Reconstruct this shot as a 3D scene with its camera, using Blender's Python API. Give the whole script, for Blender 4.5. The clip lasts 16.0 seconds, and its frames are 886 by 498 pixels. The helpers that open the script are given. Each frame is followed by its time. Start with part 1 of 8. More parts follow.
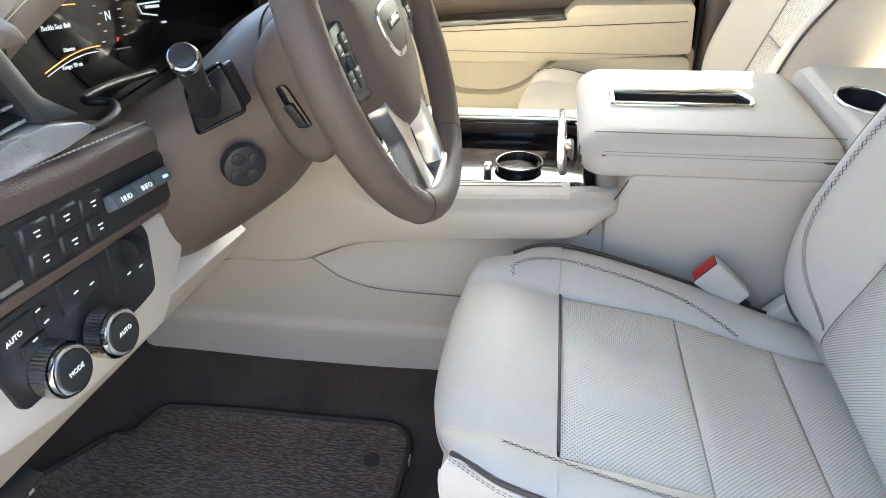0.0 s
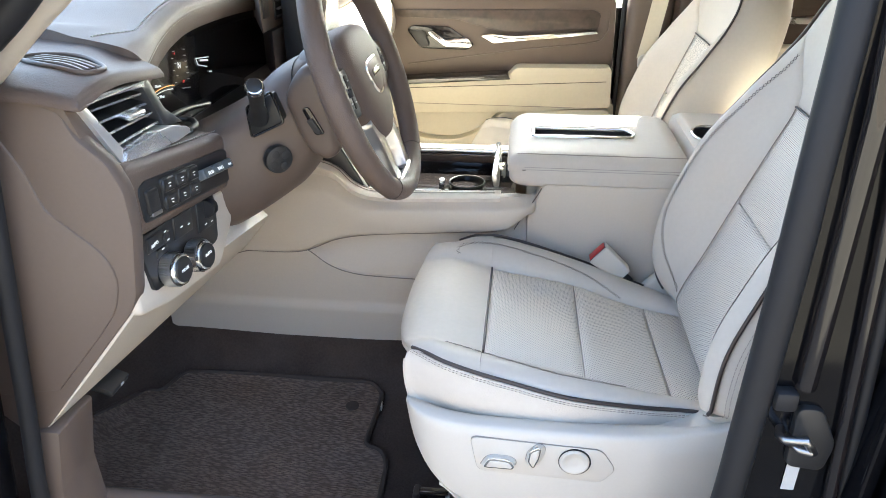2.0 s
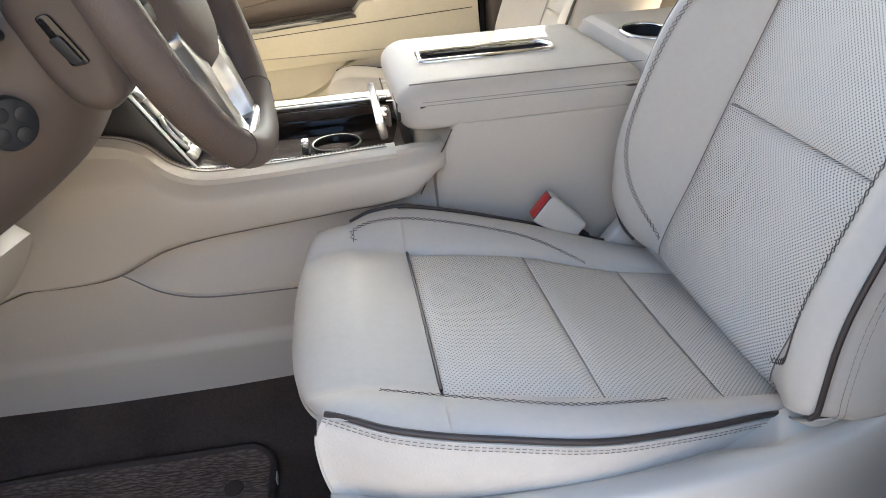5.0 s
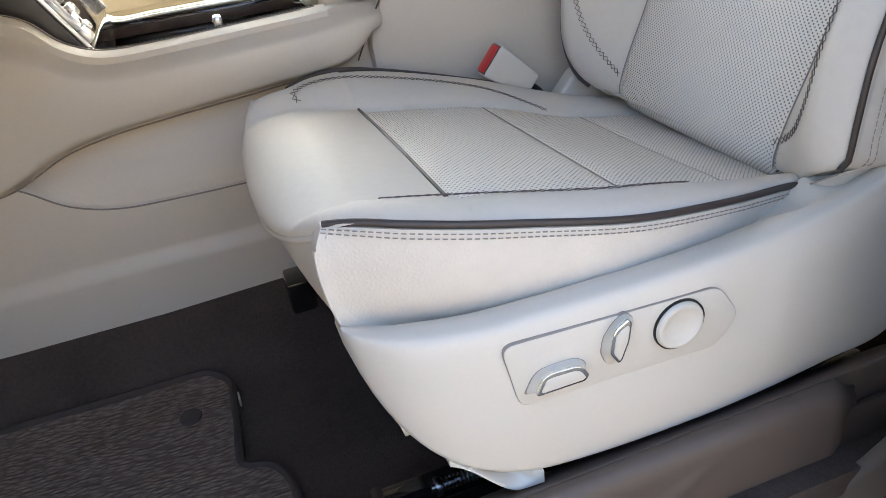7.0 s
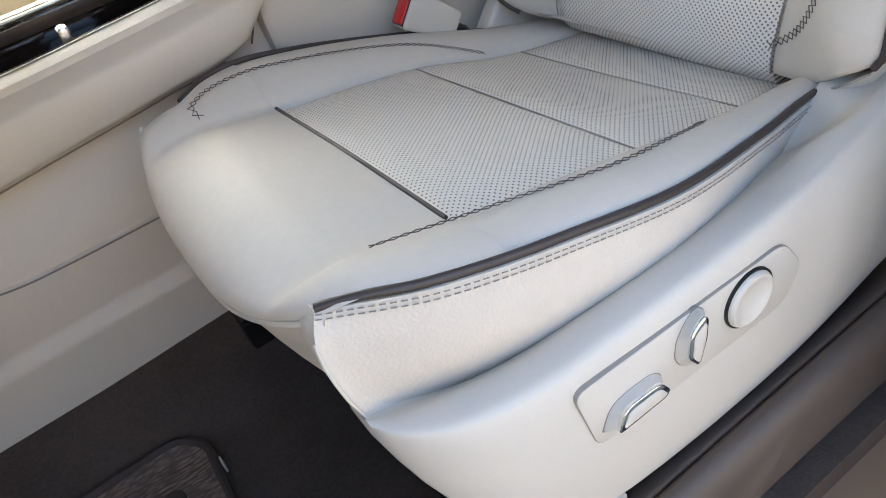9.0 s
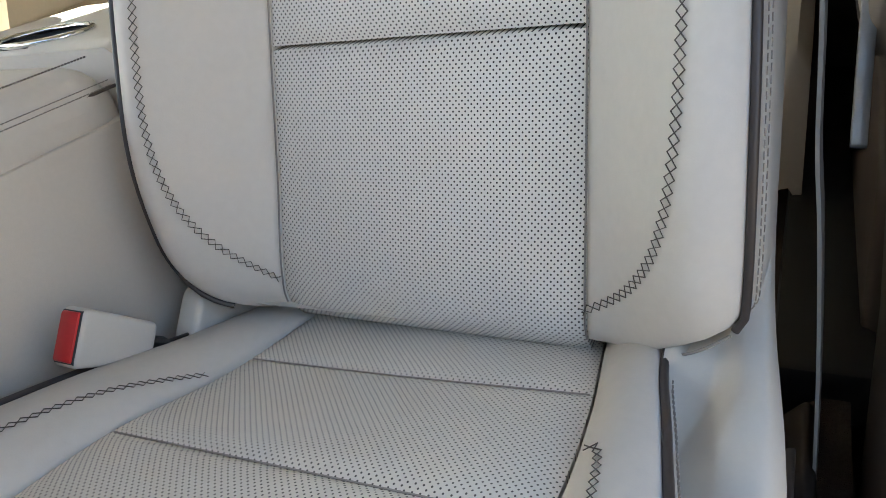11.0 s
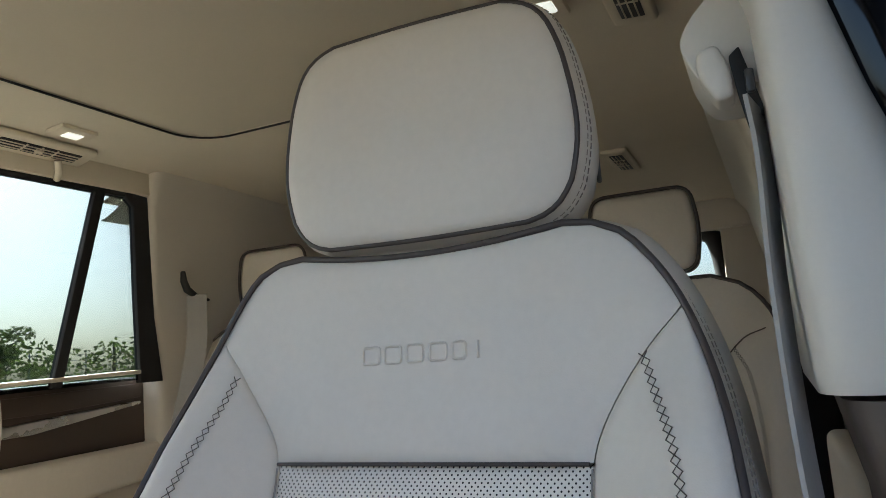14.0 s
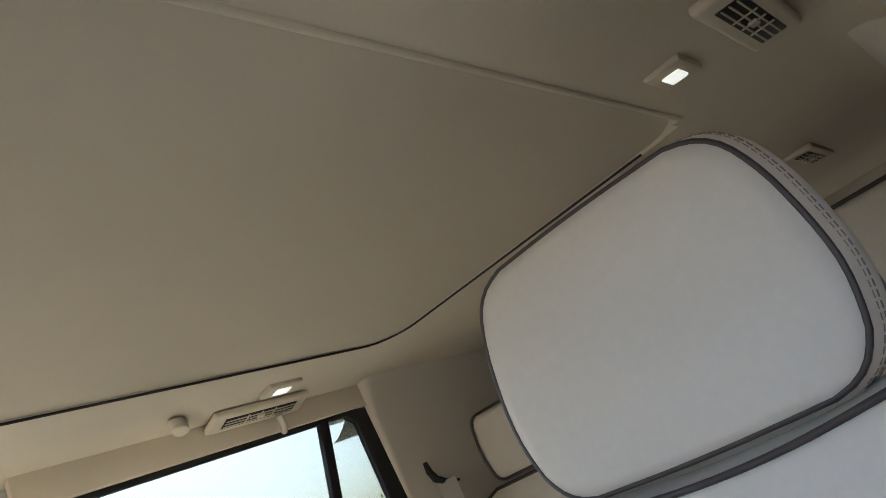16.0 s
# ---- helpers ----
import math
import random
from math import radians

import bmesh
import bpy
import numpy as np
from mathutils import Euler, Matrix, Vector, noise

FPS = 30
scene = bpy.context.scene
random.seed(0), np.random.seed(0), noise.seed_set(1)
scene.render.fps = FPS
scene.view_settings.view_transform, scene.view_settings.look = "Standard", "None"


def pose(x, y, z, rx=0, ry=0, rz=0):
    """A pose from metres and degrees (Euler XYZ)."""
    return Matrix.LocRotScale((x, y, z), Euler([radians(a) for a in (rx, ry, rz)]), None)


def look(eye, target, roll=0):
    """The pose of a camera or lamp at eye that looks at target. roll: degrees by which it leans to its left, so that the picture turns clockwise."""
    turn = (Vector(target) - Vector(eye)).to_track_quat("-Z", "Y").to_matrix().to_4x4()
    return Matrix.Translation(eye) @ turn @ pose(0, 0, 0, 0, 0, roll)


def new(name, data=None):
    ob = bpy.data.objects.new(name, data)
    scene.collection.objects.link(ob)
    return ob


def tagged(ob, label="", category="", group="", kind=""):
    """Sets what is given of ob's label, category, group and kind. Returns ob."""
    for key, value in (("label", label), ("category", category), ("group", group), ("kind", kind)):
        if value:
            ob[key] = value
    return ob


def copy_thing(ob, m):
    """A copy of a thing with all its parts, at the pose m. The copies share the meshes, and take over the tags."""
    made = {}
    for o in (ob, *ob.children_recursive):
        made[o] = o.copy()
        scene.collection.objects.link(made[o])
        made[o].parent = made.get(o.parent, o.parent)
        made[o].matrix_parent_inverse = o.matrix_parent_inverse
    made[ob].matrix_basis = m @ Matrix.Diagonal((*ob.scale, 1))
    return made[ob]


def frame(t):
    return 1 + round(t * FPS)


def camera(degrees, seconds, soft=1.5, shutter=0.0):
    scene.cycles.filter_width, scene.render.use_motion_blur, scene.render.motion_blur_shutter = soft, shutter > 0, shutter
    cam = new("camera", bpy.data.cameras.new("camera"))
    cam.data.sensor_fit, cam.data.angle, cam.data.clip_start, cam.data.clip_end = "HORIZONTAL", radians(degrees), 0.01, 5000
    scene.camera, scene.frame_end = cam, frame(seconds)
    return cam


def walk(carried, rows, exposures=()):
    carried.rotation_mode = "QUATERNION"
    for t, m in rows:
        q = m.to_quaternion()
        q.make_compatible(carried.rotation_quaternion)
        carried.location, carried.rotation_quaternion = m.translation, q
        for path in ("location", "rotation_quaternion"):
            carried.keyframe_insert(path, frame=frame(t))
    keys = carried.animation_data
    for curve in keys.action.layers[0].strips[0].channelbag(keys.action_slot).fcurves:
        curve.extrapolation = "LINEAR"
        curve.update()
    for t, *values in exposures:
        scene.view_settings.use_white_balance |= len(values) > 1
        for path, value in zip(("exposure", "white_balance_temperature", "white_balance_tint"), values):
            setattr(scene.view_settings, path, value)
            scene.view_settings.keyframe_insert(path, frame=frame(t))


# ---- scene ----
cam = camera(64.1, 16.0, soft=0.6)
PATH = [
    (0, (-0.149, 0.075, 1.075), (-0.429, 1.755, 0.025), -1.8),
    (0.5, (-0.11, -0.056, 1.101), (-0.345, 1.657, 0.097), -1.4),
    (1, (-0.093, -0.187, 1.117), (-0.305, 1.558, 0.164), -0.9),
    (1.5, (-0.091, -0.269, 1.137), (-0.291, 1.496, 0.218), -0.4),
    (2, (-0.083, -0.307, 1.146), (-0.283, 1.468, 0.245), -0.2),
    (2.5, (-0.075, -0.313, 1.164), (-0.283, 1.459, 0.261), -0.3),
    (3, (-0.069, -0.316, 1.171), (-0.285, 1.453, 0.264), -0.5),
    (3.2, (-0.067, -0.317, 1.169), (-0.284, 1.45, 0.259), -0.7),
    (5.3, (-0.205, 0.12, 0.899), (0.105, 1.838, -0.078), -4.7),
    (5.5, (-0.226, 0.129, 0.863), (0.142, 1.833, -0.118), -5.1),
    (6, (-0.258, 0.115, 0.798), (0.184, 1.792, -0.198), -6.2),
    (6.5, (-0.271, 0.101, 0.779), (0.202, 1.768, -0.221), -6.8),
    (7, (-0.274, 0.099, 0.777), (0.218, 1.751, -0.238), -7.2),
    (7.5, (-0.278, 0.102, 0.778), (0.228, 1.726, -0.274), -8.1),
    (8, (-0.292, 0.109, 0.79), (0.163, 1.683, -0.357), -11.2),
    (8.2, (-0.307, 0.126, 0.801), (0.125, 1.676, -0.387), -13.3),
    (10.3, (-0.182, 0.44, 0.762), (1.023, 1.497, -0.434), -17.1),
    (10.5, (-0.178, 0.449, 0.767), (1.127, 1.44, -0.379), -15.4),
    (11, (-0.179, 0.47, 0.779), (1.336, 1.359, -0.178), -11.4),
    (11.5, (-0.175, 0.478, 0.79), (1.474, 1.326, 0.04), -8.8),
    (12, (-0.164, 0.479, 0.823), (1.556, 1.305, 0.225), -8.1),
    (12.5, (-0.158, 0.476, 0.843), (1.633, 1.292, 0.49), -6.6),
    (13, (-0.151, 0.477, 0.878), (1.672, 1.288, 0.748), -5.8),
    (13.5, (-0.146, 0.482, 0.905), (1.681, 1.291, 0.995), -5.0),
    (14, (-0.142, 0.483, 0.922), (1.668, 1.289, 1.197), -4.2),
    (14.5, (-0.14, 0.486, 0.924), (1.652, 1.284, 1.312), -4.0),
    (15, (-0.141, 0.485, 0.924), (1.626, 1.305, 1.378), -7.3),
    (15.5, (-0.143, 0.493, 0.953), (1.572, 1.395, 1.451), -15.2),
    (16, (-0.079, 0.509, 1.067), (1.454, 1.643, 1.67), -26.5),
]
EXPOSURES = [(0.0, 3.90, 6350, 0), (0.5, 3.82, 6350, 0), (1.5, 3.80, 6350, 0), (3.2, 3.83, 6350, 0), (5.5, 3.42, 6600, 3), (7.0, 3.50, 6700, 2), (8.2, 3.57, 6700, 2), (10.3, 3.55, 6800, 0), (11.5, 3.3, 6800, -1), (12.5, 3.08, 6700, -2), (13.5, 2.82, 6400, -1), (14.5, 2.82, 6250, 2), (15.3, 2.92, 6200, 3), (16.0, 2.86, 6100, 4)]
walk(cam, [(t, look(eye, target, roll)) for t, eye, target, roll in PATH], EXPOSURES)

# ---- world, sun ----
world = bpy.data.worlds.new("sky")
scene.world = world
world.use_nodes = True
wn = world.node_tree
sky = wn.nodes.new("ShaderNodeTexSky")
sky.sky_type, sky.sun_disc = "NISHITA", False
SUN_EL, SUN_AZ = 40.0, 62.0   # degrees; azimuth of the sun as seen from the car, from +x towards +y
sky.sun_elevation = radians(SUN_EL)
sky.air_density, sky.dust_density = 0.6, 4.0
sky.sun_rotation = radians(90.0 - SUN_AZ)
wn.links.new(sky.outputs[0], wn.nodes["Background"].inputs[0])
wn.nodes["Background"].inputs[1].default_value = 0.15
sun = new("sun", bpy.data.lights.new("sun", "SUN"))
sun.data.energy, sun.data.angle, sun.data.color = 4.0, radians(0.53), (1.0, 0.95, 0.87)
sun.matrix_world = look((5 * math.cos(radians(SUN_AZ)) * math.cos(radians(SUN_EL)), 5 * math.sin(radians(SUN_AZ)) * math.cos(radians(SUN_EL)), 5 * math.sin(radians(SUN_EL))), (0, 0, 0))

# ---- materials ----
def material(name, colour, rough=0.5, metal=0.0, grain=0.0, grain_scale=900.0, vary=0.06, blotch=6.0, spec=0.5, coat=0.0, cells=False, strength=0.25):
    """A node material: base colour with a fine and a coarse variation, and a fine relief."""
    m = bpy.data.materials.new(name)
    m.use_nodes = True
    nt, b = m.node_tree, m.node_tree.nodes["Principled BSDF"]
    N, L = nt.nodes.new, nt.links.new
    geo = N("ShaderNodeTexCoord")
    big = N("ShaderNodeTexNoise")
    big.inputs["Scale"].default_value, big.inputs["Detail"].default_value = blotch, 5.0
    L(geo.outputs["Object"], big.inputs["Vector"])
    fine = N("ShaderNodeTexNoise")
    fine.inputs["Scale"].default_value, fine.inputs["Detail"].default_value = grain_scale * 0.25, 3.0
    L(geo.outputs["Object"], fine.inputs["Vector"])
    add = N("ShaderNodeMath")
    add.operation = "MULTIPLY_ADD"
    L(big.outputs["Fac"], add.inputs[0])
    add.inputs[1].default_value = 0.6
    mul = N("ShaderNodeMath")
    mul.operation = "MULTIPLY"
    L(fine.outputs["Fac"], mul.inputs[0])
    mul.inputs[1].default_value = 0.4
    L(mul.outputs[0], add.inputs[2])
    ramp = N("ShaderNodeMapRange")
    ramp.inputs["From Min"].default_value, ramp.inputs["From Max"].default_value = 0.3, 0.7
    ramp.inputs["To Min"].default_value, ramp.inputs["To Max"].default_value = 1.0 - vary, 1.0 + vary
    L(add.outputs[0], ramp.inputs["Value"])
    mix = N("ShaderNodeVectorMath")
    mix.operation = "SCALE"
    mix.inputs[0].default_value = colour
    L(ramp.outputs["Result"], mix.inputs["Scale"])
    L(mix.outputs["Vector"], b.inputs["Base Color"])
    b.inputs["Metallic"].default_value = metal
    b.inputs["Specular IOR Level"].default_value = spec
    b.inputs["Coat Weight"].default_value = coat
    b.inputs["Coat Roughness"].default_value = 0.08
    rr = N("ShaderNodeMapRange")
    rr.inputs["To Min"].default_value, rr.inputs["To Max"].default_value = max(rough - 0.07, 0.02), rough + 0.07
    L(big.outputs["Fac"], rr.inputs["Value"])
    L(rr.outputs["Result"], b.inputs["Roughness"])
    if grain:
        if cells:
            tex = N("ShaderNodeTexVoronoi")
            tex.feature = "DISTANCE_TO_EDGE"
            tex.inputs["Scale"].default_value = grain_scale
            out = tex.outputs["Distance"]
        else:
            tex = N("ShaderNodeTexNoise")
            tex.inputs["Scale"].default_value, tex.inputs["Detail"].default_value = grain_scale, 2.0
            out = tex.outputs["Fac"]
        L(geo.outputs["Object"], tex.inputs["Vector"])
        bump = N("ShaderNodeBump")
        bump.inputs["Strength"].default_value, bump.inputs["Distance"].default_value = strength, grain
        L(out, bump.inputs["Height"])
        L(bump.outputs["Normal"], b.inputs["Normal"])
    return m


def perforate(m, pitch=0.0050, hole=0.146, dark=(0.035, 0.031, 0.028, 1)):
    """Staggered rows of punched dark holes, laid out in metres on the UV map."""
    nt, b = m.node_tree, m.node_tree.nodes["Principled BSDF"]
    N, L = nt.nodes.new, nt.links.new
    old = b.inputs["Base Color"].links[0].from_socket
    uv = N("ShaderNodeUVMap")
    uv.uv_map = "metres"
    dist = []
    for shift in (0.0, 0.5):
        s = N("ShaderNodeVectorMath")
        s.operation = "MULTIPLY_ADD"
        s.inputs[1].default_value = (1 / pitch, 1 / (pitch * 1.04), 0)
        s.inputs[2].default_value = (shift, shift, 0)
        L(uv.outputs[0], s.inputs[0])
        fr = N("ShaderNodeVectorMath")
        fr.operation = "FRACTION"
        L(s.outputs[0], fr.inputs[0])
        d = N("ShaderNodeVectorMath")
        d.operation = "DISTANCE"
        d.inputs[1].default_value = (0.5, 0.5, 0)
        L(fr.outputs[0], d.inputs[0])
        dist.append(d.outputs["Value"])
    mn = N("ShaderNodeMath")
    mn.operation = "MINIMUM"
    L(dist[0], mn.inputs[0])
    L(dist[1], mn.inputs[1])
    edge = N("ShaderNodeMapRange")
    edge.interpolation_type = "SMOOTHSTEP"
    edge.inputs["From Min"].default_value, edge.inputs["From Max"].default_value = hole - 0.03, hole + 0.03
    L(mn.outputs[0], edge.inputs["Value"])
    mix = N("ShaderNodeMix")
    mix.data_type = "RGBA"
    mix.inputs[6].default_value = dark
    L(edge.outputs["Result"], mix.inputs[0])
    L(old, mix.inputs[7])
    L(mix.outputs[2], b.inputs["Base Color"])
    sp = N("ShaderNodeMath")
    sp.operation = "MULTIPLY"
    sp.inputs[1].default_value = 0.5
    L(edge.outputs["Result"], sp.inputs[0])
    L(sp.outputs[0], b.inputs["Specular IOR Level"])
    bump = N("ShaderNodeBump")
    bump.inputs["Strength"].default_value, bump.inputs["Distance"].default_value = 0.5, 0.0006
    L(edge.outputs["Result"], bump.inputs["Height"])
    link = b.inputs["Normal"].links
    if link:
        L(link[0].from_socket, bump.inputs["Normal"])
    L(bump.outputs["Normal"], b.inputs["Normal"])
    return m


def glowing(name, colour, power):
    m = bpy.data.materials.new(name)
    m.use_nodes = True
    b = m.node_tree.nodes["Principled BSDF"]
    b.inputs["Base Color"].default_value = (*colour, 1)
    b.inputs["Emission Color"].default_value = (*colour, 1)
    b.inputs["Emission Strength"].default_value = power
    return m


def window_glass(name, tint):
    m = bpy.data.materials.new(name)
    m.use_nodes = True
    nt = m.node_tree
    nt.nodes.remove(nt.nodes["Principled BSDF"])
    clear, gloss, mix = nt.nodes.new("ShaderNodeBsdfTransparent"), nt.nodes.new("ShaderNodeBsdfGlossy"), nt.nodes.new("ShaderNodeMixShader")
    clear.inputs[0].default_value = (*tint, 1)
    gloss.inputs["Roughness"].default_value = 0.01
    fres = nt.nodes.new("ShaderNodeFresnel")
    fres.inputs[0].default_value = 1.45
    nt.links.new(fres.outputs[0], mix.inputs[0])
    nt.links.new(clear.outputs[0], mix.inputs[1])
    nt.links.new(gloss.outputs[0], mix.inputs[2])
    nt.links.new(mix.outputs[0], nt.nodes["Material Output"].inputs[0])
    return m


def backlit(m, share=0.45, colour=(0.16, 0.21, 0.05)):
    """Leaves that let some light through."""
    nt = m.node_tree
    out, b = nt.nodes["Material Output"], nt.nodes["Principled BSDF"]
    through_leaf, mix = nt.nodes.new("ShaderNodeBsdfTranslucent"), nt.nodes.new("ShaderNodeMixShader")
    through_leaf.inputs[0].default_value = (*colour, 1)
    mix.inputs[0].default_value = share
    nt.links.new(b.outputs[0], mix.inputs[1])
    nt.links.new(through_leaf.outputs[0], mix.inputs[2])
    nt.links.new(mix.outputs[0], out.inputs[0])
    return m


def creased(m, scale=16.0, depth=0.0016):
    """Broad soft creases and dents of worn leather, over the fine grain."""
    nt, b = m.node_tree, m.node_tree.nodes["Principled BSDF"]
    N, L = nt.nodes.new, nt.links.new
    geo = N("ShaderNodeTexCoord")
    warp = N("ShaderNodeMapping")
    warp.inputs["Scale"].default_value = (1.0, 1.6, 1.0)
    L(geo.outputs["Object"], warp.inputs["Vector"])
    tex = N("ShaderNodeTexNoise")
    tex.inputs["Scale"].default_value, tex.inputs["Detail"].default_value, tex.inputs["Distortion"].default_value = scale, 4.0, 0.8
    L(warp.outputs[0], tex.inputs["Vector"])
    bump = N("ShaderNodeBump")
    bump.inputs["Strength"].default_value, bump.inputs["Distance"].default_value = 0.35, depth
    L(tex.outputs["Fac"], bump.inputs["Height"])
    L(b.inputs["Normal"].links[0].from_socket, bump.inputs["Normal"])
    L(bump.outputs["Normal"], b.inputs["Normal"])
    return m


def nubby(m, scale=135.0):
    """Looped pile: small nubs, the shade in the gaps between them put into the colour."""
    nt, b = m.node_tree, m.node_tree.nodes["Principled BSDF"]
    N, L = nt.nodes.new, nt.links.new
    geo = N("ShaderNodeTexCoord")
    warp = N("ShaderNodeMapping")
    warp.inputs["Scale"].default_value = (0.62, 1.7, 1.0)
    L(geo.outputs["Object"], warp.inputs["Vector"])
    tex = N("ShaderNodeTexVoronoi")
    tex.inputs["Scale"].default_value = scale
    L(warp.outputs[0], tex.inputs["Vector"])
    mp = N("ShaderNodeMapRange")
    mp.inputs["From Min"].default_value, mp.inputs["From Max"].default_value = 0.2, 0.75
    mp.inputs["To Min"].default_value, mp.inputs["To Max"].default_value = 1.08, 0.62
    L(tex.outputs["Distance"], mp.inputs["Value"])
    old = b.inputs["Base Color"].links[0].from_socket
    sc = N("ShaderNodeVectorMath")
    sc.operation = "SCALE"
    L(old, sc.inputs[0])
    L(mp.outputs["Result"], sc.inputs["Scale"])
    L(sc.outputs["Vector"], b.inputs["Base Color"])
    bump = N("ShaderNodeBump")
    bump.inputs["Strength"].default_value, bump.inputs["Distance"].default_value = 1.0, 0.004
    L(mp.outputs["Result"], bump.inputs["Height"])
    L(bump.outputs["Normal"], b.inputs["Normal"])
    return m


CREAM = (0.60, 0.545, 0.475)
leather = creased(material("cream_leather", CREAM, 0.60, spec=0.35, grain=0.0004, grain_scale=520, cells=True, vary=0.045))
leather_wrinkled = creased(material("wrinkled_cream_leather", CREAM, 0.5, grain=0.0012, grain_scale=260, cells=True, vary=0.06, strength=0.4), 34.0, 0.0022)
leather_perf = perforate(material("perforated_cream_leather", (0.75, 0.69, 0.605), 0.55, spec=0.4, grain=0.0004, grain_scale=520, cells=True, vary=0.05))
leather_perf_seat = perforate(material("perforated_cushion_leather", (0.74, 0.68, 0.595), 0.55, spec=0.4, grain=0.0004, grain_scale=520, cells=True, vary=0.05), hole=0.132, dark=(0.12, 0.107, 0.093, 1))
cream_trim = material("cream_moulded_trim", (0.575, 0.508, 0.424), 0.5, grain=0.0003, grain_scale=900, vary=0.04)
cream_plastic = material("cream_plastic", (0.575, 0.53, 0.465), 0.42, spec=0.4, grain=0.0002, grain_scale=1100, vary=0.03)
brown = material("brown_leather", (0.122, 0.089, 0.071), 0.52, spec=0.35, grain=0.0011, grain_scale=330, cells=True, vary=0.07, strength=0.5)
brown_trim = material("brown_moulded_trim", (0.125, 0.092, 0.073), 0.48, grain=0.0004, grain_scale=700, vary=0.05)
# brown_trim made darker: the shade low at sill and pillar is in this colour
shaded_sill_brown = material("shaded_brown_sill_plastic", (0.088, 0.066, 0.054), 0.5, spec=0.35, grain=0.0005, grain_scale=600, vary=0.05)
dark_brown = material("dark_brown_trim", (0.055, 0.038, 0.03), 0.45, grain=0.0003, grain_scale=800)
piping_mat = material("brown_piping", (0.050, 0.038, 0.034), 0.45, vary=0.05)
thread_dark = material("dark_thread", (0.085, 0.066, 0.055), 0.75, vary=0.1)
stitch_and_shade_grey = material("grey_thread_and_shade", (0.235, 0.205, 0.178), 0.7, vary=0.1)
seam_thread = material("seam_thread", (0.30, 0.262, 0.225), 0.8, vary=0.1)
thread_light = material("cream_thread", (0.5, 0.46, 0.4), 0.7, vary=0.05)
carpet = material("brown_carpet", (0.086, 0.064, 0.053), 0.95, grain=0.003, grain_scale=900, vary=0.32, blotch=9, spec=0.1, strength=0.8)
mat_pile = material("floor_mat_pile", (0.195, 0.141, 0.113), 0.95, grain=0.008, grain_scale=210, cells=True, vary=0.16, blotch=14, spec=0.1, strength=1.0)
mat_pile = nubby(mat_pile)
mat_edge = material("mat_binding", (0.075, 0.056, 0.047), 0.85, grain=0.002, grain_scale=700, vary=0.12, spec=0.15)
headlining = material("headliner_fabric", (0.632, 0.567, 0.458), 0.95, grain=0.0008, grain_scale=1500, vary=0.04, spec=0.1)
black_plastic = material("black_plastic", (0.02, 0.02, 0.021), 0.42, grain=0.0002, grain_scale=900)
gloss_black = material("piano_black", (0.012, 0.010, 0.010), 0.06, coat=0.5, vary=0.02)
rubber = material("black_rubber", (0.015, 0.015, 0.017), 0.55, spec=0.35, grain=0.0004, grain_scale=500)
paint = material("black_car_paint", (0.004, 0.004, 0.005), 0.05, coat=0.0, spec=0.28, vary=0.05)
bright_satin = material("bright_satin_metal", (0.78, 0.78, 0.78), 0.34, metal=0.65, vary=0.03)
frame_metal = material("polished_frame_metal", (0.84, 0.85, 0.86), 0.27, metal=0.75, vary=0.02)
charcoal = material("charcoal_trim", (0.045, 0.045, 0.047), 0.35, grain=0.0003, grain_scale=800, vary=0.05)
slate_key = material("slate_key", (0.10, 0.115, 0.125), 0.28, vary=0.05)
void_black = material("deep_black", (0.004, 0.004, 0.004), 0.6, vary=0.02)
shade_cloth = material("sunroof_shade_cloth", (0.545, 0.491, 0.392), 0.95, grain=0.0008, grain_scale=1500, vary=0.03, spec=0.1)
door_cream = material("door_cream_leather", (0.55, 0.49, 0.37), 0.45, grain=0.0004, grain_scale=520, cells=True, vary=0.05)
chrome = material("chrome", (0.80, 0.80, 0.80), 0.10, metal=1.0, vary=0.02)
satin = material("satin_metal", (0.62, 0.61, 0.60), 0.28, metal=1.0, vary=0.03)
steel = material("steel", (0.35, 0.35, 0.36), 0.3, metal=1.0, vary=0.1)
wood = material("dark_wood", (0.062, 0.042, 0.032), 0.35, vary=0.45, blotch=25, grain=0.0003, grain_scale=300)
screen_mat = material("display_glass", (0.010, 0.010, 0.012), 0.05, coat=0.6, vary=0.01)
red_plastic = material("red_button", (0.55, 0.02, 0.025), 0.35, vary=0.05)
belt_mat = material("belt_webbing", (0.33, 0.31, 0.285), 0.8, grain=0.001, grain_scale=1200, vary=0.08)
white_print = glowing("backlit_print", (0.6, 0.62, 0.64), 0.06)
grey_print = material("grey_print", (0.5, 0.5, 0.5), 0.5)
amber = glowing("amber_display", (0.8, 0.35, 0.1), 0.12)
red_glow = glowing("red_display", (0.8, 0.05, 0.04), 0.12)
lamp_glow = glowing("lamp_lens", (1.0, 0.97, 0.9), 0.11)
asphalt = material("weathered_asphalt", (0.115, 0.104, 0.088), 0.9, grain=0.01, grain_scale=60, vary=0.25, blotch=0.6, spec=0.2)
render_wall = material("tan_render", (0.11, 0.095, 0.078), 0.9, grain=0.01, grain_scale=40, vary=0.15, blotch=0.8, spec=0.2)
leafage = backlit(material("foliage", (0.085, 0.115, 0.045), 0.7, vary=0.4, blotch=2.0, spec=0.2))
bark = material("bark", (0.08, 0.06, 0.045), 0.9, vary=0.2)
clear_glass = window_glass("window_glass", (0.92, 0.95, 0.94))


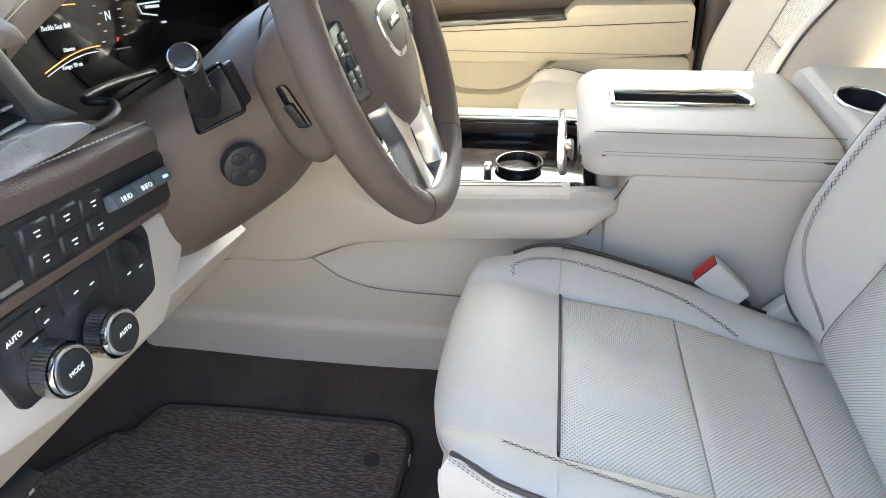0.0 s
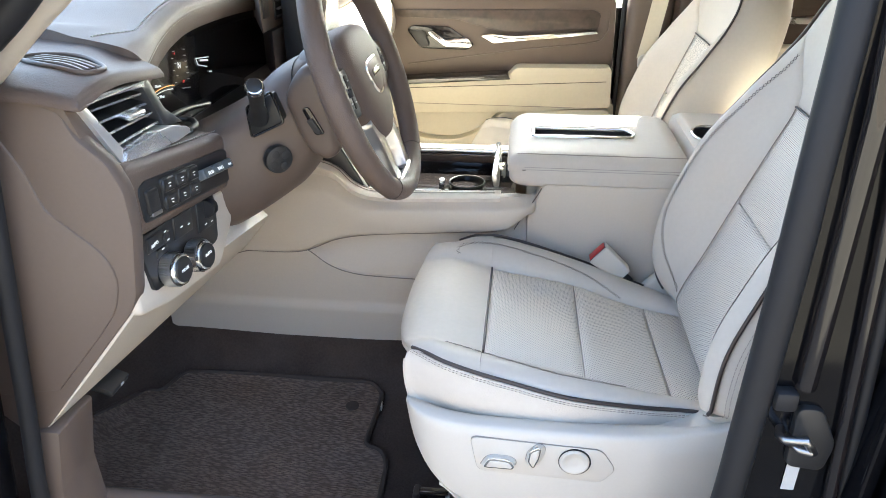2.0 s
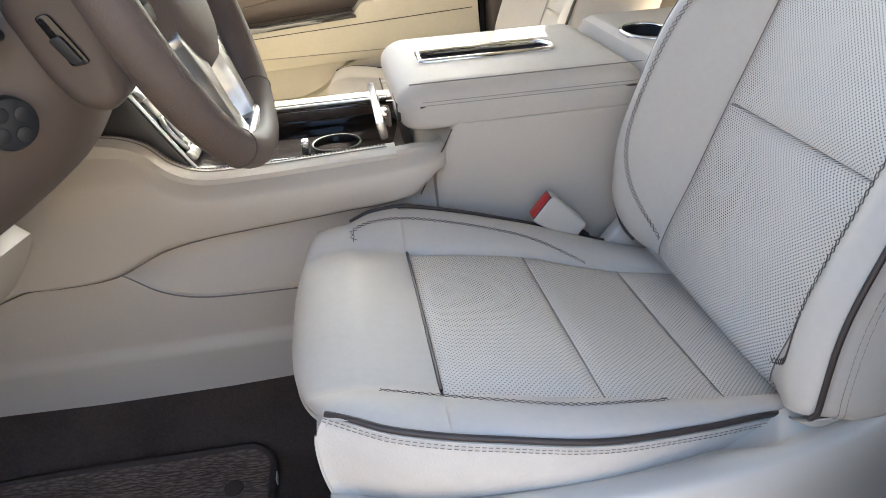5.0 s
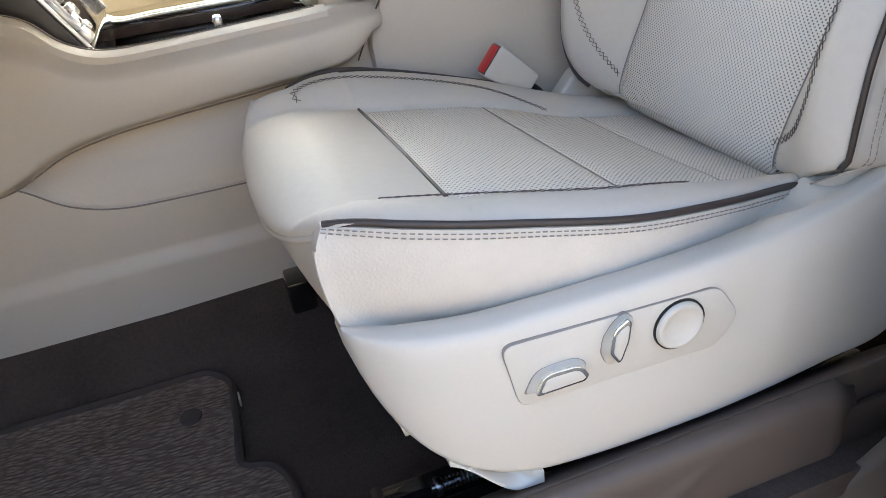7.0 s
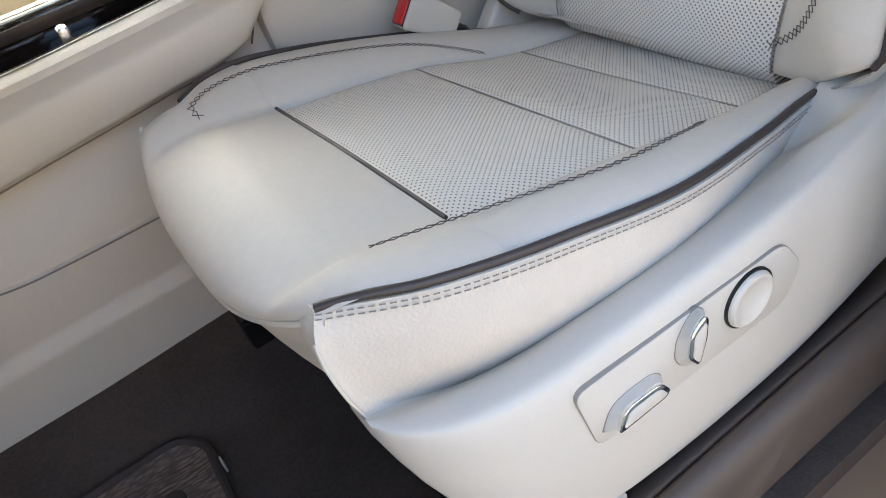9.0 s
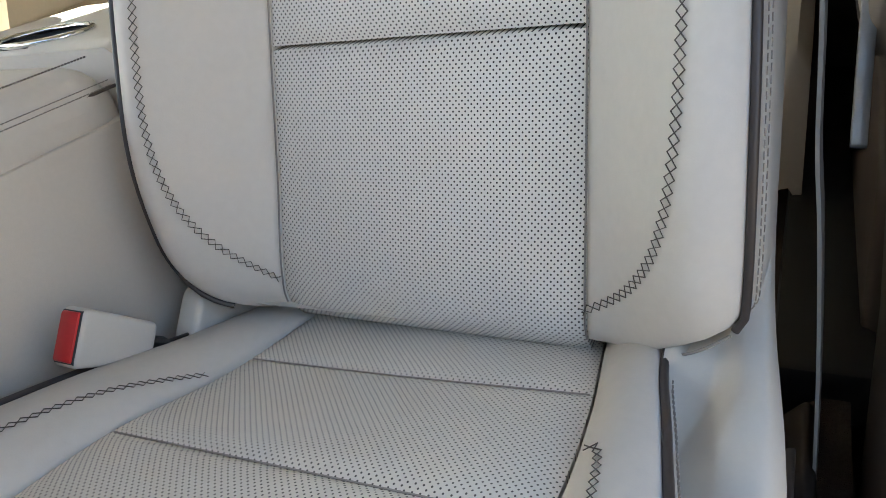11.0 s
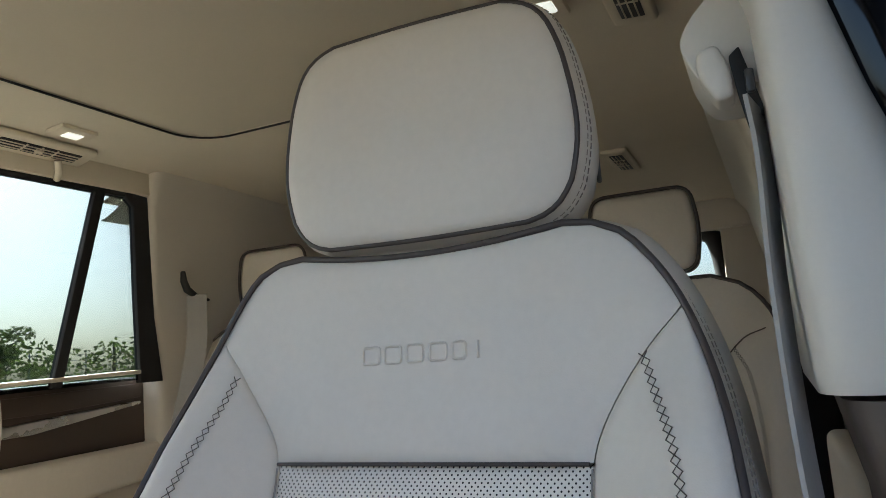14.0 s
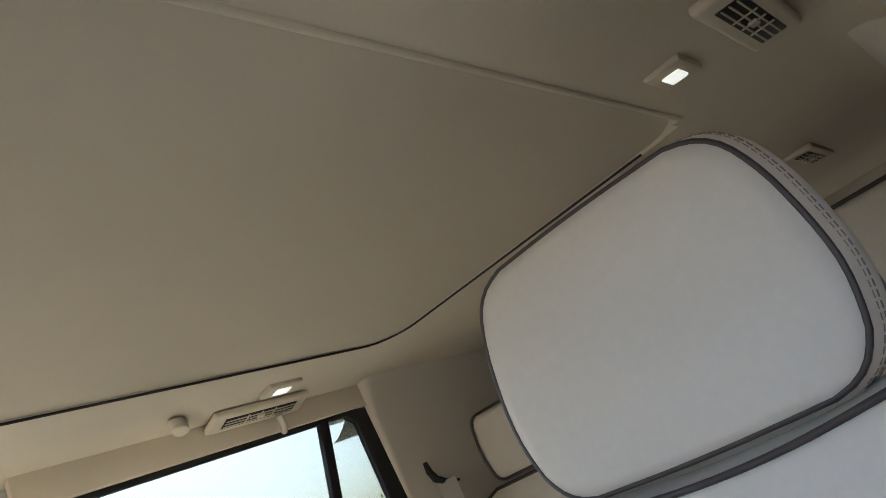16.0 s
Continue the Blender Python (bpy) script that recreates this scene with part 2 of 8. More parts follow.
# ---- geometry helpers ----
def spline(points):
    """A smooth curve (Catmull-Rom) through points: a function of 0 to 1."""
    P = [np.array(p, float) for p in points]
    n = len(P) - 1

    def at(t):
        t = min(max(t, 0.0), 1.0) * n
        i = min(int(t), n - 1)
        t -= i
        p1, p2 = P[i], P[i + 1]
        p0 = P[i - 1] if i else 2 * p1 - p2
        p3 = P[i + 2] if i + 2 <= n else 2 * p2 - p1
        return 0.5 * (2 * p1 + (p2 - p0) * t + (2 * p0 - 5 * p1 + 4 * p2 - p3) * t * t + (3 * p1 - p0 - 3 * p2 + p3) * t ** 3)
    return at


def along(xs, ys):
    """A smooth monotone-knot function y(x) through knots, flat outside."""
    xs, ys = list(xs), [np.array(y, float) for y in ys]
    m = []
    for i in range(len(xs)):
        a, b = max(i - 1, 0), min(i + 1, len(xs) - 1)
        m.append((ys[b] - ys[a]) / (xs[b] - xs[a]))

    def at(x):
        if x <= xs[0]:
            return ys[0]
        if x >= xs[-1]:
            return ys[-1]
        i = max(k for k in range(len(xs) - 1) if xs[k] <= x)
        h = xs[i + 1] - xs[i]
        t = (x - xs[i]) / h
        return (2 * t ** 3 - 3 * t * t + 1) * ys[i] + (t ** 3 - 2 * t * t + t) * h * m[i] + (3 * t * t - 2 * t ** 3) * ys[i + 1] + (t ** 3 - t * t) * h * m[i + 1]
    return at


def step(a, b, x):
    t = min(max((x - a) / (b - a), 0.0), 1.0)
    return t * t * (3 - 2 * t)


def link(name, me, mat, parent=None, label="", smooth=True, sharp=40.0):
    if smooth:
        me.shade_smooth()
        me.set_sharp_from_angle(angle=radians(sharp))
    if mat is not None:
        me.materials.append(mat)
    ob = new(name, me)
    if parent is not None:
        ob.parent = parent
    return tagged(ob, label=label)


def mesh(name, verts, faces, mat, parent=None, label="", smooth=True, sharp=40.0):
    me = bpy.data.meshes.new(name)
    me.from_pydata([tuple(map(float, v)) for v in verts], [], faces)
    me.validate()
    me.update()
    return link(name, me, mat, parent, label, smooth, sharp)


def part(name, bm, mat, parent=None, label="", smooth=True, sharp=40.0):
    me = bpy.data.meshes.new(name)
    bmesh.ops.recalc_face_normals(bm, faces=bm.faces)
    bm.to_mesh(me)
    bm.free()
    return link(name, me, mat, parent, label, smooth, sharp)


def thing(name, place, label, category, group="", kind=""):
    ob = new(name)
    ob.location = place
    ob.empty_display_size = 0.05
    return tagged(ob, label, category, group, kind)


def seat_at(ob, parent):
    """Hang ob, built in world places, under parent without moving it."""
    ob.parent = parent
    ob.matrix_parent_inverse = Matrix.Translation(parent.location).inverted()
    return ob


class Kit:
    """Parts of one thing, built in world places."""
    def __init__(self, root):
        self.root = root

    def put(self, ob, under=None):
        if under is None:
            return seat_at(ob, self.root)
        ob.parent = under
        ob.matrix_parent_inverse = Matrix.Identity(4)
        return ob


def sheet(fn, nu, nv, closed_u=False, closed_v=False, skirt=None, base=None):
    """Vertices and faces of a grid fn(u, v), with a turned-down rim (skirt: an offset vector) where wanted."""
    us = [i / nu for i in range(nu if closed_u else nu + 1)]
    vs = [j / nv for j in range(nv if closed_v else nv + 1)]
    V = [np.array(fn(u, v), float) for u in us for v in vs]
    n, mV = len(us), len(vs)
    F = []
    for i in range(n if closed_u else n - 1):
        for j in range(mV if closed_v else mV - 1):
            a, b = i * mV + j, ((i + 1) % n) * mV + j
            c, d = ((i + 1) % n) * mV + (j + 1) % mV, i * mV + (j + 1) % mV
            F.append((a, b, c, d))
    if skirt is not None:
        ring = [i * mV for i in range(n)] + [(n - 1) * mV + j for j in range(1, mV)] + [i * mV + mV - 1 for i in range(n - 2, -1, -1)] + [j for j in range(mV - 2, 0, -1)]
        s = len(V)
        V += [V[k] + np.array(skirt) for k in ring]
        for k in range(len(ring)):
            k2 = (k + 1) % len(ring)
            F.append((ring[k2], ring[k], s + k, s + k2))
    return V, F


def uv_metres(ob, fn):
    """A UV map in metres from a function of the vertex place."""
    me = ob.data
    layer = me.uv_layers.new(name="metres")
    for loop in me.loops:
        layer.data[loop.index].uv = fn(me.vertices[loop.vertex_index].co)


def tube(points, r, sides=8, closed=False, flat=1.0):
    """Vertices and faces of a round (or flattened) rod along points."""
    P = [np.array(p, float) for p in points]
    n = len(P)
    V, F = [], []
    s = None
    for i in range(n):
        a, b = P[i - 1] if (i or closed) else P[i], P[(i + 1) % n] if (i < n - 1 or closed) else P[i]
        d = b - a
        d /= max(np.linalg.norm(d), 1e-9)
        if s is None:
            s = np.cross(d, [0.0, 0.0, 1.0])
            if np.linalg.norm(s) < 0.2:
                s = np.cross(d, [0.0, 1.0, 0.0])
        s = s - d * np.dot(s, d)
        s /= max(np.linalg.norm(s), 1e-9)
        w = np.cross(s, d)
        rr = r[i] if hasattr(r, "__len__") else r
        for k in range(sides):
            an = 2 * math.pi * k / sides
            V.append(P[i] + rr * (math.cos(an) * s + math.sin(an) * w * flat))
    for i in range(n if closed else n - 1):
        for k in range(sides):
            i2, k2 = (i + 1) % n, (k + 1) % sides
            F.append((i * sides + k, i * sides + k2, i2 * sides + k2, i2 * sides + k))
    if not closed:
        F.append(tuple(range(sides))[::-1])
        F.append(tuple((n - 1) * sides + k for k in range(sides)))
    return V, F


def rod(name, points, r, mat, parent=None, label="", sides=8, closed=False, flat=1.0):
    V, F = tube(points, r, sides, closed, flat)
    return mesh(name, V, F, mat, parent, label, sharp=60)


def box(size, place=(0, 0, 0), bevel=0.004, segs=2, turn=(0, 0, 0)):
    """A bmesh: a box with rounded edges."""
    bm = bmesh.new()
    bmesh.ops.create_cube(bm, size=1.0)
    bmesh.ops.scale(bm, vec=size, verts=bm.verts)
    if bevel:
        bmesh.ops.bevel(bm, geom=bm.edges[:], offset=min(bevel, min(size) * 0.49), segments=segs, profile=0.5, affect="EDGES")
    bmesh.ops.transform(bm, matrix=pose(*place, *turn), verts=bm.verts)
    return bm


def prism(outline, axis, lo, hi, bevel=0.003, segs=2):
    """A bmesh: an outline in the two other axes, drawn out along axis from lo to hi, edges rounded."""
    bm = bmesh.new()
    def at(p, h):
        return {"x": (h, p[0], p[1]), "y": (p[0], h, p[1]), "z": (p[0], p[1], h)}[axis]
    a = [bm.verts.new(at(p, lo)) for p in outline]
    b = [bm.verts.new(at(p, hi)) for p in outline]
    n = len(outline)
    bm.faces.new(a[::-1])
    bm.faces.new(b)
    for i in range(n):
        bm.faces.new((a[i], a[(i + 1) % n], b[(i + 1) % n], b[i]))
    bmesh.ops.recalc_face_normals(bm, faces=bm.faces)
    if bevel:
        e = [e for e in bm.edges if e.calc_face_angle(0) > radians(25)]
        bmesh.ops.bevel(bm, geom=e, offset=bevel, segments=segs, profile=0.5, affect="EDGES", clamp_overlap=True)
    return bm


def smooth_loop(points, n=48):
    """A closed smooth loop through 2D or 3D points."""
    P = [np.array(p, float) for p in points]
    m = len(P)
    out = []
    per = max(n // m, 2)
    for i in range(m):
        p0, p1, p2, p3 = P[i - 1], P[i], P[(i + 1) % m], P[(i + 2) % m]
        for k in range(per):
            t = k / per
            out.append(tuple(0.5 * (2 * p1 + (p2 - p0) * t + (2 * p0 - 5 * p1 + 4 * p2 - p3) * t * t + (3 * p1 - p0 - 3 * p2 + p3) * t ** 3)))
    return out


def rounded(corners, r, n=5):
    """A 2D outline with its corners rounded by radius r."""
    out = []
    m = len(corners)
    for i in range(m):
        p, a, b = np.array(corners[i], float), np.array(corners[i - 1], float), np.array(corners[(i + 1) % m], float)
        da, db = (a - p), (b - p)
        la, lb = np.linalg.norm(da), np.linalg.norm(db)
        rr = min(r, la * 0.45, lb * 0.45)
        s, e = p + da / la * rr, p + db / lb * rr
        for k in range(n + 1):
            t = k / n
            out.append(tuple((1 - t) ** 2 * s + 2 * t * (1 - t) * p + t * t * e))
    return out


def disc(place, normal, r, depth, bevel=0.001, segs=32, r2=None):
    """A bmesh: a short round plug centred on place, its axis along normal."""
    bm = bmesh.new()
    bmesh.ops.create_cone(bm, cap_ends=True, segments=segs, radius1=r, radius2=r if r2 is None else r2, depth=depth)
    if bevel:
        e = [e for e in bm.edges if e.calc_face_angle(0) > radians(40)]
        bmesh.ops.bevel(bm, geom=e, offset=bevel, segments=2, profile=0.5, affect="EDGES")
    q = Vector(normal).to_track_quat("Z", "Y").to_matrix().to_4x4()
    bmesh.ops.transform(bm, matrix=Matrix.Translation(place) @ q, verts=bm.verts)
    return bm


def text_mesh(name, words, size, m, mat, parent=None, depth=0.0004):
    """Letters as a thin mesh at the pose m, centred."""
    c = bpy.data.curves.new(name, "FONT")
    c.body, c.size, c.extrude, c.align_x, c.align_y = words, size, depth, "CENTER", "CENTER"
    c.resolution_u = 2
    tmp = bpy.data.objects.new(name, c)
    scene.collection.objects.link(tmp)
    me = bpy.data.meshes.new_from_object(tmp.evaluated_get(bpy.context.evaluated_depsgraph_get()))
    bpy.data.objects.remove(tmp)
    me.transform(m)
    return link(name, me, mat, parent, smooth=False)

# ---- the setting ----
YC = 1.21            # middle of the car
FLOOR = 0.17         # carpet
ROOF = 1.42          # headliner
GROUND = -0.42


def structure(ob, label="", category=""):
    return tagged(ob, label, category, kind="structure")


def flat_ground():
    V, F = sheet(lambda u, v: ((u - 0.5) * 900, (v - 0.5) * 900, GROUND), 12, 12)
    structure(mesh("ground", V, F, asphalt, smooth=False), "weathered grey asphalt of an open car lot", "ground")


def unseen_lot_wall():
    """An unseen plain rendered wall, added to close the lot on the driver's side and shape its light."""
    V, F = sheet(lambda u, v: (-30 + 60 * u, -7.0, GROUND + 3.7 * v), 40, 6, skirt=(0, -0.3, 0))
    structure(mesh("wall_lot", V, F, render_wall, smooth=False), "plain tan rendered wall, unseen, added beside the car lot to shape the light", "wall")


def carpet_z(x, y):
    z = FLOOR + 0.004 * math.sin(9 * x + 3 * y)
    tunnel = step(0.90, 1.02, y) * (1 - step(1.40, 1.52, y))
    z += 0.085 * tunnel
    z += max(0.0, -0.86 - x) * 0.9
    z += 0.07 * (1 - step(0.44, 0.50, y)) + 0.07 * step(1.93, 1.98, y)
    return z


def floor_carpet():
    V, F = sheet(lambda u, v: (-1.15 + 3.9 * u, 0.41 + 1.6 * v, carpet_z(-1.15 + 3.9 * u, 0.41 + 1.6 * v)), 130, 60, skirt=(0, 0, -0.03))
    structure(mesh("floor", V, F, carpet, sharp=70), "dark brown carpet over the cabin floor", "floor")
    # steel underbody that closes the car below
    structure(part("floor_pan", box((3.9, 1.86, 0.05), (0.8, YC, 0.06), 0.01), paint, smooth=False), "black steel floor pan", "floor")


def headliner():
    # the shade of the sunroof lies a step higher than the fabric round it
    X0, X1, Y0, Y1, R = -0.25, 1.06, 0.80, 1.60, 0.09

    def inside(x, y):
        qx, qy = abs(x - (X0 + X1) / 2) - (X1 - X0) / 2 + R, abs(y - (Y0 + Y1) / 2) - (Y1 - Y0) / 2 + R
        return math.hypot(max(qx, 0), max(qy, 0)) + min(max(qx, qy), 0) - R

    def crown(x, y):
        side = abs(y - YC)
        return ROOF - 0.10 * step(0.60, 0.86, side) ** 1.5 - 0.05 * step(-0.3, -0.62, x) - 0.03 * step(1.25, 2.6, x)

    def z(x, y):
        return crown(x, y) + 0.034 * step(0.001, -0.004, inside(x, y))
    xs = sorted(set([-0.62 + 3.3 * i / 90 for i in range(91)] + [X0 - 0.001, X0 + 0.004, X1 - 0.004, X1 + 0.001]))
    ys = sorted(set([0.36 + 1.7 * i / 60 for i in range(61)] + [Y0 - 0.001, Y0 + 0.004, Y1 - 0.004, Y1 + 0.001]))
    V = [(x, y, z(x, y)) for x in xs for y in ys]
    m = len(ys)
    F = [(i * m + j, i * m + j + 1, (i + 1) * m + j + 1, (i + 1) * m + j) for i in range(len(xs) - 1) for j in range(m - 1) if not (0.38 < xs[i] < 1.17 and ys[j] > 1.89)]
    n = len(V)
    V += [(x, y, z(x, y) + 0.05) for x in xs for y in ys]
    F += [tuple(n + k for k in f[::-1]) for f in F]
    ob = structure(mesh("ceiling", V, F, headlining, sharp=25), "beige fabric headliner with a closed sunroof shade", "ceiling")
    V, F = sheet(lambda u, v: (X0 + (X1 - X0) * u, Y0 + (Y1 - Y0) * v, crown(X0 + (X1 - X0) * u, Y0 + (Y1 - Y0) * v) + 0.006), 30, 20)
    structure(mesh("trim_sunroof_shade", V, F, shade_cloth), "beige cloth shade under the closed sunroof", "sunroof shade")
    # rolled lip along the left edge of the opening
    structure(rod("trim_sunroof_lip", [(X0 + (X1 - X0 - 0.03) * k / 30, Y0 - 0.003, crown(X0 + (X1 - X0) * k / 30, Y0) + 0.002) for k in range(31)], 0.0055, headlining, sides=10), "beige lip of the sunroof opening", "trim")
    # dark gap round the shade, along its right and rear edge
    path = [(X0, Y1)] + [(X0 + (X1 - R - X0) * k / 20, Y1) for k in range(1, 20)]
    path += [(X1 - R + R * math.sin(a), Y1 - R + R * math.cos(a)) for a in [k * math.pi / 16 for k in range(9)]]
    path += [(X1, Y1 - R - (Y1 - Y0 - 2 * R) * k / 12) for k in range(1, 13)]
    structure(rod("trim_sunroof_gap", [(x, y, crown(x, y) + 0.001) for x, y in path], 0.0024, rubber, sides=6), "thin black gap of the sunroof shade", "trim")
    # outer skin of the roof
    V, F = sheet(lambda u, v: (-0.75 + 3.55 * u, 0.30 + 1.67 * v, ROOF + 0.075 - 0.11 * abs(2 * v - 1) ** 3 - 0.05 * abs(2 * u - 1) ** 4), 24, 16, skirt=(0, 0, -0.02))
    structure(mesh("roof_skin", V, F, paint), "black painted roof panel", "roof")


def loft_z(rows, n=6):
    """A rounded column: rows of (z, x0, x1, y0, y1), corners rounded."""
    V, F = [], []
    m = 0
    for z, x0, x1, y0, y1 in rows:
        loop = rounded([(x0, y0), (x0, y1), (x1, y1), (x1, y0)], 0.03, n)
        m = len(loop)
        V += [(px, py, z) for px, py in loop]
    for i in range(len(rows) - 1):
        for k in range(m):
            F.append((i * m + k, i * m + (k + 1) % m, (i + 1) * m + (k + 1) % m, (i + 1) * m + k))
    F.append(tuple(range(m))[::-1])
    F.append(tuple((len(rows) - 1) * m + k for k in range(m)))
    return V, F


def left_side():
    """The driver's side: sill, B-pillar, rear door, roof rail, A-pillar."""
    # B-pillar trim, brown below and cream above
    V, F = loft_z([(0.16, 0.20, 0.41, 0.33, 0.400), (0.40, 0.23, 0.41, 0.33, 0.405), (0.52, 0.25, 0.41, 0.33, 0.4126), (0.64, 0.262, 0.41, 0.33, 0.426), (0.72, 0.27, 0.41, 0.33, 0.431), (0.82, 0.28, 0.41, 0.335, 0.438), (0.878, 0.287, 0.41, 0.335, 0.451)])
    structure(mesh("wall_pillar_lower", V, F, shaded_sill_brown), "brown moulded lower trim of the door pillar", "pillar trim")
    V, F = loft_z([(0.882, 0.280, 0.52, 0.345, 0.462), (0.89, 0.277, 0.52, 0.352, 0.463), (0.95, 0.283, 0.52, 0.385, 0.466), (1.05, 0.286, 0.52, 0.416, 0.468), (1.12, 0.288, 0.53, 0.434, 0.470), (1.20, 0.288, 0.55, 0.450, 0.490), (1.30, 0.27, 0.58, 0.475, 0.52), (1.40, 0.24, 0.62, 0.51, 0.56)])
    structure(mesh("wall_pillar_upper", V, F, cream_plastic), "cream moulded upper trim of the door pillar", "pillar trim")
    # painted body side of the pillar
    V, F = loft_z([(-0.05, 0.165, 0.50, 0.322, 0.345), (0.5, 0.178, 0.48, 0.322, 0.345), (0.9, 0.19, 0.46, 0.325, 0.345), (1.2, 0.205, 0.48, 0.345, 0.375), (1.42, 0.2, 0.55, 0.375, 0.42)], 6)
    structure(mesh("wall_pillar_jamb", V, F, paint), "gloss black painted door jamb", "pillar")
    V, F = loft_z([(-0.05, 0.305, 0.54, 0.20, 0.33), (0.5, 0.312, 0.54, 0.20, 0.33), (0.86, 0.318, 0.54, 0.22, 0.335), (0.95, 0.305, 0.54, 0.24, 0.40), (1.05, 0.300, 0.54, 0.26, 0.43), (1.2, 0.300, 0.55, 0.28, 0.465), (1.42, 0.30, 0.58, 0.34, 0.525)])
    structure(mesh("wall_pillar_body", V, F, paint), "gloss black painted body pillar", "pillar")
    structure(part("trim_jamb_step", prism(rounded([(0.285, 0.02), (0.292, 0.95), (0.306, 0.95), (0.300, 0.02)], 0.004), "y", 0.285, 0.335, 0.006), paint), "gloss black step of the door jamb", "pillar")
    # weatherstrip along the door opening
    path = spline([(-0.590, 0.320, 1.02), (-0.533, 0.324, 1.07), (-0.42, 0.354, 1.20), (-0.28, 0.40, 1.32), (0.05, 0.41, 1.36), (0.17, 0.395, 1.31), (0.195, 0.36, 1.15), (0.187, 0.335, 0.9), (0.178, 0.325, 0.65), (0.168, 0.325, 0.45), (0.13, 0.33, 0.25), (0.0, 0.335, 0.20), (-0.45, 0.335, 0.20), (-0.66, 0.335, 0.22), (-0.715, 0.34, 0.32), (-0.710, 0.34, 0.42), (-0.691, 0.34, 0.541), (-0.676, 0.34, 0.643), (-0.658, 0.34, 0.765), (-0.642, 0.34, 0.873), (-0.618, 0.33, 0.969)])
    loop = [path(k / 200) for k in range(201)]
    structure(rod("trim_weatherstrip_lip", [p + np.array([0.0, 0.006 + 0.016 * step(-0.45, -0.30, p[0]), 0.0]) for p in loop], 0.006, rubber, sides=8, closed=True), "thin black lip of the weatherstrip", "weatherstrip")
    structure(rod("trim_weatherstrip", loop, [0.0165 - 0.0055 * step(0.62, 0.68, k / 200) for k in range(201)], rubber, sides=12, closed=True), "black rubber weatherstrip round the door opening", "weatherstrip")
    # sill with a raised brown moulding
    structure(part("trim_sill", prism(rounded([(0.22, -0.05), (0.24, 0.09), (0.33, 0.10), (0.44, 0.11), (0.475, 0.09), (0.475, -0.03)], 0.02), "x", -0.85, 2.4, 0.0), dark_brown), "dark brown door sill", "sill")
    low_edge = along([-0.784, -0.30, -0.069, 0.064, 0.115, 0.167, 0.182], [0.157, 0.170, 0.196, 0.209, 0.211, 0.213, 0.224])

    def moulding(u, v):
        x = -0.784 + 0.998 * u
        end = 0.030 * step(0.170, 0.214, x)
        lo, hi = float(low_edge(x)), 0.3206 - end
        rib = 0.0036 * math.exp(-((x + 0.030 - 0.096 * (min(v / 0.55, 1.0) - 0.5)) / 0.013) ** 2) * step(0.0, 0.1, v) * step(0.62, 0.5, v)
        if v < 0.6:
            return (x, 0.4314 + end * 0.6 - rib, lo + (hi - 0.0216 - lo) * v / 0.6)
        a = (v - 0.6) / 0.4
        if a < 0.6:
            b = a / 0.6 * math.pi / 2
            return (x, 0.4314 + end * 0.6 + 0.0144 * (1 - math.cos(b)), hi - 0.0216 + 0.0216 * math.sin(b))
        b = (a - 0.6) / 0.4
        return (x, 0.4458 + end * 0.3 + 0.010 * step(0.0, 0.5, b), hi - 0.004 * b - 0.13 * step(0.3, 1.0, b))
    V, F = sheet(moulding, 120, 40, skirt=(0.0, 0.006, -0.03))
    structure(mesh("trim_sill_moulding", V, F, shaded_sill_brown, sharp=60), "brown moulded inner sill trim with a diagonal rib", "sill trim")

    def panel(u, v):
        x = -0.784 + 1.02 * u
        hi = float(low_edge(min(x, 0.167))) + 0.16 * step(0.155, 0.27, x)
        return (x, 0.4278 - 0.075 * (1 - v) ** 1.4 - 0.04 * step(0.12, 0.24, x), 0.095 + (hi - 0.001 - 0.095) * v)
    V, F = sheet(panel, 90, 16, skirt=(0.0, 0.012, 0.0))
    structure(mesh("trim_sill_lower", V, F, shaded_sill_brown, sharp=60), "brown lower sill panel sweeping up to the door pillar", "sill trim")
    # brown ledge between the moulding and the seat rail, and the pressed rib on the moulding
    structure(part("trim_sill_ledge", prism(rounded([(0.458, 0.16), (0.458, 0.311), (0.472, 0.303), (0.490, 0.287), (0.512, 0.262), (0.514, 0.16)], 0.006), "x", -0.230, 0.30, 0.002), brown_trim), "brown plastic ledge beside the seat rail", "sill trim")
    # closed rear door behind the pillar
    bm = prism([(0.50, 0.10), (0.50, 0.86), (2.3, 0.90), (2.3, 0.10)], "y", 0.28, 0.37, 0.02)
    structure(part("door_rear_left", bm, black_plastic), "dark inner panel of the closed rear door", "door")
    ins = structure(part("door_rear_left_inset", prism(rounded([(0.60, 0.535), (0.585, 0.66), (0.60, 0.745), (0.66, 0.768), (1.10, 0.76), (1.10, 0.535)], 0.03), "y", 0.385, 0.424, 0.014, 4), leather), "padded cream leather inset of the rear door", "door inset")
    part("pull_handle", prism(rounded([(0.634, 0.600), (0.612, 0.604), (0.580, 0.530), (0.545, 0.470), (0.564, 0.461), (0.604, 0.530)], 0.006), "y", 0.415, 0.429, 0.004, 3), bright_satin, ins, "satin metal door pull")
    structure(part("door_rear_left_pocket", prism(rounded([(0.52, 0.20), (0.56, 0.44), (0.66, 0.50), (0.98, 0.49), (1.08, 0.30), (0.98, 0.16)], 0.03), "y", 0.375, 0.402, 0.008, 3), brown_trim), "brown lower pocket panel of the rear door", "door pocket")
    # black box added over the carpet to stand in for the shade behind the seat
    structure(part("trim_sill_rear", box((1.0, 0.10, 0.07), (0.95, 0.435, 0.235), 0.01), black_plastic), "black box added at the rear door sill for the dark void there", "sill trim")
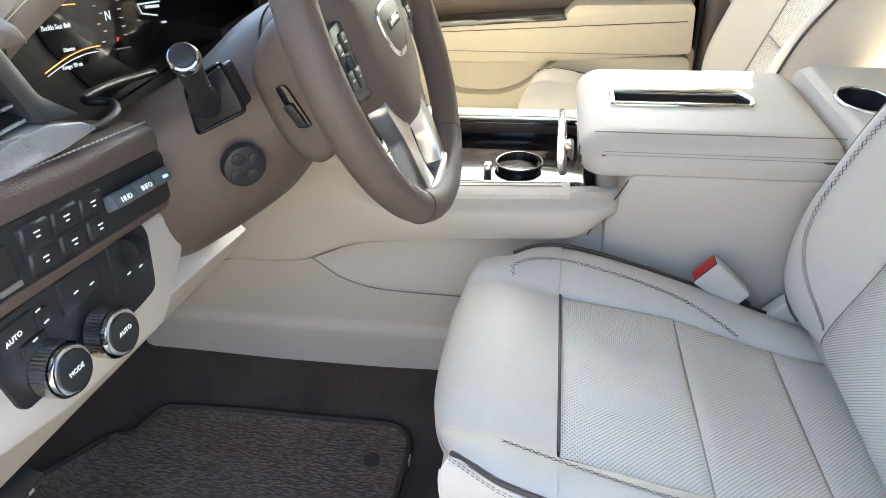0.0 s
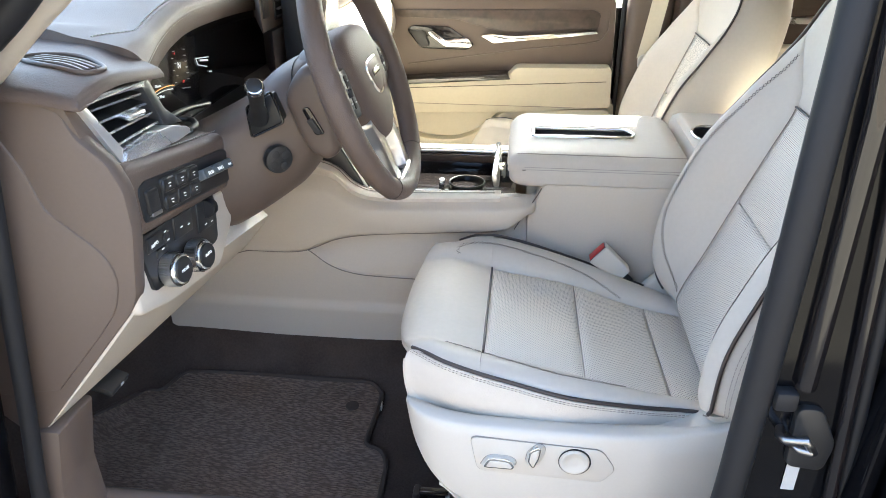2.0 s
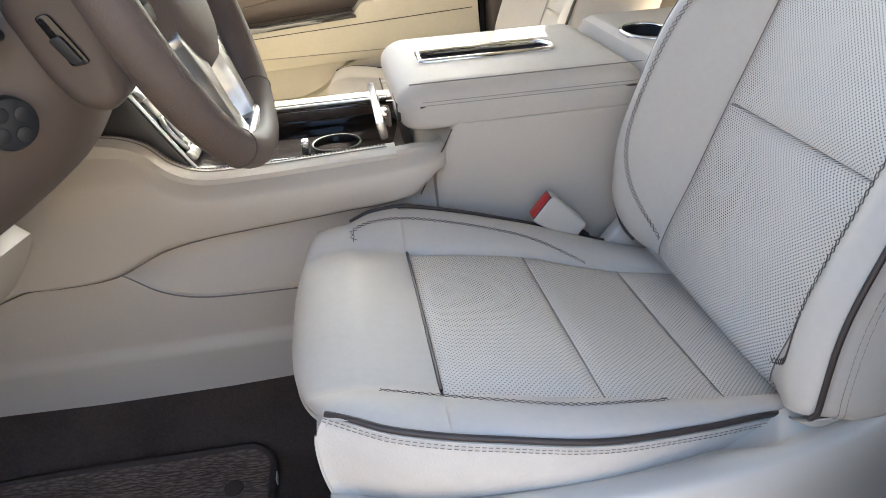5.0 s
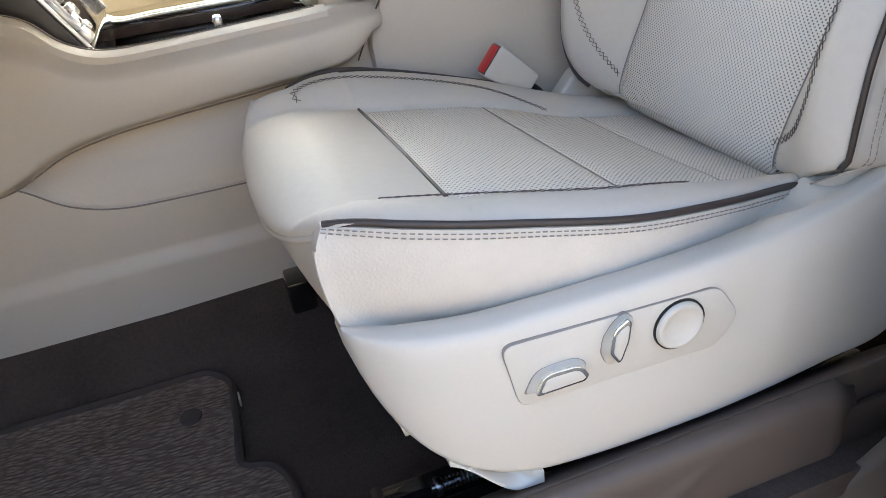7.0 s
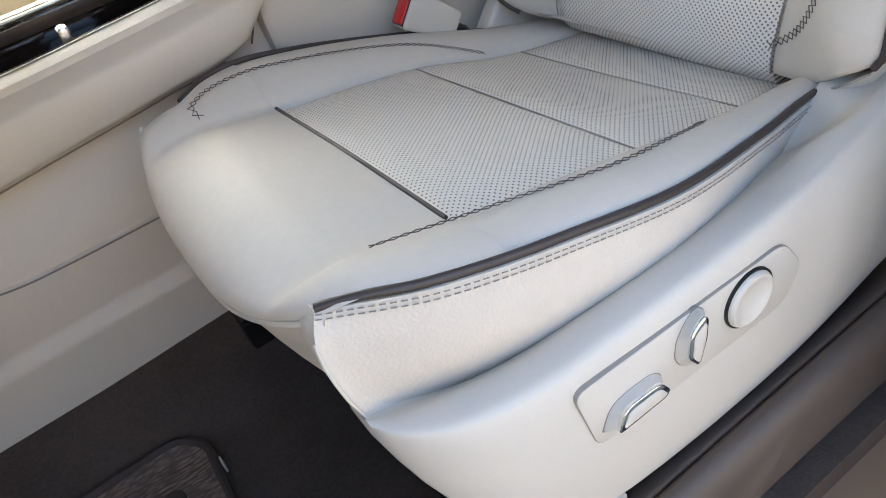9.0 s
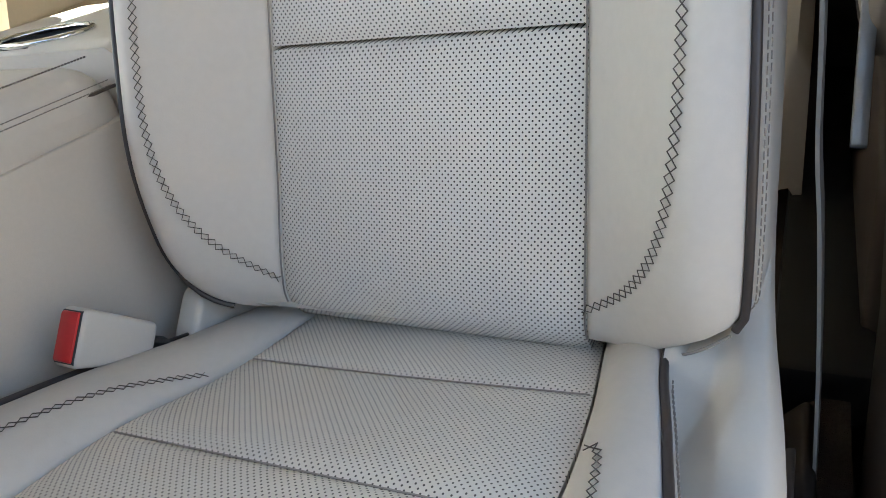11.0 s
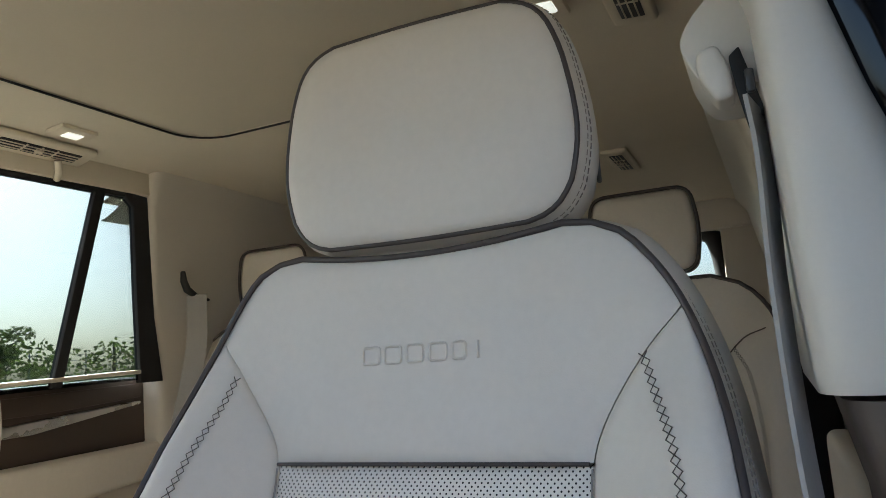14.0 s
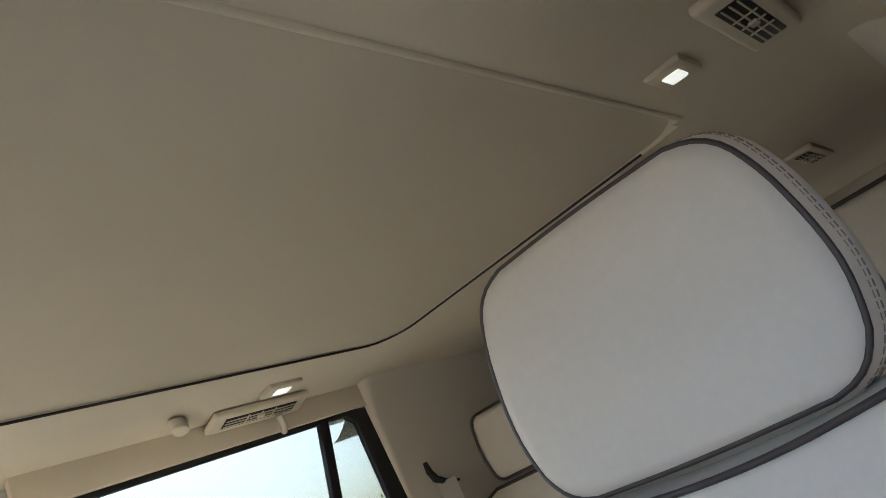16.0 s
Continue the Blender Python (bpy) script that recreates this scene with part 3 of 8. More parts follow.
    # dark panel added to close the side and keep the gap behind the seat dark
    structure(part("wall_quarter_left", prism(rounded([(1.45, 0.10), (1.40, 0.60), (1.50, 0.875), (2.64, 0.875), (2.64, 0.10)], 0.03), "y", 0.372, 0.480, 0.012, 3), dark_brown), "dark brown side panel added beside the third row to darken the void", "quarter trim")
    structure(part("window_rear_left_frame", prism([(0.50, 0.86), (0.56, 1.36), (0.62, 1.36), (0.58, 0.90), (2.3, 0.92), (2.3, 0.86)], "y", 0.33, 0.40, 0.006), rubber), "black window frame of the rear door", "window frame")
    ob = structure(part("window_rear_left", prism([(0.56, 0.88), (0.60, 1.36), (1.18, 1.35), (1.20, 0.90)], "y", 0.352, 0.357, 0), window_glass("privacy_glass", (0.26, 0.28, 0.28)), smooth=False), "dark tinted rear side window", "window")
    ob.visible_shadow = False
    V, F = loft_z([(0.88, 1.22, 2.7, 0.35, 0.43), (1.10, 1.20, 2.7, 0.36, 0.45), (1.33, 1.17, 2.7, 0.38, 0.50), (1.42, 1.16, 2.7, 0.42, 0.56)])
    structure(mesh("wall_pillar_rear_left", V, F, cream_plastic), "cream trim of the rear pillar beside the third row", "pillar trim")
    # kick panel and scuff plate
    structure(part("trim_kick_panel", prism(rounded([(-0.725, 0.505), (-0.672, 0.507), (-0.694, 0.40), (-0.690, 0.20), (-0.745, 0.20)], 0.006), "y", 0.360, 0.44, 0.005), brown_trim), "brown moulded kick panel", "kick panel")
    structure(part("trim_scuff_plate", prism(rounded([(0.44, 0.12), (0.44, 0.262), (0.45, 0.275), (0.475, 0.245), (0.478, 0.12)], 0.01), "x", -0.70, 0.40, 0.0), dark_brown), "dark brown scuff plate on the sill", "sill plate")
    # secondary seal on the painted pillar
    pts = [(0.250 + (0.916 - z) * 0.08, 0.318 + 0.10 * max(0.0, z - 1.06), z) for z in [0.15 + 1.2 * i / 30 for i in range(31)]]
    structure(rod("trim_outer_seal", [(x + 0.014, y + 0.002, z) for x, y, z in pts], 0.007, rubber, sides=8), "thin black outer door seal", "weatherstrip")
    # pressed ridges of the painted jamb
    structure(rod("trim_jamb_ridge_rear", pts, 0.0075, gloss_black, sides=16), "gloss black pressed ridge of the door jamb", "pillar")
    pts = [(0.222 - 0.004 * step(0.69, 1.15, z), 0.318 + 0.14 * max(0.0, z - 0.98), z) for z in [0.69 + 0.62 * i / 24 for i in range(25)]]
    structure(rod("trim_jamb_ridge_front", pts, 0.0105, gloss_black, sides=20), "gloss black pressed ridge of the door jamb", "pillar")
    # A-pillar, with cream trim inside
    path = spline([(-0.78, 0.39, 0.90), (-0.66, 0.39, 1.02), (-0.52, 0.40, 1.18), (-0.36, 0.42, 1.345)])
    structure(rod("wall_pillar_front", [path(k / 24) for k in range(25)], 0.045, cream_plastic, sides=10), "cream trim of the windscreen pillar", "pillar trim")
    path = spline([(-0.68, 0.379, 0.945), (-0.62, 0.379, 0.999), (-0.575, 0.379, 1.038), (-0.532, 0.380, 1.073), (-0.44, 0.386, 1.16), (-0.33, 0.41, 1.30)])
    structure(rod("trim_pillar_front_edge", [path(k / 30) for k in range(31)], 0.019, cream_trim, sides=12), "cream edge of the windscreen pillar trim", "pillar trim")
    structure(part("wall_pillar_front_body", prism([(-0.745, 0.10), (-0.728, 0.415), (-0.708, 0.54), (-0.693, 0.643), (-0.675, 0.765), (-0.659, 0.873), (-0.634, 0.969), (-0.56, 1.05), (-0.50, 1.12), (-0.9, 1.12), (-1.1, 0.1)], "y", 0.22, 0.328, 0.01), paint), "gloss black body at the door hinge", "pillar")
    # roof rail
    path = [(-0.60 + 3.2 * k / 30, 0.40 + 0.02 * math.sin(k / 30 * 3.1), 1.365 - 0.03 * (k / 30)) for k in range(31)]
    structure(rod("trim_roof_rail", path, 0.035, headlining, sides=10), "beige roof rail trim", "roof rail")


def right_side():
    """The passenger's side: front door, pillar, rear door with its window, rear pillar."""
    # front door: brown upper, cream lower
    up = rounded([(-0.62, 0.56), (-0.62, 0.846), (0.196, 0.852), (0.204, 0.63), (-0.09, 0.635), (-0.12, 0.60)], 0.02)
    d = structure(part("door_front_right", prism(up, "y", 2.03, 2.12, 0.008), brown_trim), "closed front door with a brown upper panel", "door")
    k = Kit(d)
    # armrest, cream and padded
    arm = rounded([(-0.62, 0.49), (-0.60, 0.588), (-0.13, 0.618), (-0.105, 0.648), (0.194, 0.652), (0.200, 0.528), (-0.15, 0.503)], 0.014)
    a = part("armrest", prism(arm, "y", 1.965, 2.10, 0.016, 3), door_cream, d, "padded cream leather armrest")
    part("switch_panel", prism(rounded([(-0.52, 0.585), (-0.51, 0.602), (-0.13, 0.628), (-0.12, 0.612)], 0.004), "y", 1.958, 2.03, 0.002), gloss_black, d, "gloss black window switch panel")
    rod("stitching", [(-0.58 + 0.76 * i / 40, 1.9635, 0.570 + 0.040 * i / 40) for i in range(41)], 0.0011, thread_dark, d, sides=4)
    low = rounded([(-0.62, 0.18), (-0.62, 0.505), (-0.14, 0.515), (0.22, 0.53), (0.235, 0.18)], 0.02)
    part("lower_panel", prism(low, "y", 2.02, 2.12, 0.008), door_cream, d, "cream moulded lower door panel")
    pocket = rounded([(-0.50, 0.30), (-0.445, 0.425), (-0.405, 0.404), (-0.30, 0.402), (-0.235, 0.424), (-0.135, 0.508), (0.205, 0.518), (0.21, 0.25)], 0.03)
    part("map_pocket", prism(pocket, "y", 1.975, 2.03, 0.014, 3), door_cream, d, "cream moulded map pocket")
    # wood strip and handles
    part("wood_trim", prism(rounded([(-0.500, 0.812), (0.130, 0.818), (0.152, 0.806), (0.148, 0.765), (0.12, 0.757), (-0.15, 0.748), (-0.23, 0.766), (-0.30, 0.785), (-0.49, 0.790)], 0.008), "y", 2.024, 2.06, 0.003), wood, d, "dark open-pore wood trim strip")
    rod("panel_crease", [spline([(0.176, 2.031, 0.83), (0.178, 2.030, 0.775), (0.168, 2.030, 0.742), (0.125, 2.030, 0.718), (-0.10, 2.030, 0.692), (-0.46, 2.030, 0.640)])(i / 40) for i in range(41)], 0.0022, brown_trim, d, sides=6)
    part("pull_trim", prism(rounded([(-0.219, 0.738), (-0.19, 0.744), (-0.115, 0.738), (0.140, 0.757), (0.146, 0.750), (0.0, 0.733), (-0.155, 0.719), (-0.180, 0.716)], 0.004), "y", 2.002, 2.05, 0.004, 3), chrome, d, "bright metal pull strip")
    part("handle_recess", prism(rounded([(-0.462, 0.752), (-0.44, 0.764), (-0.325, 0.762), (-0.240, 0.706), (-0.262, 0.690), (-0.415, 0.692)], 0.014), "y", 2.022, 2.05, 0.002), gloss_black, d, "black recess of the door handle")
    part("lock_switch", prism(rounded([(-0.452, 0.748), (-0.405, 0.752), (-0.385, 0.700), (-0.415, 0.698)], 0.008), "y", 2.016, 2.04, 0.003), black_plastic, d, "black door lock switch")
    part("door_handle", prism(rounded([(-0.392, 0.744), (-0.378, 0.752), (-0.335, 0.722), (-0.300, 0.728), (-0.262, 0.730), (-0.248, 0.712), (-0.252, 0.700), (-0.335, 0.702)], 0.008), "y", 2.006, 2.04, 0.006, 3), chrome, d, "chrome inner door handle")
    rod("stitching", [(-0.58 + 0.75 * i / 40, 1.9640, 0.528 - 0.004 * i / 40) for i in range(41)], 0.0010, seam_thread, d, sides=4)
    # window over the front door
    fr = structure(part("window_front_right", prism([(-0.60, 0.86), (-0.30, 1.30), (0.20, 1.33), (0.20, 0.86)], "y", 2.055, 2.060, 0), clear_glass, smooth=False), "clear side window of the front door", "window")
    fr.visible_shadow = False
    structure(part("trim_belt_front", prism([(-0.62, 0.845), (-0.62, 0.865), (0.21, 0.869), (0.21, 0.849)], "y", 2.02, 2.07, 0.006), cream_trim), "pale window sill of the front door", "trim")
    # pillar between the doors
    V, F = loft_z([(0.15, 0.222, 0.36, 2.00, 2.12), (0.60, 0.228, 0.36, 2.00, 2.12), (0.86, 0.235, 0.37, 2.005, 2.12)])
    structure(mesh("wall_pillar_right_lower", V, F, brown_trim), "brown lower trim of the passenger side pillar", "pillar trim")
    V, F = loft_z([(0.864, 0.235, 0.37, 2.005, 2.12), (1.1, 0.25, 0.40, 1.97, 2.10), (1.40, 0.24, 0.46, 1.90, 2.05)])
    structure(mesh("wall_pillar_right_upper", V, F, cream_plastic), "cream upper trim of the passenger side pillar", "pillar trim")
    structure(rod("trim_door_seal", [(0.221, 2.03, 0.2 + 0.66 * i / 20) for i in range(21)], 0.008, rubber), "black rubber door seal", "seal")
    # rear door
    up = rounded([(0.37, 0.735), (0.37, 0.895), (1.23, 0.905), (1.30, 0.80), (1.25, 0.735)], 0.02)
    d = structure(part("door_rear_right", prism(up, "y", 1.95, 2.10, 0.01), dark_brown), "closed rear door with a dark brown upper panel", "door")
    part("wood_trim", prism(rounded([(0.40, 0.835), (0.40, 0.872), (1.19, 0.888), (1.20, 0.855), (0.98, 0.842)], 0.01), "y", 1.944, 1.99, 0.003), dark_brown, d, "dark wood strip")
    part("pull_trim", prism(rounded([(0.50, 0.795), (0.50, 0.803), (1.19, 0.845), (1.19, 0.838), (0.9, 0.80)], 0.003), "y", 1.936, 1.98, 0.002), satin, d, "thin metal pull strip")
    part("armrest", prism(rounded([(0.38, 0.60), (0.38, 0.735), (1.25, 0.742), (1.25, 0.66), (0.95, 0.64)], 0.02), "y", 1.90, 2.05, 0.02, 3), leather, d, "padded cream leather armrest")
    part("lower_panel", prism(rounded([(0.38, 0.18), (0.38, 0.61), (1.25, 0.66), (1.20, 0.3), (1.05, 0.18)], 0.02), "y", 1.94, 2.06, 0.01), cream_trim, d, "cream moulded lower door panel")
    # rear side windows in black frames
    frame_out = [(0.36, 0.885), (0.36, 1.346), (1.13, 1.355), (1.195, 1.335), (1.22, 1.05), (1.26, 0.90)]
    hole_a = [(0.40, 0.905), (0.40, 1.338), (1.018, 1.345), (0.905, 0.908)]
    hole_b = [(0.925, 0.909), (1.04, 1.345), (1.105, 1.345), (1.125, 1.33), (1.13, 1.10), (1.145, 0.918)]
    bars = (
        [(0.36, 0.885), (0.36, 1.352), (0.40, 1.352), (0.40, 0.885)],
        [(0.40, 1.338), (0.40, 1.350), (1.10, 1.358), (1.10, 1.346)],
        [(0.903, 0.895), (1.018, 1.36), (1.046, 1.36), (0.928, 0.895)],
        [(1.10, 1.345), (1.10, 1.360), (1.17, 1.355), (1.185, 1.05), (1.21, 0.89), (1.14, 0.89), (1.13, 1.10), (1.124, 1.325)],
    )
    root = structure(part("window_rear_right", prism(rounded(frame_out, 0.02), "y", 1.889, 1.893, 0), window_glass("tinted_glass", (0.26, 0.295, 0.31)), smooth=False), "tinted rear side window in a black frame", "window")
    root.visible_shadow = False
    for b in bars:
        part("window_frame", prism(b, "y", 1.880, 1.899, 0.003), rubber, root, "black window frame")
    part("window_sill", prism(rounded([(0.40, 0.899), (0.40, 0.907), (1.14, 0.922), (1.14, 0.912)], 0.003), "y", 1.878, 1.985, 0.003), cream_trim, root, "pale window sill strip")
    # rear pillar and side wall of the third row
    V, F = loft_z([(0.15, 1.225, 2.7, 1.90, 2.06), (0.88, 1.210, 2.7, 1.886, 2.06), (0.92, 1.203, 2.7, 1.885, 1.93), (1.10, 1.178, 2.7, 1.875, 1.915), (1.33, 1.168, 2.7, 1.865, 1.905), (1.42, 1.165, 2.7, 1.84, 1.905)])
    structure(mesh("wall_pillar_rear_right", V, F, cream_plastic), "cream trim of the rear pillar and side wall", "pillar trim")
    structure(part("trim_window_header", prism([(0.35, 1.350), (0.35, 1.432), (1.175, 1.432), (1.175, 1.357), (1.10, 1.357)], "y", 1.872, 1.893, 0.004), headlining), "beige header trim over the rear side window", "trim")
    # roof rail along the right
    structure(rod("trim_roof_rail_right", [(-0.62 + 0.98 * k / 30, 2.01 - 0.025 * (k / 30), 1.372 - 0.03 * abs(k / 30 - 1) ** 2) for k in range(31)], 0.038, headlining, sides=10), "beige roof rail trim", "roof rail")
    # outer skin of that side
    structure(part("wall_right_skin", prism([(-1.0, -0.1), (-1.0, 0.80), (2.75, 0.85), (2.75, -0.1)], "y", 2.11, 2.16, 0.01), paint), "black painted body side", "body side")


def rear_and_front():
    # rear wall with the tailgate window
    structure(part("wall_tailgate", prism([(0.32, 0.0), (0.32, 0.95), (2.1, 0.95), (2.1, 0.0)], "x", 2.66, 2.74, 0.02), brown_trim), "brown inner trim of the tailgate", "tailgate")
    structure(part("wall_tailgate_top", prism([(0.34, 1.28), (0.40, 1.46), (2.02, 1.46), (2.08, 1.28)], "x", 2.62, 2.72, 0.02), cream_plastic), "cream upper trim of the tailgate", "tailgate")
    g = structure(part("window_tailgate", prism([(0.598, 0.94), (0.62, 1.20), (0.66, 1.30), (1.76, 1.30), (1.80, 1.20), (1.82, 0.94)], "x", 2.70, 2.705, 0), window_glass("tailgate_glass", (0.45, 0.48, 0.48)), smooth=False), "tinted tailgate window", "window")
    g.visible_shadow = False
    structure(rod("trim_tailgate_frame", [spline([(2.688, 0.588, 0.93), (2.688, 0.600, 1.08), (2.688, 0.612, 1.20), (2.688, 0.640, 1.27), (2.688, 0.72, 1.295)])(k / 16) for k in range(17)], 0.034, rubber, sides=8), "black frame of the tailgate window", "window frame")
    for a, b in ((0.33, 0.60), (1.81, 2.1)):
        structure(part("wall_tailgate_side", prism([(a, 0.93), (a, 1.31), (b, 1.31), (b, 0.93)], "x", 2.64, 2.72, 0.01), cream_plastic), "cream trim beside the tailgate window", "tailgate")
    # windscreen and firewall
    V, F = sheet(lambda u, v: (-1.30 + 0.82 * v - 0.06 * math.sin(math.pi * u) * (1 - 0.3 * v), 0.36 + 1.7 * u, 0.98 + 0.42 * v), 20, 8)
    g = structure(mesh("window_windscreen", V, F, clear_glass), "clear windscreen", "windscreen")
    g.visible_shadow = False
    structure(part("wall_firewall", prism([(0.33, 0.05), (0.33, 0.95), (2.1, 0.95), (2.1, 0.05)], "x", -1.36, -1.24, 0.02), black_plastic), "dark firewall behind the dashboard", "firewall")
    structure(rod("trim_windscreen_header", [(-0.56, 0.40 + 1.62 * k / 12, 1.385 + 0.02 * math.sin(k / 12 * 3.14)) for k in range(13)], 0.04, headlining), "beige header over the windscreen", "trim")
    # bonnet
    V, F = sheet(lambda u, v: (-2.6 + 1.35 * u, 0.30 + 1.82 * v, 0.75 + 0.2 * u - 0.05 * abs(2 * v - 1) ** 3), 10, 14, skirt=(0, 0, -0.1))
    structure(mesh("bonnet", V, F, paint), "gloss black bonnet", "bonnet")


flat_ground()
unseen_lot_wall()
floor_carpet()
headliner()
left_side()
right_side()
rear_and_front()

# ---- front seats ----
SY = 0.74            # middle of the driver's seat
back_x = along([0.40, 0.45, 0.481, 0.56, 0.664, 0.76, 0.833, 0.92, 1.00, 1.03], [0.262, 0.226, 0.228, 0.259, 0.297, 0.333, 0.360, 0.379, 0.388, 0.392])
wing = along([0.42, 0.47, 0.53, 0.60, 0.68, 0.76, 0.84, 0.90, 0.95, 1.02], [0.005, 0.028, 0.062, 0.084, 0.088, 0.084, 0.056, 0.026, 0.010, 0.004])
out_s = along([0.445, 0.46, 0.49, 0.53, 0.60, 0.70, 0.80, 0.876, 0.94, 0.982, 1.006, 1.012], [0.170, 0.200, 0.226, 0.237, 0.239, 0.239, 0.236, 0.226, 0.206, 0.181, 0.153, 0.120])
out_o = along([0.452, 0.458, 0.464, 0.479, 0.489, 0.496, 0.503, 0.515, 0.60, 0.70, 0.80, 0.876, 0.94, 0.982, 1.006, 1.012], [0.140, 0.168, 0.187, 0.208, 0.222, 0.234, 0.2425, 0.2455, 0.2460, 0.2430, 0.236, 0.226, 0.206, 0.181, 0.153, 0.120])
in_s = along([0.44, 0.80, 0.833, 0.863, 0.910, 0.940], [0.138, 0.134, 0.135, 0.146, 0.178, 0.206])


def back_point(s, z, squeeze=0.968):
    """A place on the front of the backrest: s metres to the side of its middle."""
    a = abs(s)
    if s > 0:
        s = s * (1 - (1 - squeeze) * step(0.135, 0.22, a))
    x = float(back_x(z)) - float(wing(z)) * step(0.128, 0.222, a) + 0.030 * max(0.0, (a - 0.212) / 0.026) ** 2 * (0.16 if s < 0 else 0.22)
    return np.array([x, SY + s, z])


def puffed(u, v, h, k=8):
    return h * (1 - abs(2 * u - 1) ** k) * (1 - abs(2 * v - 1) ** k)


def even(curve, n=240):
    """The same curve, run through at an even pace."""
    pts = [np.array(curve(i / n), float) for i in range(n + 1)]
    d = np.concatenate([[0.0], np.cumsum([np.linalg.norm(pts[i + 1] - pts[i]) for i in range(n)])])
    d /= max(d[-1], 1e-9)
    return lambda t: curve(float(np.interp(min(max(t, 0.0), 1.0), d, np.arange(n + 1) / n)))


def on_back(p):
    """The place on the backrest's front straight before p."""
    s = p[1] - SY
    if s > 0:
        s /= 1 - 0.032 * step(0.135, 0.22, s / 0.97)
    return back_point(s, p[2]) + np.array([-0.0036, 0, 0])


def on_cushion(p):
    """The place on the cushion's top straight under p."""
    ys = [float(line(p[0])[0]) for line in LINES]
    i = min(max(sum(1 for y in ys if y <= p[1]) - 1, 0), 3)
    t = min(max((p[1] - ys[i]) / (ys[i + 1] - ys[i]), 0.0), 1.0)
    return cushion_point(p[0], i + t) + np.array([0, 0, 0.0014])


def cross_stitch(curve, n, half=0.0031, lift=np.array([-0.0011, 0, 0]), side=None, r=0.00042, on=None, pitch=None):
    """Two crossing zigzags of thread along curve(0..1)."""
    curve = even(curve)
    if pitch:
        n = max(4, round(sum(np.linalg.norm(np.array(curve((i + 1) / 80)) - np.array(curve(i / 80))) for i in range(80)) / pitch))
    V, F = [], []
    for phase in (0, 1):
        pts = []
        for i in range(n + 1):
            t = i / n
            p, q = np.array(curve(t)), np.array(curve(min(t + 0.01, 1.0))) - np.array(curve(max(t - 0.01, 0.0)))
            q /= max(np.linalg.norm(q), 1e-9)
            w = np.cross(q, side)
            w /= np.linalg.norm(w)
            g = p + w * half * (1 if (i + phase) % 2 else -1)
            pts.append(((on(g) * 0.6 + g * 0.4) if on else g) + lift)
        v, f = tube(pts, r, 4)
        F += [tuple(len(V) + k for k in g) for g in f]
        V += v
    return V, F


def dashes(curve, n, r=0.0008, lift=(0, 0, 0), fill=0.62):
    """A row of short straight stitches along curve."""
    curve = even(curve)
    V, F = [], []
    for i in range(n):
        pts = [np.array(curve((i + t * fill) / n)) + np.array(lift) for t in (0.0, 0.5, 1.0)]
        v, f = tube(pts, r, 4)
        F += [tuple(len(V) + k for k in g) for g in f]
        V += v
    return V, F


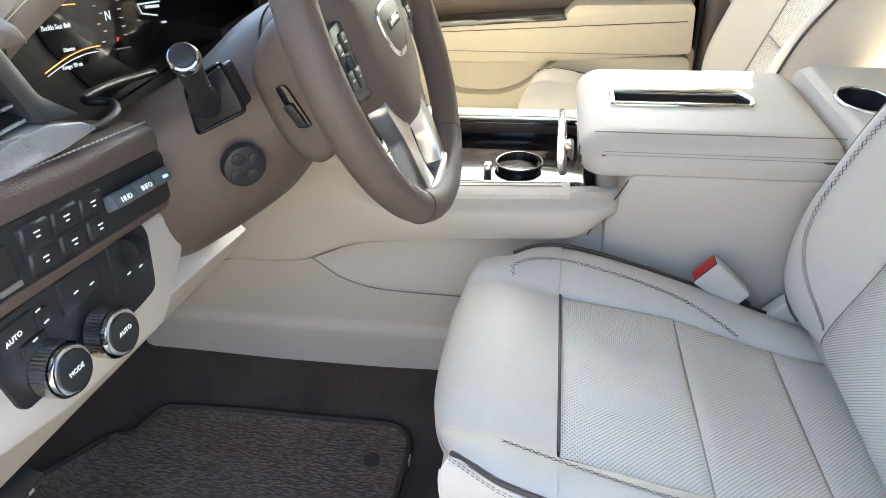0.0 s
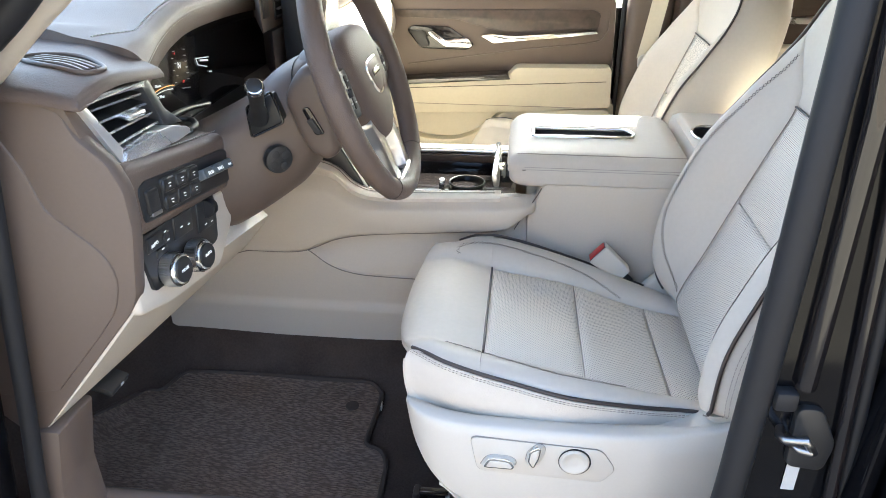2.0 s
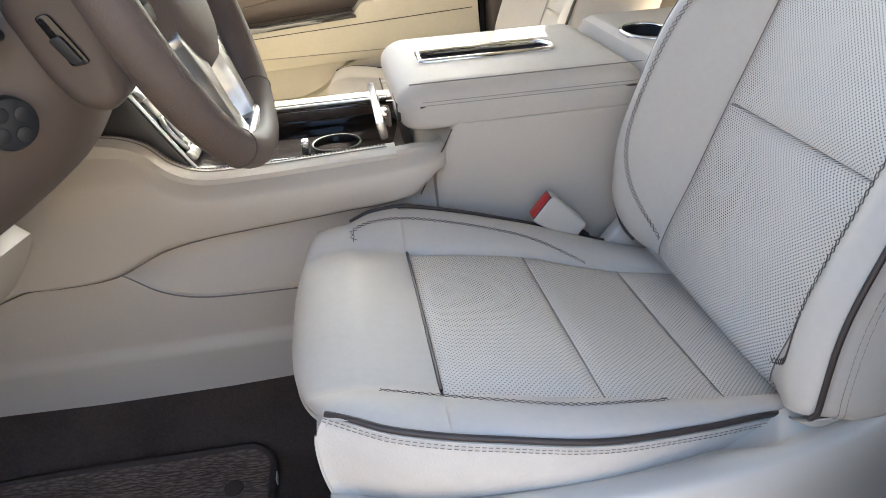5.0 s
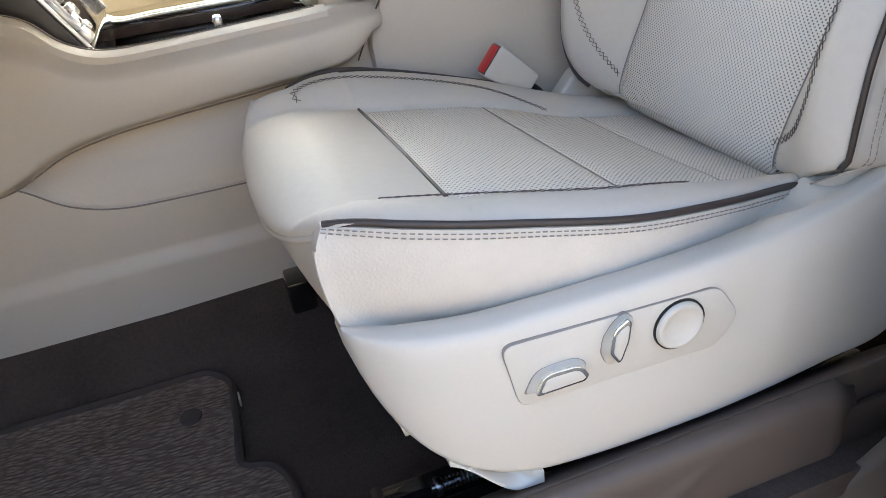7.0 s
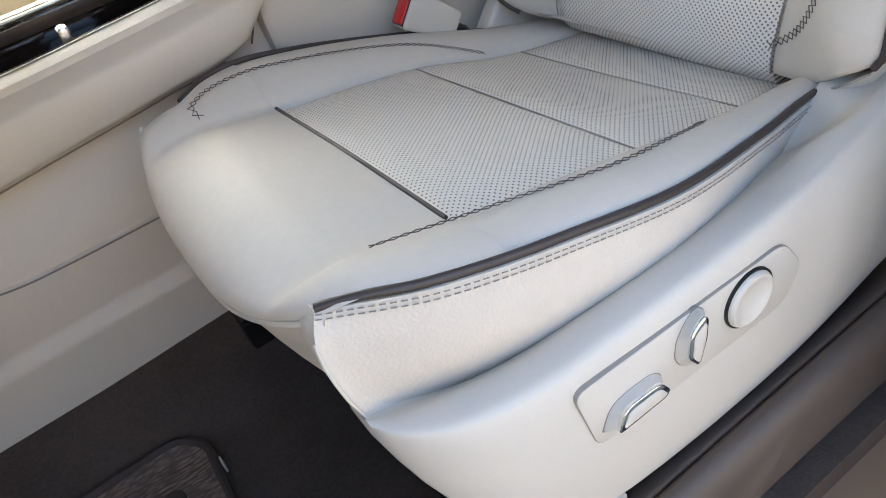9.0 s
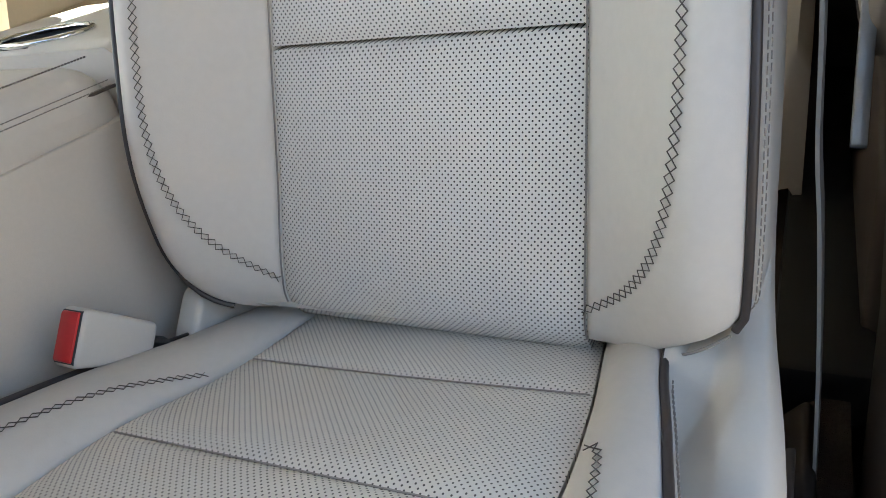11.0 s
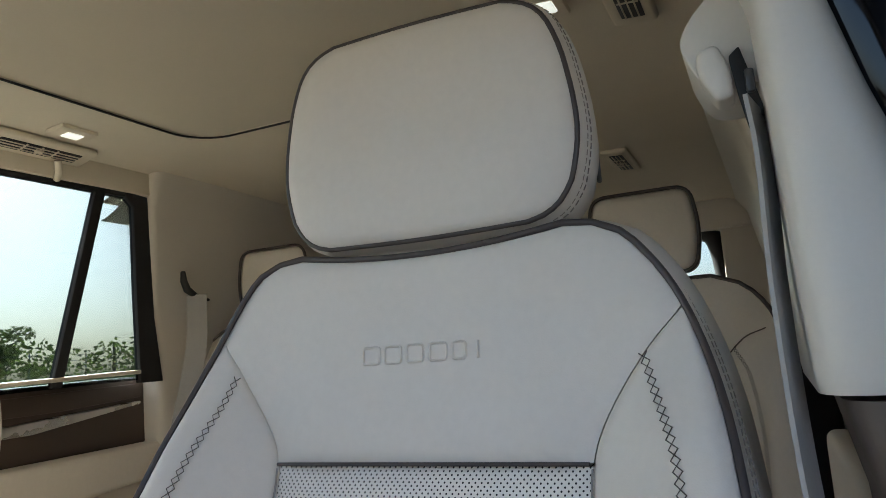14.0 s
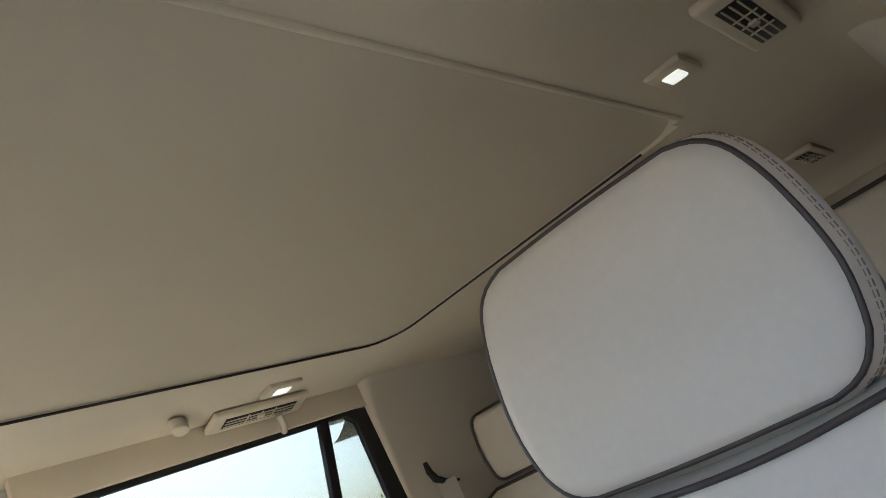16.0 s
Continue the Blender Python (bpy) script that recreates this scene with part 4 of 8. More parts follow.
def backrest_parts(kit, detail):
    def panel(name, fn, nu, nv, mat, label=""):
        V, F = sheet(fn, nu, nv, skirt=(0.022, 0, 0))
        return kit.put(mesh(name, V, F, mat, label=label, sharp=55))

    # perforated inserts, split by a seam
    for z0, z1 in ((0.432, 0.662), (0.665, 0.832)):
        def fn(u, v, z0=z0, z1=z1):
            z = z0 + (z1 - z0) * v
            w = float(in_s(z)) - 0.0005
            p = back_point((2 * u - 1) * w, z)
            return p + np.array([0.004 - puffed(u, v, 0.0065, 10), 0, 0])
        ob = panel("perforated_insert", fn, 26, 26, leather_perf, "perforated cream leather insert")
        uv_metres(ob, lambda c: (c.y, c.z * 1.06))
    # bolsters
    for sg in (-1, 1):
        def fn(u, v, sg=sg):
            z0 = 0.446 if sg > 0 else 0.453
            z = z0 + (0.938 - z0) * v
            rim = out_s if sg > 0 else out_o
            a, b = float(in_s(z)) + 0.0004, max(float(rim(z)) - 0.001, float(in_s(z)) + 0.003)
            s = a + (b - a) * u
            return back_point(sg * s, z) + np.array([0.004 - puffed(u, v, 0.0075, 10), 0, 0])
        panel("bolster", fn, 22, 60, leather, "cream leather side bolster")
    # yoke over the inserts
    def yoke(u, v):
        t = 2 * u - 1
        top = 1.001 + 0.010 * min(1.0, (abs(t) * 1.0)) ** 2
        z = 0.8345 + (top - 0.8345) * v
        w = float(in_s(z)) - 0.0003 if z < 0.938 else float(out_s(z)) - 0.001
        return back_point(t * w, z) + np.array([0.003 - puffed(u, v, 0.006, 12), 0, 0])
    panel("shoulder_panel", yoke, 40, 30, leather, "smooth cream leather shoulder panel")

    # outline with piping
    def outline(n=60):
        pts = []
        for i in range(n + 1):
            z = 0.454 + (1.008 - 0.454) * i / n
            pts.append((-float(out_o(z)), z))
        for i in range(1, 20):
            s = -0.135 + 0.27 * i / 20
            pts.append((s, 1.001 + 0.010 * min(1.0, abs(s) / 0.12) ** 2))
        for i in range(n, -1, -1):
            z = 0.455 + (1.008 - 0.455) * i / n
            pts.append((float(out_s(z)), z))
        return pts
    loop = outline()
    front = [back_point(s * (1.004 if s < 0.15 else 1.008), z) + np.array([0.002 - 0.004 * step(0.53, 0.48, z) if s < 0.15 else 0.001, 0, 0]) for s, z in loop]
    front = [p for p, (s, z) in zip(front, loop) if not (s < 0 and z < 0.492)]
    kit.put(rod("piping", front, 0.0028, piping_mat, label="dark brown piping", sides=8))
    # stitched tab that closes the foot of the outer bolster
    def tab(u, v):
        t = step(0.0, 1.0, u) * 0.4 + 0.6 * u
        s, z = -0.184 - 0.054 * t, 0.4575 + 0.037 * t ** 1.15
        d = 0.012 * math.sin(math.pi * min(max(u, 0.04), 0.96))
        return back_point(s, z) + np.array([0.002 + 0.016 * v, -d * v * 0.7, -d * v])
    V, F = sheet(tab, 16, 6, skirt=(0.02, 0, 0))
    kit.put(mesh("corner_tab", V, F, leather))
    kit.put(rod("tab_seam", [np.array(tab(i / 16, 0.0)) + np.array([-0.0006, 0, 0]) for i in range(17)], 0.0011, seam_thread, sides=5))
    kit.put(rod("insert_piping", [back_point(-0.133 + 0.266 * i / 24, 0.8335) + np.array([-0.001, 0, 0.001]) for i in range(25)], 0.0017, piping_mat, label="dark brown piping", sides=6))
    for sg in (-1, 1):
        kit.put(rod("insert_side_seam", [back_point(sg * (float(in_s(z)) + 0.0001), z) + np.array([0.0012, 0, 0]) for z in [0.455 + 0.376 * i / 40 for i in range(41)]], 0.0009, stitch_and_shade_grey, sides=5))
    # sides and back shell
    rows = []
    for grow, dx in ((1.0, 0.006), (1.03, 0.022), (1.045, 0.05), (1.02, 0.085), (0.93, 0.115), (0.75, 0.128)):
        row = []
        for s, z in loop:
            p = back_point(s, z)
            zz = 0.74 + (z - 0.74) * (1 + (grow - 1) * 0.5)
            row.append((float(back_x(z)) + (p[0] - float(back_x(z))) * max(0.0, 1 - dx / 0.07) + dx, SY + (p[1] - SY) * grow, zz))
        rows.append(row)
    V = [p for row in rows for p in row]
    m = len(loop)
    F = [(i * m + k, (i + 1) * m + k, (i + 1) * m + k + 1, i * m + k + 1) for i in range(len(rows) - 1) for k in range(m - 1)]
    F.append(tuple((len(rows) - 1) * m + k for k in range(m)))
    F += [(i * m, i * m + m - 1, (i + 1) * m + m - 1, (i + 1) * m) for i in range(len(rows) - 1)]
    kit.put(mesh("back_shell", V, F, leather, label="cream leather side and back of the backrest"))
    if detail:
        # cross stitching of the bolsters
        for sg in (-1, 1):
            path = spline([(0.136, 0.481), (0.157, 0.495), (0.177, 0.518), (0.195, 0.556), (0.2055, 0.61), (0.2085, 0.68), (0.2055, 0.76), (0.1975, 0.84), (0.184, 0.885), (0.177, 0.909)])
            def c(t, sg=sg, path=path):
                s, z = path(t)
                return back_point(sg * s, z) + np.array([-0.0035, 0, 0])
            V, F = cross_stitch(c, 46, side=np.array([1.0, 0, 0]), on=on_back, pitch=0.0075, r=0.0005, lift=np.array([-0.0015, 0, 0]))
            kit.put(mesh("cross_stitching", V, F, thread_dark, label="dark cross stitching", smooth=False))
        # twin rows on the side facing
        for dx in (0.014, 0.019):
            def c(t, dx=dx):
                z = 0.50 + 0.47 * t
                p = back_point(-float(out_o(z)), z)
                return (p[0] + dx + 0.004, SY - float(out_o(z)) * (1.0 + dx * 1.4) - 0.0006, z)
            V, F = dashes(c, 80, 0.00042, fill=0.72)
            kit.put(mesh("side_stitching", V, F, seam_thread, smooth=False))
        # raised plain mark in the shoulder panel
        for i, w in enumerate((0.018, 0.017, 0.017, 0.017, 0.013, 0.004)):
            y0 = 0.112 / 2 - i * 0.0205
            yc, hw, hh = y0 - w / 2 - 0.0015, max(w / 2 - 0.001, 0.0008), 0.0068
            if i < 5:
                loop = rounded([(yc - hw, 0.919 - hh), (yc - hw, 0.919 + hh), (yc + hw, 0.919 + hh), (yc + hw, 0.919 - hh)], 0.003, 3)
                kit.put(rod("embossed_frame", [back_point(a, b) + np.array([-0.0030, 0, 0]) for a, b in loop], 0.0013, leather, closed=True, sides=6))
            else:
                kit.put(rod("embossed_frame", [back_point(yc, 0.919 - hh) + np.array([-0.003, 0, 0]), back_point(yc, 0.919 + hh) + np.array([-0.003, 0, 0])], 0.0013, leather, sides=6))


def cushion_lines():
    outer = along([-0.224, -0.205, -0.177, -0.135, -0.092, 0.006, 0.112, 0.19, 0.27], [(0.549, 0.549), (0.536, 0.551), (0.520, 0.549), (0.512, 0.540), (0.509, 0.530), (0.509, 0.506), (0.527, 0.484), (0.542, 0.471), (0.548, 0.455)])
    ins_o = along([-0.24, -0.122, 0.028, 0.135, 0.235, 0.29], [(0.590, 0.545), (0.577, 0.527), (0.566, 0.501), (0.576, 0.469), (0.593, 0.440), (0.60, 0.43)])
    mid = along([-0.24, -0.122, 0.028, 0.135, 0.235, 0.29], [(0.735, 0.545), (0.728, 0.522), (0.724, 0.492), (0.728, 0.456), (0.737, 0.432), (0.74, 0.425)])
    ins_i = along([-0.24, -0.122, 0.028, 0.135, 0.245, 0.29], [(0.880, 0.535), (0.876, 0.512), (0.882, 0.483), (0.884, 0.446), (0.881, 0.424), (0.88, 0.42)])
    inner = along([-0.20, -0.158, -0.10, 0.055, 0.174, 0.26], [(0.935, 0.530), (0.957, 0.536), (0.965, 0.531), (0.967, 0.484), (0.966, 0.438), (0.965, 0.408)])
    return outer, ins_o, mid, ins_i, inner


LINES = cushion_lines()


def cushion_point(x, k):
    """A place on the cushion's top: k from 0 (outer piping) over 1 and 3 (edges of the insert) to 4 (inner piping)."""
    K = [np.array(line(x)) for line in LINES]
    i = min(int(k), 3)
    t = k - i
    p1, p2 = K[i], K[i + 1]
    if i in (1, 2):
        p0, p3 = K[i - 1], K[min(i + 2, 4)]
        m1 = (K[2] - K[1]) * 0.9 if i == 1 else (K[3] - K[1]) / 2
        m2 = (K[3] - K[1]) / 2 if i == 1 else (K[3] - K[2]) * 0.9
        q = (2 * t ** 3 - 3 * t * t + 1) * p1 + (t ** 3 - 2 * t * t + t) * m1 + (3 * t * t - 2 * t ** 3) * p2 + (t ** 3 - t * t) * m2
    else:
        q = p1 + (p2 - p1) * t
        bulge = 0.012 if i == 3 else 0.009
        q = q + np.array([0, bulge * 4 * t * (1 - t)])
    return np.array([x, q[0], q[1]])


def front_panel_point(u, v):
    """The smooth front of the cushion, rolled over its nose; u across, v from the insert forwards and down."""
    k = 4.0 * u
    xa, xb = -0.124, -0.196
    if v < 0.4:
        return cushion_point(xa + (xb - xa) * v / 0.4, k)
    p = cushion_point(xb, k)
    q = (p[1] - 0.745) / 0.2
    reach = 0.070 - 0.034 * abs(q) ** 2.6
    an = (v - 0.4) / 0.6 * radians(112)
    return np.array([xb - reach * math.sin(an), p[1] - 0.012 * q * math.sin(an) ** 2, p[2] - (p[2] - 0.488 - 0.047 * min(abs(q), 1.05) ** 2) * (1 - math.cos(an)) / 1.375])


def cushion_parts(kit, detail):
    def panel(name, fn, nu, nv, mat, label="", skirt=(0, 0, -0.02)):
        V, F = sheet(fn, nu, nv, skirt=skirt)
        return kit.put(mesh(name, V, F, mat, label=label, sharp=55))
    for x0, x1 in ((-0.1205, 0.0308), (0.0320, 0.1660), (0.1672, 0.285)):
        def fn(u, v, x0=x0, x1=x1):
            k = 1.012 + 1.976 * v
            p = cushion_point(x0 + (x1 - x0) * u, k)
            return p + np.array([0, 0, puffed(u, v, 0.005, 12) - 0.004])
        ob = panel("perforated_insert", fn, 18, 26, leather_perf_seat, "perforated cream leather insert")
        uv_metres(ob, lambda c: (c.y, c.x * 1.03))
    for k0, k1, name in ((0.0, 0.985, "bolster"), (3.015, 4.0, "bolster")):
        def fn(u, v, k0=k0, k1=k1):
            p = cushion_point(-0.1238 + 0.4018 * u, k0 + (k1 - k0) * v)
            return p + np.array([0, 0, puffed(u, v, 0.004, 10) - 0.003])
        panel(name, fn, 50, 14, leather, "cream leather seat bolster")
    V, F = sheet(front_panel_point, 60, 34)
    kit.put(mesh("front_panel", V, F, leather, label="smooth cream leather front of the cushion", sharp=60))
    # welt under the nose and the front apron below it
    welt = [front_panel_point(i / 40, 1.0) + np.array([-0.001, 0, 0]) for i in range(41)]
    kit.put(rod("welt", welt, 0.0030, leather, label="cream leather welt", sides=6))
    # the upright seam at the outer corner, where apron and side facing meet
    upright = spline([(-0.2275, 0.5460, 0.5475), (-0.2360, 0.5400, 0.530), (-0.2352, 0.5350, 0.500), (-0.2290, 0.5335, 0.468), (-0.2180, 0.5345, 0.430)])
    def apron(u, v):
        p = front_panel_point(u, 1.0)
        q = p + np.array([0.005 * min(v * 8, 1) + 0.060 * v ** 1.2 - 0.004 * math.sin(math.pi * v), 0.0, (0.335 - p[2]) * v])
        e = np.array(upright(0.24 + 0.76 * min(v * 1.7, 1.0))) + np.array([0.02, 0.0, -0.09]) * max(0.0, v - 0.6) / 0.4
        return q + (e - q) * (1 - step(0.0, 0.16, u))
    V, F = sheet(apron, 40, 10, skirt=(0.02, 0, 0))
    kit.put(mesh("front_apron", V, F, leather_wrinkled, label="cream leather apron under the cushion nose"))
    # piping and side facing, outer and inner
    edge = [cushion_point(-0.226 + 0.449 * i / 50, 0.0) + np.array([0, -0.0015, -0.001]) for i in range(51)]
    kit.put(rod("piping", edge, 0.0030, piping_mat, label="dark brown piping", sides=8))
    edge = [cushion_point(-0.19 + 0.46 * i / 50, 4.0) + np.array([0, 0.001, 0.0015]) for i in range(51)]
    kit.put(rod("piping", edge, 0.0030, piping_mat, label="dark brown piping", sides=8))
    kit.put(rod("insert_piping", [cushion_point(-0.1225, 1.02 + 1.96 * i / 24) + np.array([0, 0, 0.0003]) for i in range(25)], 0.0019, piping_mat, label="dark brown piping", sides=6))
    def facing(u, v):
        x = -0.2235 + 0.50 * u
        p = cushion_point(x, 0.0)
        drop = 0.115 - 0.02 * u
        q = p + np.array([0.0, -0.004 - 0.010 * math.sin(math.pi * min(v * 1.2, 1)) * (1 - 0.4 * u) + 0.014 * v - 0.0022 * math.exp(-((v - 0.03) / 0.03) ** 2), -0.004 - drop * v])
        return q + (np.array(upright(v)) - q) * (1 - step(0.0, 0.10, u))
    V, F = sheet(facing, 50, 14, skirt=(0, 0.02, 0))
    kit.put(mesh("side_facing", V, F, leather_wrinkled, label="wrinkled cream leather side of the cushion"))
    V, F = sheet(lambda u, v: cushion_point(-0.20 + 0.46 * u, 4.0) + np.array([0, 0.004 * math.sin(math.pi * v), -0.004 - 0.19 * v]), 30, 6, skirt=(0, -0.02, 0))
    kit.put(mesh("side_facing", V, F, leather, label="cream leather side of the cushion"))
    kit.put(rod("corner_seam", [np.array(upright(0.22 + 0.78 * i / 20)) + np.array([-0.0008, -0.0008, 0]) for i in range(21)], 0.0012, leather, sides=6))
    # sewn seams across the insert
    for x in (0.0314, 0.1666):
        kit.put(rod("insert_seam", [cushion_point(x, 1.03 + 1.94 * i / 30) + np.array([0, 0, -0.0036]) for i in range(31)], 0.0008, seam_thread, sides=5))
    # hidden core that closes the cushion below
    kit.put(part("cushion_pan", box((0.46, 0.38, 0.10), (0.03, SY, 0.36), 0.02), black_plastic, label="black steel seat pan"))
    if detail:
        a = spline([(-0.186, 3.12), (-0.190, 3.30), (-0.170, 3.48), (-0.12, 3.54), (-0.03, 3.46), (0.05, 3.30), (0.10, 3.12), (0.122, 3.02)])
        b = spline([(-0.178, 0.84), (-0.12, 0.72), (-0.05, 0.62), (0.0, 0.60), (0.037, 0.65), (0.072, 0.69), (0.088, 0.76), (0.089, 0.90)])
        for path, n in ((a, 38), (b, 30)):
            def c(t, path=path):
                x, k = path(t)
                return cushion_point(x, k) + np.array([0, 0, 0.0014])
            V, F = cross_stitch(c, n, half=0.0031 if path is a else 0.0024, lift=np.array([0, 0, 0.0006]), side=np.array([0, 0, 1.0]), on=on_cushion, pitch=0.0075)
            kit.put(mesh("cross_stitching", V, F, thread_dark, label="dark cross stitching", smooth=False))
        for d in (0.0022, 0.0062):
            def c(t, d=d):
                u = 0.01 + 0.80 * t
                v = d / 0.115
                return np.array(facing(u, v)) + np.array([0, -0.0006, 0])
            V, F = dashes(c, 74, 0.00055)
            kit.put(mesh("side_stitching", V, F, stitch_and_shade_grey, smooth=False))


def headrest_parts(kit):
    half = along([1.018, 1.021, 1.027, 1.036, 1.05, 1.09, 1.146, 1.180, 1.196, 1.206, 1.211], [0.094, 0.106, 0.117, 0.1255, 0.133, 0.140, 0.134, 0.124, 0.114, 0.100, 0.084])
    loop = []
    for i in range(25):
        z = 1.018 + 0.193 * (0.5 - 0.5 * math.cos(math.pi * i / 24))
        loop.append((-float(half(z)), z))
    loop += [(-0.084 + 0.168 * i / 10, 1.211 + 0.002 * math.sin(math.pi * i / 10)) for i in range(1, 10)]
    loop += [(-s, z) for s, z in loop[24::-1]]
    loop += [(0.092 - 0.184 * i / 14, 1.018 - 0.002 * math.sin(math.pi * i / 14)) for i in range(1, 14)]
    zc = 1.112
    def ring(scale, x, bow=0.0):
        return [(x + bow * (1 - (abs(s) / 0.14) ** 2) + 0.04 * (z - zc) * (1 if x < 0.45 else 0.3), SY + 0.002 + s * scale, zc + (z - zc) * scale) for s, z in loop]
    # front face, gently crowned
    rows = [ring(1.0, 0.404), ring(0.97, 0.400), ring(0.90, 0.3975), ring(0.7, 0.396), ring(0.4, 0.3955), ring(0.1, 0.3955)]
    m = len(loop)
    def close(rows, cap=True):
        V = [p for r in rows for p in r]
        F = [(i * m + k, i * m + (k + 1) % m, (i + 1) * m + (k + 1) % m, (i + 1) * m + k) for i in range(len(rows) - 1) for k in range(m)]
        if cap:
            F.append(tuple((len(rows) - 1) * m + k for k in range(m)))
        return V, F
    V, F = close(rows)
    kit.put(mesh("headrest_face", V, F, leather, label="smooth cream leather headrest face"))
    for k, (sc, x) in enumerate(((1.046, 0.4155), (1.0565, 0.4215))):
        r = ring(sc, x)[2:24]
        V, F = dashes(spline(r), 34, 0.00055, fill=0.7)
        kit.put(mesh("side_stitching", V, F, stitch_and_shade_grey, smooth=False))
    kit.put(rod("headrest_piping", ring(1.005, 0.4045), 0.0024, piping_mat, label="dark brown piping", sides=8, closed=True))
    V, F = close([ring(1.0, 0.405), ring(1.05, 0.416), ring(1.065, 0.44), ring(1.02, 0.475), ring(0.9, 0.495), ring(0.6, 0.503)])
    kit.put(mesh("headrest_body", V, F, leather, label="cream leather headrest sides and back"))
    # lower lip and posts
    def lip(u, v):
        s = (2 * u - 1) * 0.105
        return (0.412 + 0.05 * v, SY + s, 1.020 - 0.012 * math.sin(math.pi * v) - 0.012 * v)
    V, F = sheet(lip, 20, 6, skirt=(0, 0, 0.006))
    kit.put(mesh("headrest_underside", V, F, leather))
    for s in (-0.055, 0.055):
        kit.put(part("headrest_post", disc((0.445, SY + s, 1.0), (0.15, 0, 1), 0.006, 0.10), chrome, label="chrome headrest post"))
    kit.put(part("release_button", box((0.02, 0.004, 0.035), (0.478, SY - 0.136, 1.075), 0.002), black_plastic, label="black release button"))


def rays_round(outline, n):
    """n points of a closed outline, at even angles round its middle, with the middle's x."""
    cx, cz = sum(p[0] for p in outline) / len(outline), sum(p[1] for p in outline) / len(outline)
    ring = rounded(outline, 0.004, 6)
    out = []
    for k in range(n):
        dx, dz = math.cos(2 * math.pi * k / n), math.sin(2 * math.pi * k / n)
        best = 0.0
        for i in range(len(ring)):
            (ax, az), (bx, bz) = ring[i][:2], ring[(i + 1) % len(ring)][:2]
            ex, ez = bx - ax, bz - az
            det = dx * ez - dz * ex
            if abs(det) < 1e-12:
                continue
            t = ((ax - cx) * ez - (az - cz) * ex) / det
            w = ((ax - cx) * dz - (az - cz) * dx) / det
            if t > 0 and -1e-6 <= w <= 1 + 1e-6:
                best = max(best, t)
        out.append((cx + dx * best, cz + dz * best, cx))
    return out


